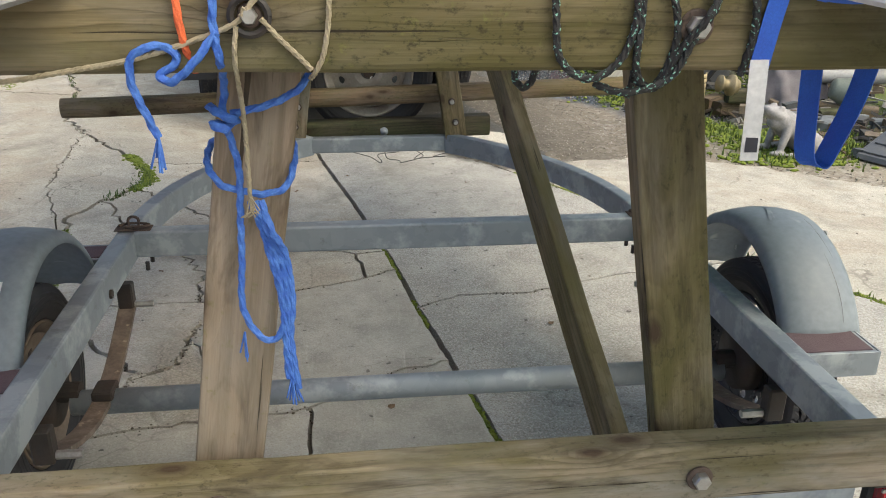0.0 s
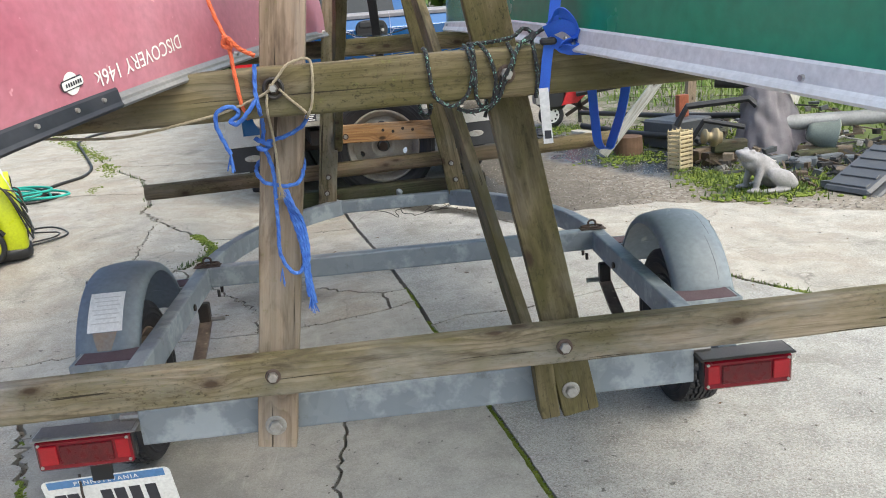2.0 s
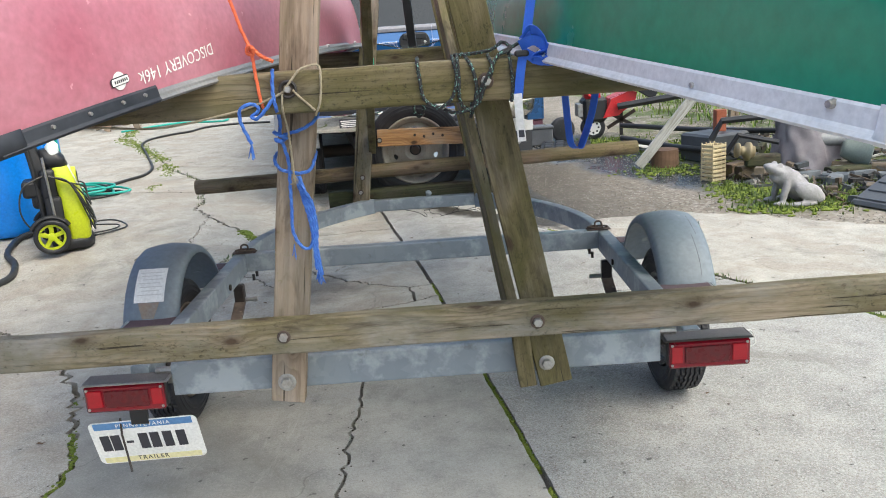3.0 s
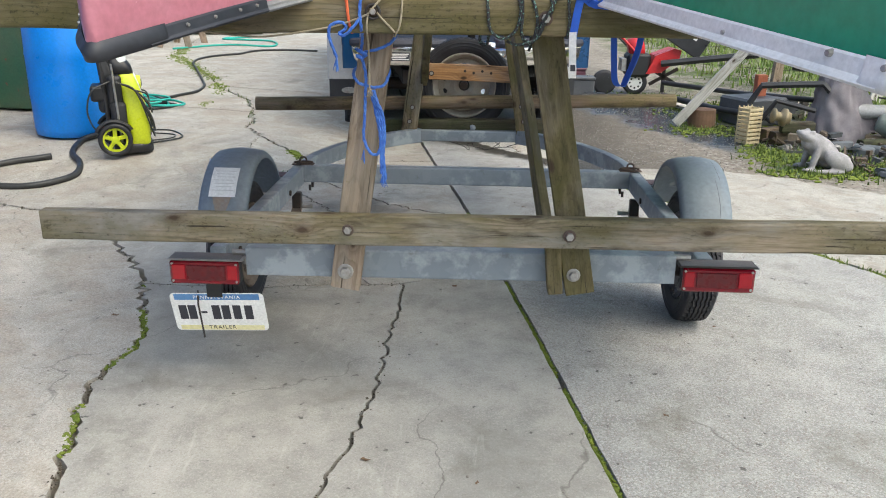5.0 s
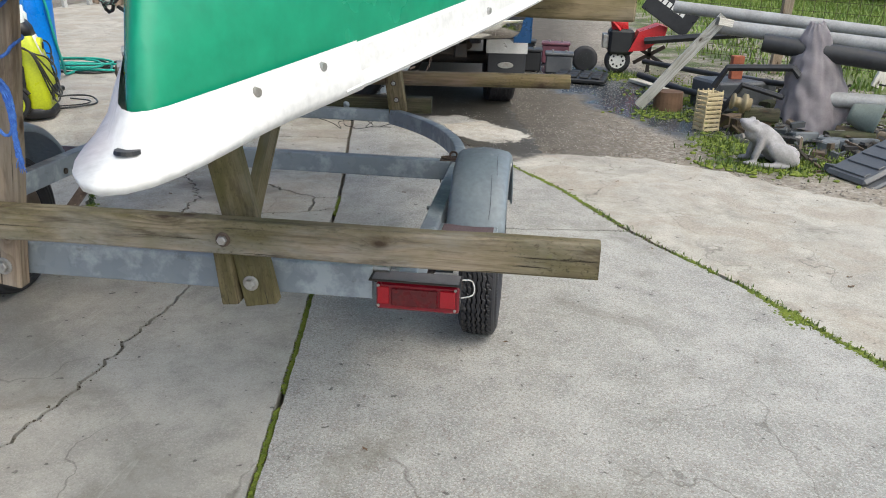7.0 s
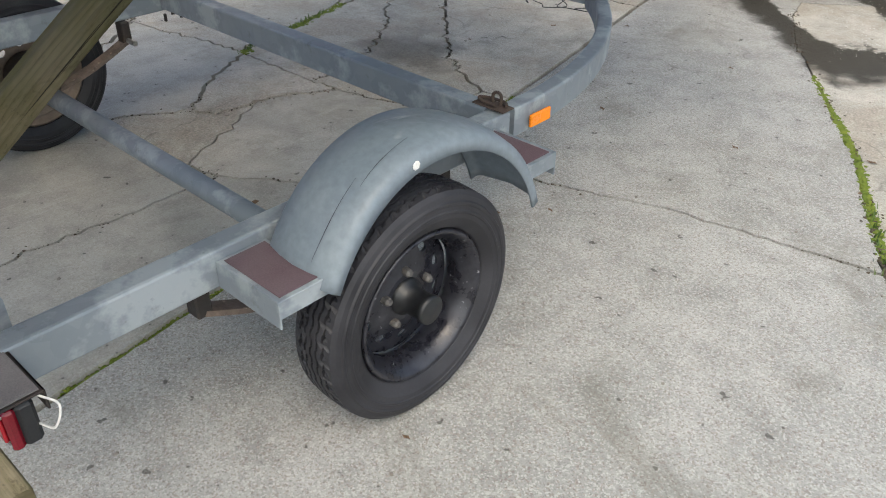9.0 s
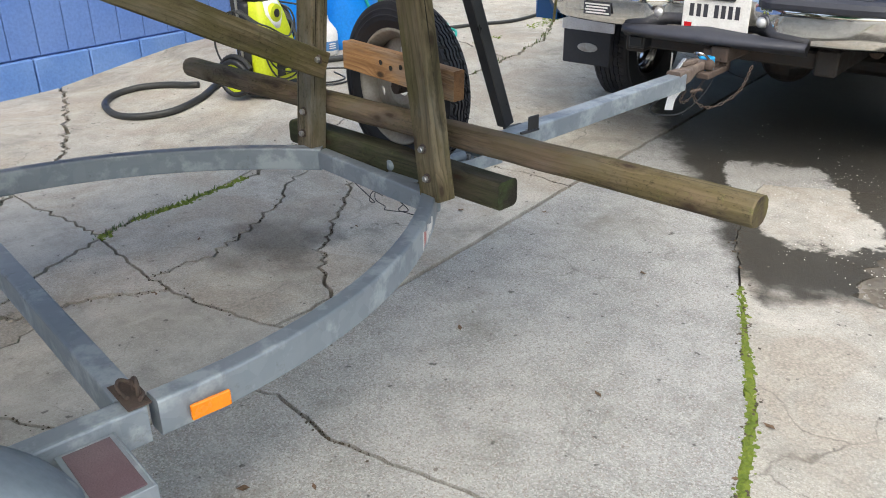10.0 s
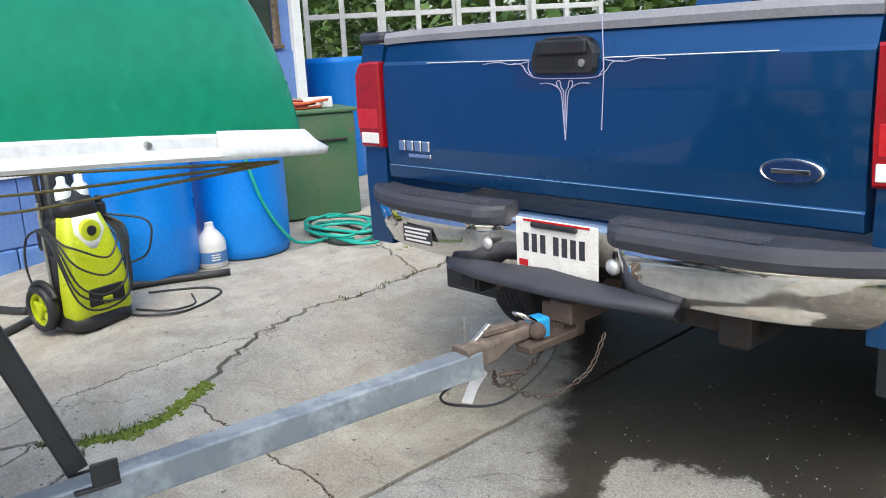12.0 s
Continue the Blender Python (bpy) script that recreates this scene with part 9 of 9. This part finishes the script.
# garden tiller
TX, TY = 1.86, 7.15
tz = rise(TX, TY)
till = thing("garden_tiller", "red and black garden tiller with small wheels", "tiller", TX, TY, tz)
for dx in (0.0, -0.34):
    wl = bmesh.new()
    lathe(wl, [(-0.03, 0.10), (-0.028, 0.135), (0.028, 0.135), (0.03, 0.10)], (TX + dx - 0.05, TY - 0.05, tz + 0.135), "y", 26)
    tw = part("tiller_tyre", wl, TYRE, till, "", True)
    hb = bmesh.new()
    lathe(hb, [(-0.034, 0.085), (-0.036, 0.03), (0.0, 0.02)], (TX + dx - 0.05, TY - 0.05, tz + 0.135), "y", 14)
    part("tiller_hub", hb, LABEL_WHITE if dx == 0 else BLACK_PLASTIC, tw)
    for k in range(8):
        a = 2 * math.pi * k / 8
        part("hub_hole", tube([(TX + dx - 0.05 + 0.058 * math.cos(a), TY - 0.087, tz + 0.135 + 0.058 * math.sin(a)), (TX + dx - 0.05 + 0.058 * math.cos(a), TY - 0.084, tz + 0.135 + 0.058 * math.sin(a))], 0.012, 6), BLACK_PLASTIC, tw)
bm = bmesh.new()
skin(bm, [[(TX + x, TY + y, tz + z) for x, z in ((0.05, 0.24), (0.14, 0.44), (0.34, 0.52), (0.42, 0.50), (0.40, 0.40), (0.22, 0.26))] for y in (-0.16, -0.13, 0.13, 0.16)])
part("red_fender", bm, RED_PAINT, till, "red sheet cover")
part("engine", solid((TX - 0.16, TY - 0.14, tz + 0.20), (TX + 0.10, TY + 0.16, tz + 0.46), 0.03), BLACK_PLASTIC, till)
part("engine_fins", solid((TX - 0.22, TY - 0.10, tz + 0.26), (TX - 0.16, TY + 0.10, tz + 0.40), 0.006), OLD_STEEL, till)
part("red_cowl", tube([(TX - 0.14, TY - 0.02, tz + 0.50), (TX + 0.02, TY - 0.02, tz + 0.53)], 0.11, 18), RED_PAINT, till, "red engine cowl", True)
panel = solid((-0.27, -0.015, -0.13), (0.27, 0.015, 0.13), 0.008, Matrix.Translation((TX + 0.42, TY - 0.22, tz + 0.66)) @ Matrix.Rotation(radians(32), 4, "Y"))
pn = part("side_panel", panel, BLACK_PAINT, till, "black slanted side panel with white mark")
for k in range(6):
    part("white_bar", solid((-0.18 + 0.055 * k, -0.0175, 0.02), (-0.14 + 0.055 * k, -0.0148, 0.07), 0, Matrix.Translation((TX + 0.42, TY - 0.22, tz + 0.66)) @ Matrix.Rotation(radians(32), 4, "Y")), LABEL_WHITE, pn)
for s in (-1, 1):
    part("tiller_handle", tube(smooth_line([(TX - 0.05, TY + s * 0.12, tz + 0.45), (TX - 0.35, TY + s * 0.20, tz + 0.72), (TX - 0.62, TY + s * 0.25, tz + 0.86)], 5), 0.014, 8), RED_PAINT if s < 0 else BLACK_PIPE, till)
part("tool_beam", tube([(TX + 0.20, TY - 0.2, tz + 0.36), (TX + 1.15, TY - 0.5, tz + 0.50)], 0.04, 6), BLACK_PIPE, till)
tines = bmesh.new()
for k in range(6):
    a = radians(60 * k)
    box(tines, (-0.02, -0.008, 0.0), (0.02, 0.008, 0.18), 0.004, Matrix.Translation((TX + 0.28, TY, tz + 0.20)) @ Matrix.Rotation(a, 4, "Y"))
part("tines", tines, DARK_STEEL, till)

# battery boxes and a black pallet tray
for k, (x, y, w, d, h, mt, lb) in enumerate(((0.86, 7.05, 0.30, 0.22, 0.20, BLACK_PLASTIC, "black battery box on the wet ground"), (1.20, 7.00, 0.28, 0.2, 0.18, DARK_TRAY, "dark grey battery box on the ground"), (0.80, 7.55, 0.26, 0.22, 0.22, BLACK_PLASTIC, "black battery box on the wet ground"), (1.16, 7.6, 0.30, 0.2, 0.20, surface("maroon_plastic", (0.16, 0.06, 0.08), (0.12, 0.05, 0.07), 0.5), "maroon battery box behind the others"))):
    z = rise(x, y)
    ob = thing("battery_box", lb, "battery", x, y, z, "battery boxes")
    part("case", solid((x - w / 2, y - d / 2, z), (x + w / 2, y + d / 2, z + h), 0.012), mt, ob)
    part("lid", solid((x - w / 2 - 0.01, y - d / 2 - 0.01, z + h), (x + w / 2 + 0.01, y + d / 2 + 0.01, z + h + 0.03), 0.008), mt, ob)
    for dx in (-0.07, 0.07):
        part("terminal", tube([(x + dx, y, z + h + 0.03), (x + dx, y, z + h + 0.05)], 0.012, 8), OLD_STEEL, ob)
pal = bmesh.new()
m = Matrix.Translation((1.42, 6.55, rise(1.4, 6.5) + 0.02)) @ Matrix.Rotation(radians(-10), 4, "Z") @ Matrix.Rotation(radians(4), 4, "X")
box(pal, (-0.26, -0.2, 0.0), (0.26, 0.2, 0.04), 0.01, m)
for k in range(4):
    for j in range(3):
        box(pal, (-0.22 + 0.115 * k, -0.16 + 0.115 * j, 0.04), (-0.13 + 0.115 * k, -0.07 + 0.115 * j, 0.06), 0.008, m)
tagged(part("black_tray", pal, BLACK_PLASTIC), "black ribbed plastic tray lying flat", "tray")
tagged(timber("pale_board", (1.95, 6.6, rise(1.9, 6.5) + 0.03), (2.35, 5.9, rise(2.3, 5.9) + 0.03), 0.12, 0.03, WOOD_WHITE, None, (0, 0, 1), seed=840), "pale board lying on the gravel", "board")
tagged(timber("fence_board", (3.55, 7.6, 0.1), (3.62, 7.62, 1.5), 0.10, 0.10, WOOD_GREY, None, (0, 1, 0), seed=841), "grey fence post beyond the heap", "post", "fence posts")
tagged(timber("fence_board", (4.35, 6.8, 0.1), (4.9, 7.0, 1.55), 0.12, 0.05, WOOD_WHITE, None, (0, 1, 0), seed=842), "grey leaning board against the fence", "board")
tagged(timber("fence_board", (6.4, 6.2, 0.1), (6.4, 6.22, 1.55), 0.10, 0.10, WOOD_GREY, None, (0, 1, 0), seed=843), "grey fence post beyond the heap", "post", "fence posts")
fence = thing("wire_fence", "rusty wire mesh fence before the grass bank", "fence", 5, 7, 0.1)
w = bmesh.new()
a, b = Vector((2.9, 8.4, 0.15)), Vector((8.6, 5.2, 0.10))
for k in range(58):
    p = a.lerp(b, k / 57)
    sweep(w, [p, p + Vector((0.03, 0, 0.65)), p + Vector((0, 0, 1.3))], lambda s, i: [(-0.002, -0.002), (0.002, -0.002), (0.002, 0.002), (-0.002, 0.002)])
for j in range(12):
    z = Vector((0, 0, 0.05 + 0.113 * j))
    sweep(w, [a + z, (a + b) / 2 + z + Vector((0, 0, -0.02)), b + z], lambda s, i: [(-0.002, -0.002), (0.002, -0.002), (0.002, 0.002), (-0.002, 0.002)])
part("wire_mesh", w, RUST, fence)


# ---- grass, weeds, stones and the far green ----
def blades(name, spots, h0, h1, label, seed, width=0.004, material=None):
    rnd = random.Random(seed)
    vs, fs = [], []
    for x, y, z in spots:
        a, h, lean = rnd.uniform(0, 6.3), rnd.uniform(h0, h1), rnd.uniform(0.1, 0.7)
        dx, dy = math.cos(a), math.sin(a)
        wd = width * rnd.uniform(0.6, 1.4)
        k = len(vs)
        for t, q in ((0, 1.0), (0.55, 0.8), (1.0, 0.12)):
            cx, cy, cz_ = x + dx * lean * h * t * t, y + dy * lean * h * t * t, z + h * t * (1 - 0.25 * lean * t)
            vs += [(cx - dy * wd * q, cy + dx * wd * q, cz_), (cx + dy * wd * q, cy - dx * wd * q, cz_)]
        fs += [(k, k + 1, k + 3, k + 2), (k + 2, k + 3, k + 5, k + 4)]
    me = bpy.data.meshes.new(name)
    me.from_pydata(vs, [], fs)
    me.materials.append(material or GRASS)
    return tagged(new(name, me), label, "grass", kind="stuff")


rnd = random.Random(90)
spots, moss_spots, pebbles = [], [], []
patches = [(2.45, 3.50, 0.35, 0.14), (2.75, 3.62, 0.35, 0.22), (3.2, 3.8, 0.5, 0.25), (3.4, 4.1, 0.6, 0.3), (2.35, 4.15, 0.14, 0.35), (2.65, 4.1, 0.35, 0.3), (2.1, 5.2, 0.25, 0.2), (2.6, 6.2, 0.5, 0.4), (4.2, 4.0, 0.8, 0.6), (2.45, 5.9, 0.3, 0.3), (3.3, 5.7, 0.6, 0.5), (1.9, 6.9, 0.4, 0.2)]
for cx, cy, sx, sy in patches:
    for _ in range(int(1500 * sx * sy) + 90):
        x, y = rnd.gauss(cx, sx * 0.6), rnd.gauss(cy, sy * 0.6)
        if not inside(outline, x, y):
            spots.append((x, y, rise(x, y)))
    for _ in range(int(2600 * sx * sy) + 120):
        x, y = rnd.gauss(cx, sx * 0.6), rnd.gauss(cy, sy * 0.6)
        if not inside(outline, x, y - 0.05):
            moss_spots.append((x, y, rise(x, y) + 0.002, rnd.uniform(0.008, 0.024)))
blades("weeds", spots, 0.02, 0.065, "short green weeds among the junk", 91, 0.005, WEED)
heap("moss_patch", moss_spots, MOSS, "bright cushions of moss on the gravel edge", "moss", 92, 0.5)
spots = []
for _ in range(60000):
    x, y = rnd.uniform(2.6, 16), rnd.uniform(3.6, 22)
    if x + 0.55 * y > 7.6 + rnd.gauss(0, 0.4) and x > 3.0 + rnd.gauss(0, 0.4):
        spots.append((x, y, rise(x, y)))
blades("grass_bank", spots, 0.03, 0.13, "rough green grass bank beyond the fence", 93, 0.009)
spots = []
for pts, y0, y1, n, sp in ((CRACK_MOSSY, 2.95, 3.40, 420, 0.022), (CRACK_MOSSY, 1.80, 2.45, 220, 0.012), (CRACK_MOSSY, 4.4, 6.4, 60, 0.015), (JOINT_RIGHT, 0.5, 2.4, 160, 0.012), (CRACK_MOSSY, 6.4, 9.5, 120, 0.05)):
    spots += [(x, y, rise(x, y) - 0.006) for x, y, _, _ in along_line(pts, y0, y1, n, sp, 0.01, 0.02, n, 0.25)]
blades("crack_weeds", spots, 0.012, 0.035, "tiny weeds sprouting from the cracks", 94, 0.003, WEED)

STONE = surface("pale_gravel", (0.25, 0.23, 0.20), (0.12, 0.105, 0.09), 0.85, 0.0, 30, 120, 0.3)
for _ in range(14000):
    x, y = rnd.uniform(0.2, 4.2), rnd.uniform(2.6, 8.0)
    if not inside(outline, x, y):
        pebbles.append((x, y, rise(x, y) + 0.002, rnd.uniform(0.002, 0.0075)))
heap("gravel", pebbles, STONE, "loose pale gravel scattered over the dirt", "gravel", 95, 0.6)
grit = []
for _ in range(1500):
    x, y = rnd.uniform(-3.2, 4.0), rnd.uniform(-2.6, 5.6)
    d = math.hypot(x - 1.2, y - 3.7)
    if rnd.random() < 0.25 + 0.75 * math.exp(-d * d / 1.2) and inside(outline, x, y):
        grit.append((x, y, rise(x, y) + 0.001, rnd.uniform(0.0018, 0.006)))
white = []
for _ in range(3000):
    x, y = rnd.gauss(1.0, 0.6), rnd.gauss(4.3, 0.6)
    if 0.72 * x + 0.70 * y > 3.1 and noise.noise((x * 3, y * 3, 5.0)) + rnd.gauss(0, 0.35) > 0.1:
        white.append((x, y, rise(x, y) + 0.002, rnd.uniform(0.0008, 0.0034)))
heap("white_grit", white, surface("white_chips", (0.62, 0.60, 0.56), (0.42, 0.40, 0.37), 0.8), "white stone chips on the damp gravel", "gravel", 99, 0.7)
heap("grit", grit, STONE, "small stones and grit lying on the concrete", "gravel", 96, 0.7)

# dead leaves on the slabs
DRY = surface("dry_leaf", (0.15, 0.09, 0.05), (0.09, 0.06, 0.035), 0.8)
for k in range(40):
    x, y = rnd.uniform(-1.5, 2.6), rnd.uniform(-1.8, 3.6)
    if not inside(outline, x, y):
        continue
    r, a = rnd.uniform(0.008, 0.018), rnd.uniform(0, 6.3)
    bm = bmesh.new()
    vs = [bm.verts.new((x + r * q * math.cos(a + t), y + r * q * 0.8 * math.sin(a + t), 0.003 + h)) for t, q, h in ((0, 1.3, 0.004), (1, 0.6, 0.0), (2.2, 0.7, 0.005), (3.1, 1.0, 0.0), (4.2, 0.6, 0.004), (5.2, 0.7, 0.001))]
    c = bm.verts.new((x, y, 0.004))
    for i in range(6):
        bm.faces.new((vs[i], vs[(i + 1) % 6], c))
    tagged(part("dead_leaf", bm, DRY), "curled brown dead leaf on concrete", "leaf", "dead leaves")


def leafy(name, label, x0, x1, y, depth, z0, z1, n, seed, size=0.10):
    r = random.Random(seed)
    vs, fs = [], []
    for _ in range(n):
        t = r.random()
        x = x0 + (x1 - x0) * t
        top = z0 + (z1 - z0) * (0.72 + 0.28 * noise.noise((x * 0.5, seed, 0)) + 0.1 * noise.noise((x * 2, seed, 1)))
        z = z0 + (top - z0) * r.random() ** 0.6
        yy = y + r.uniform(-depth, depth)
        a, b_, s = r.uniform(0, 6.3), r.uniform(-1, 1), size * r.uniform(0.5, 1.3)
        u = Vector((math.cos(a), math.sin(a), b_)).normalized() * s
        v = u.cross(Vector((r.uniform(-1, 1), r.uniform(-1, 1), 1))).normalized() * s * 0.55
        k = len(vs)
        c = Vector((x, yy, z))
        vs += [tuple(c - u), tuple(c + v), tuple(c + u), tuple(c - v)]
        fs.append((k, k + 1, k + 2, k + 3))
    me = bpy.data.meshes.new(name)
    me.from_pydata(vs, [], fs)
    me.materials.append(LEAF)
    return tagged(new(name, me), label, "hedge", kind="stuff")


leafy("hedge", "dense green hedge at the end of the yard", -16, 14, 21.0, 1.6, 0.2, 4.6, 26000, 97, 0.16)
leafy("hedge", "dark green trees behind the house corner", -34, -9, 13.5, 2.5, 0.2, 6.5, 16000, 101, 0.18)
leafy("hedge", "dense green hedge beside the grass bank", 9.5, 26, 15.0, 2.2, 0.2, 3.8, 12000, 98, 0.16)
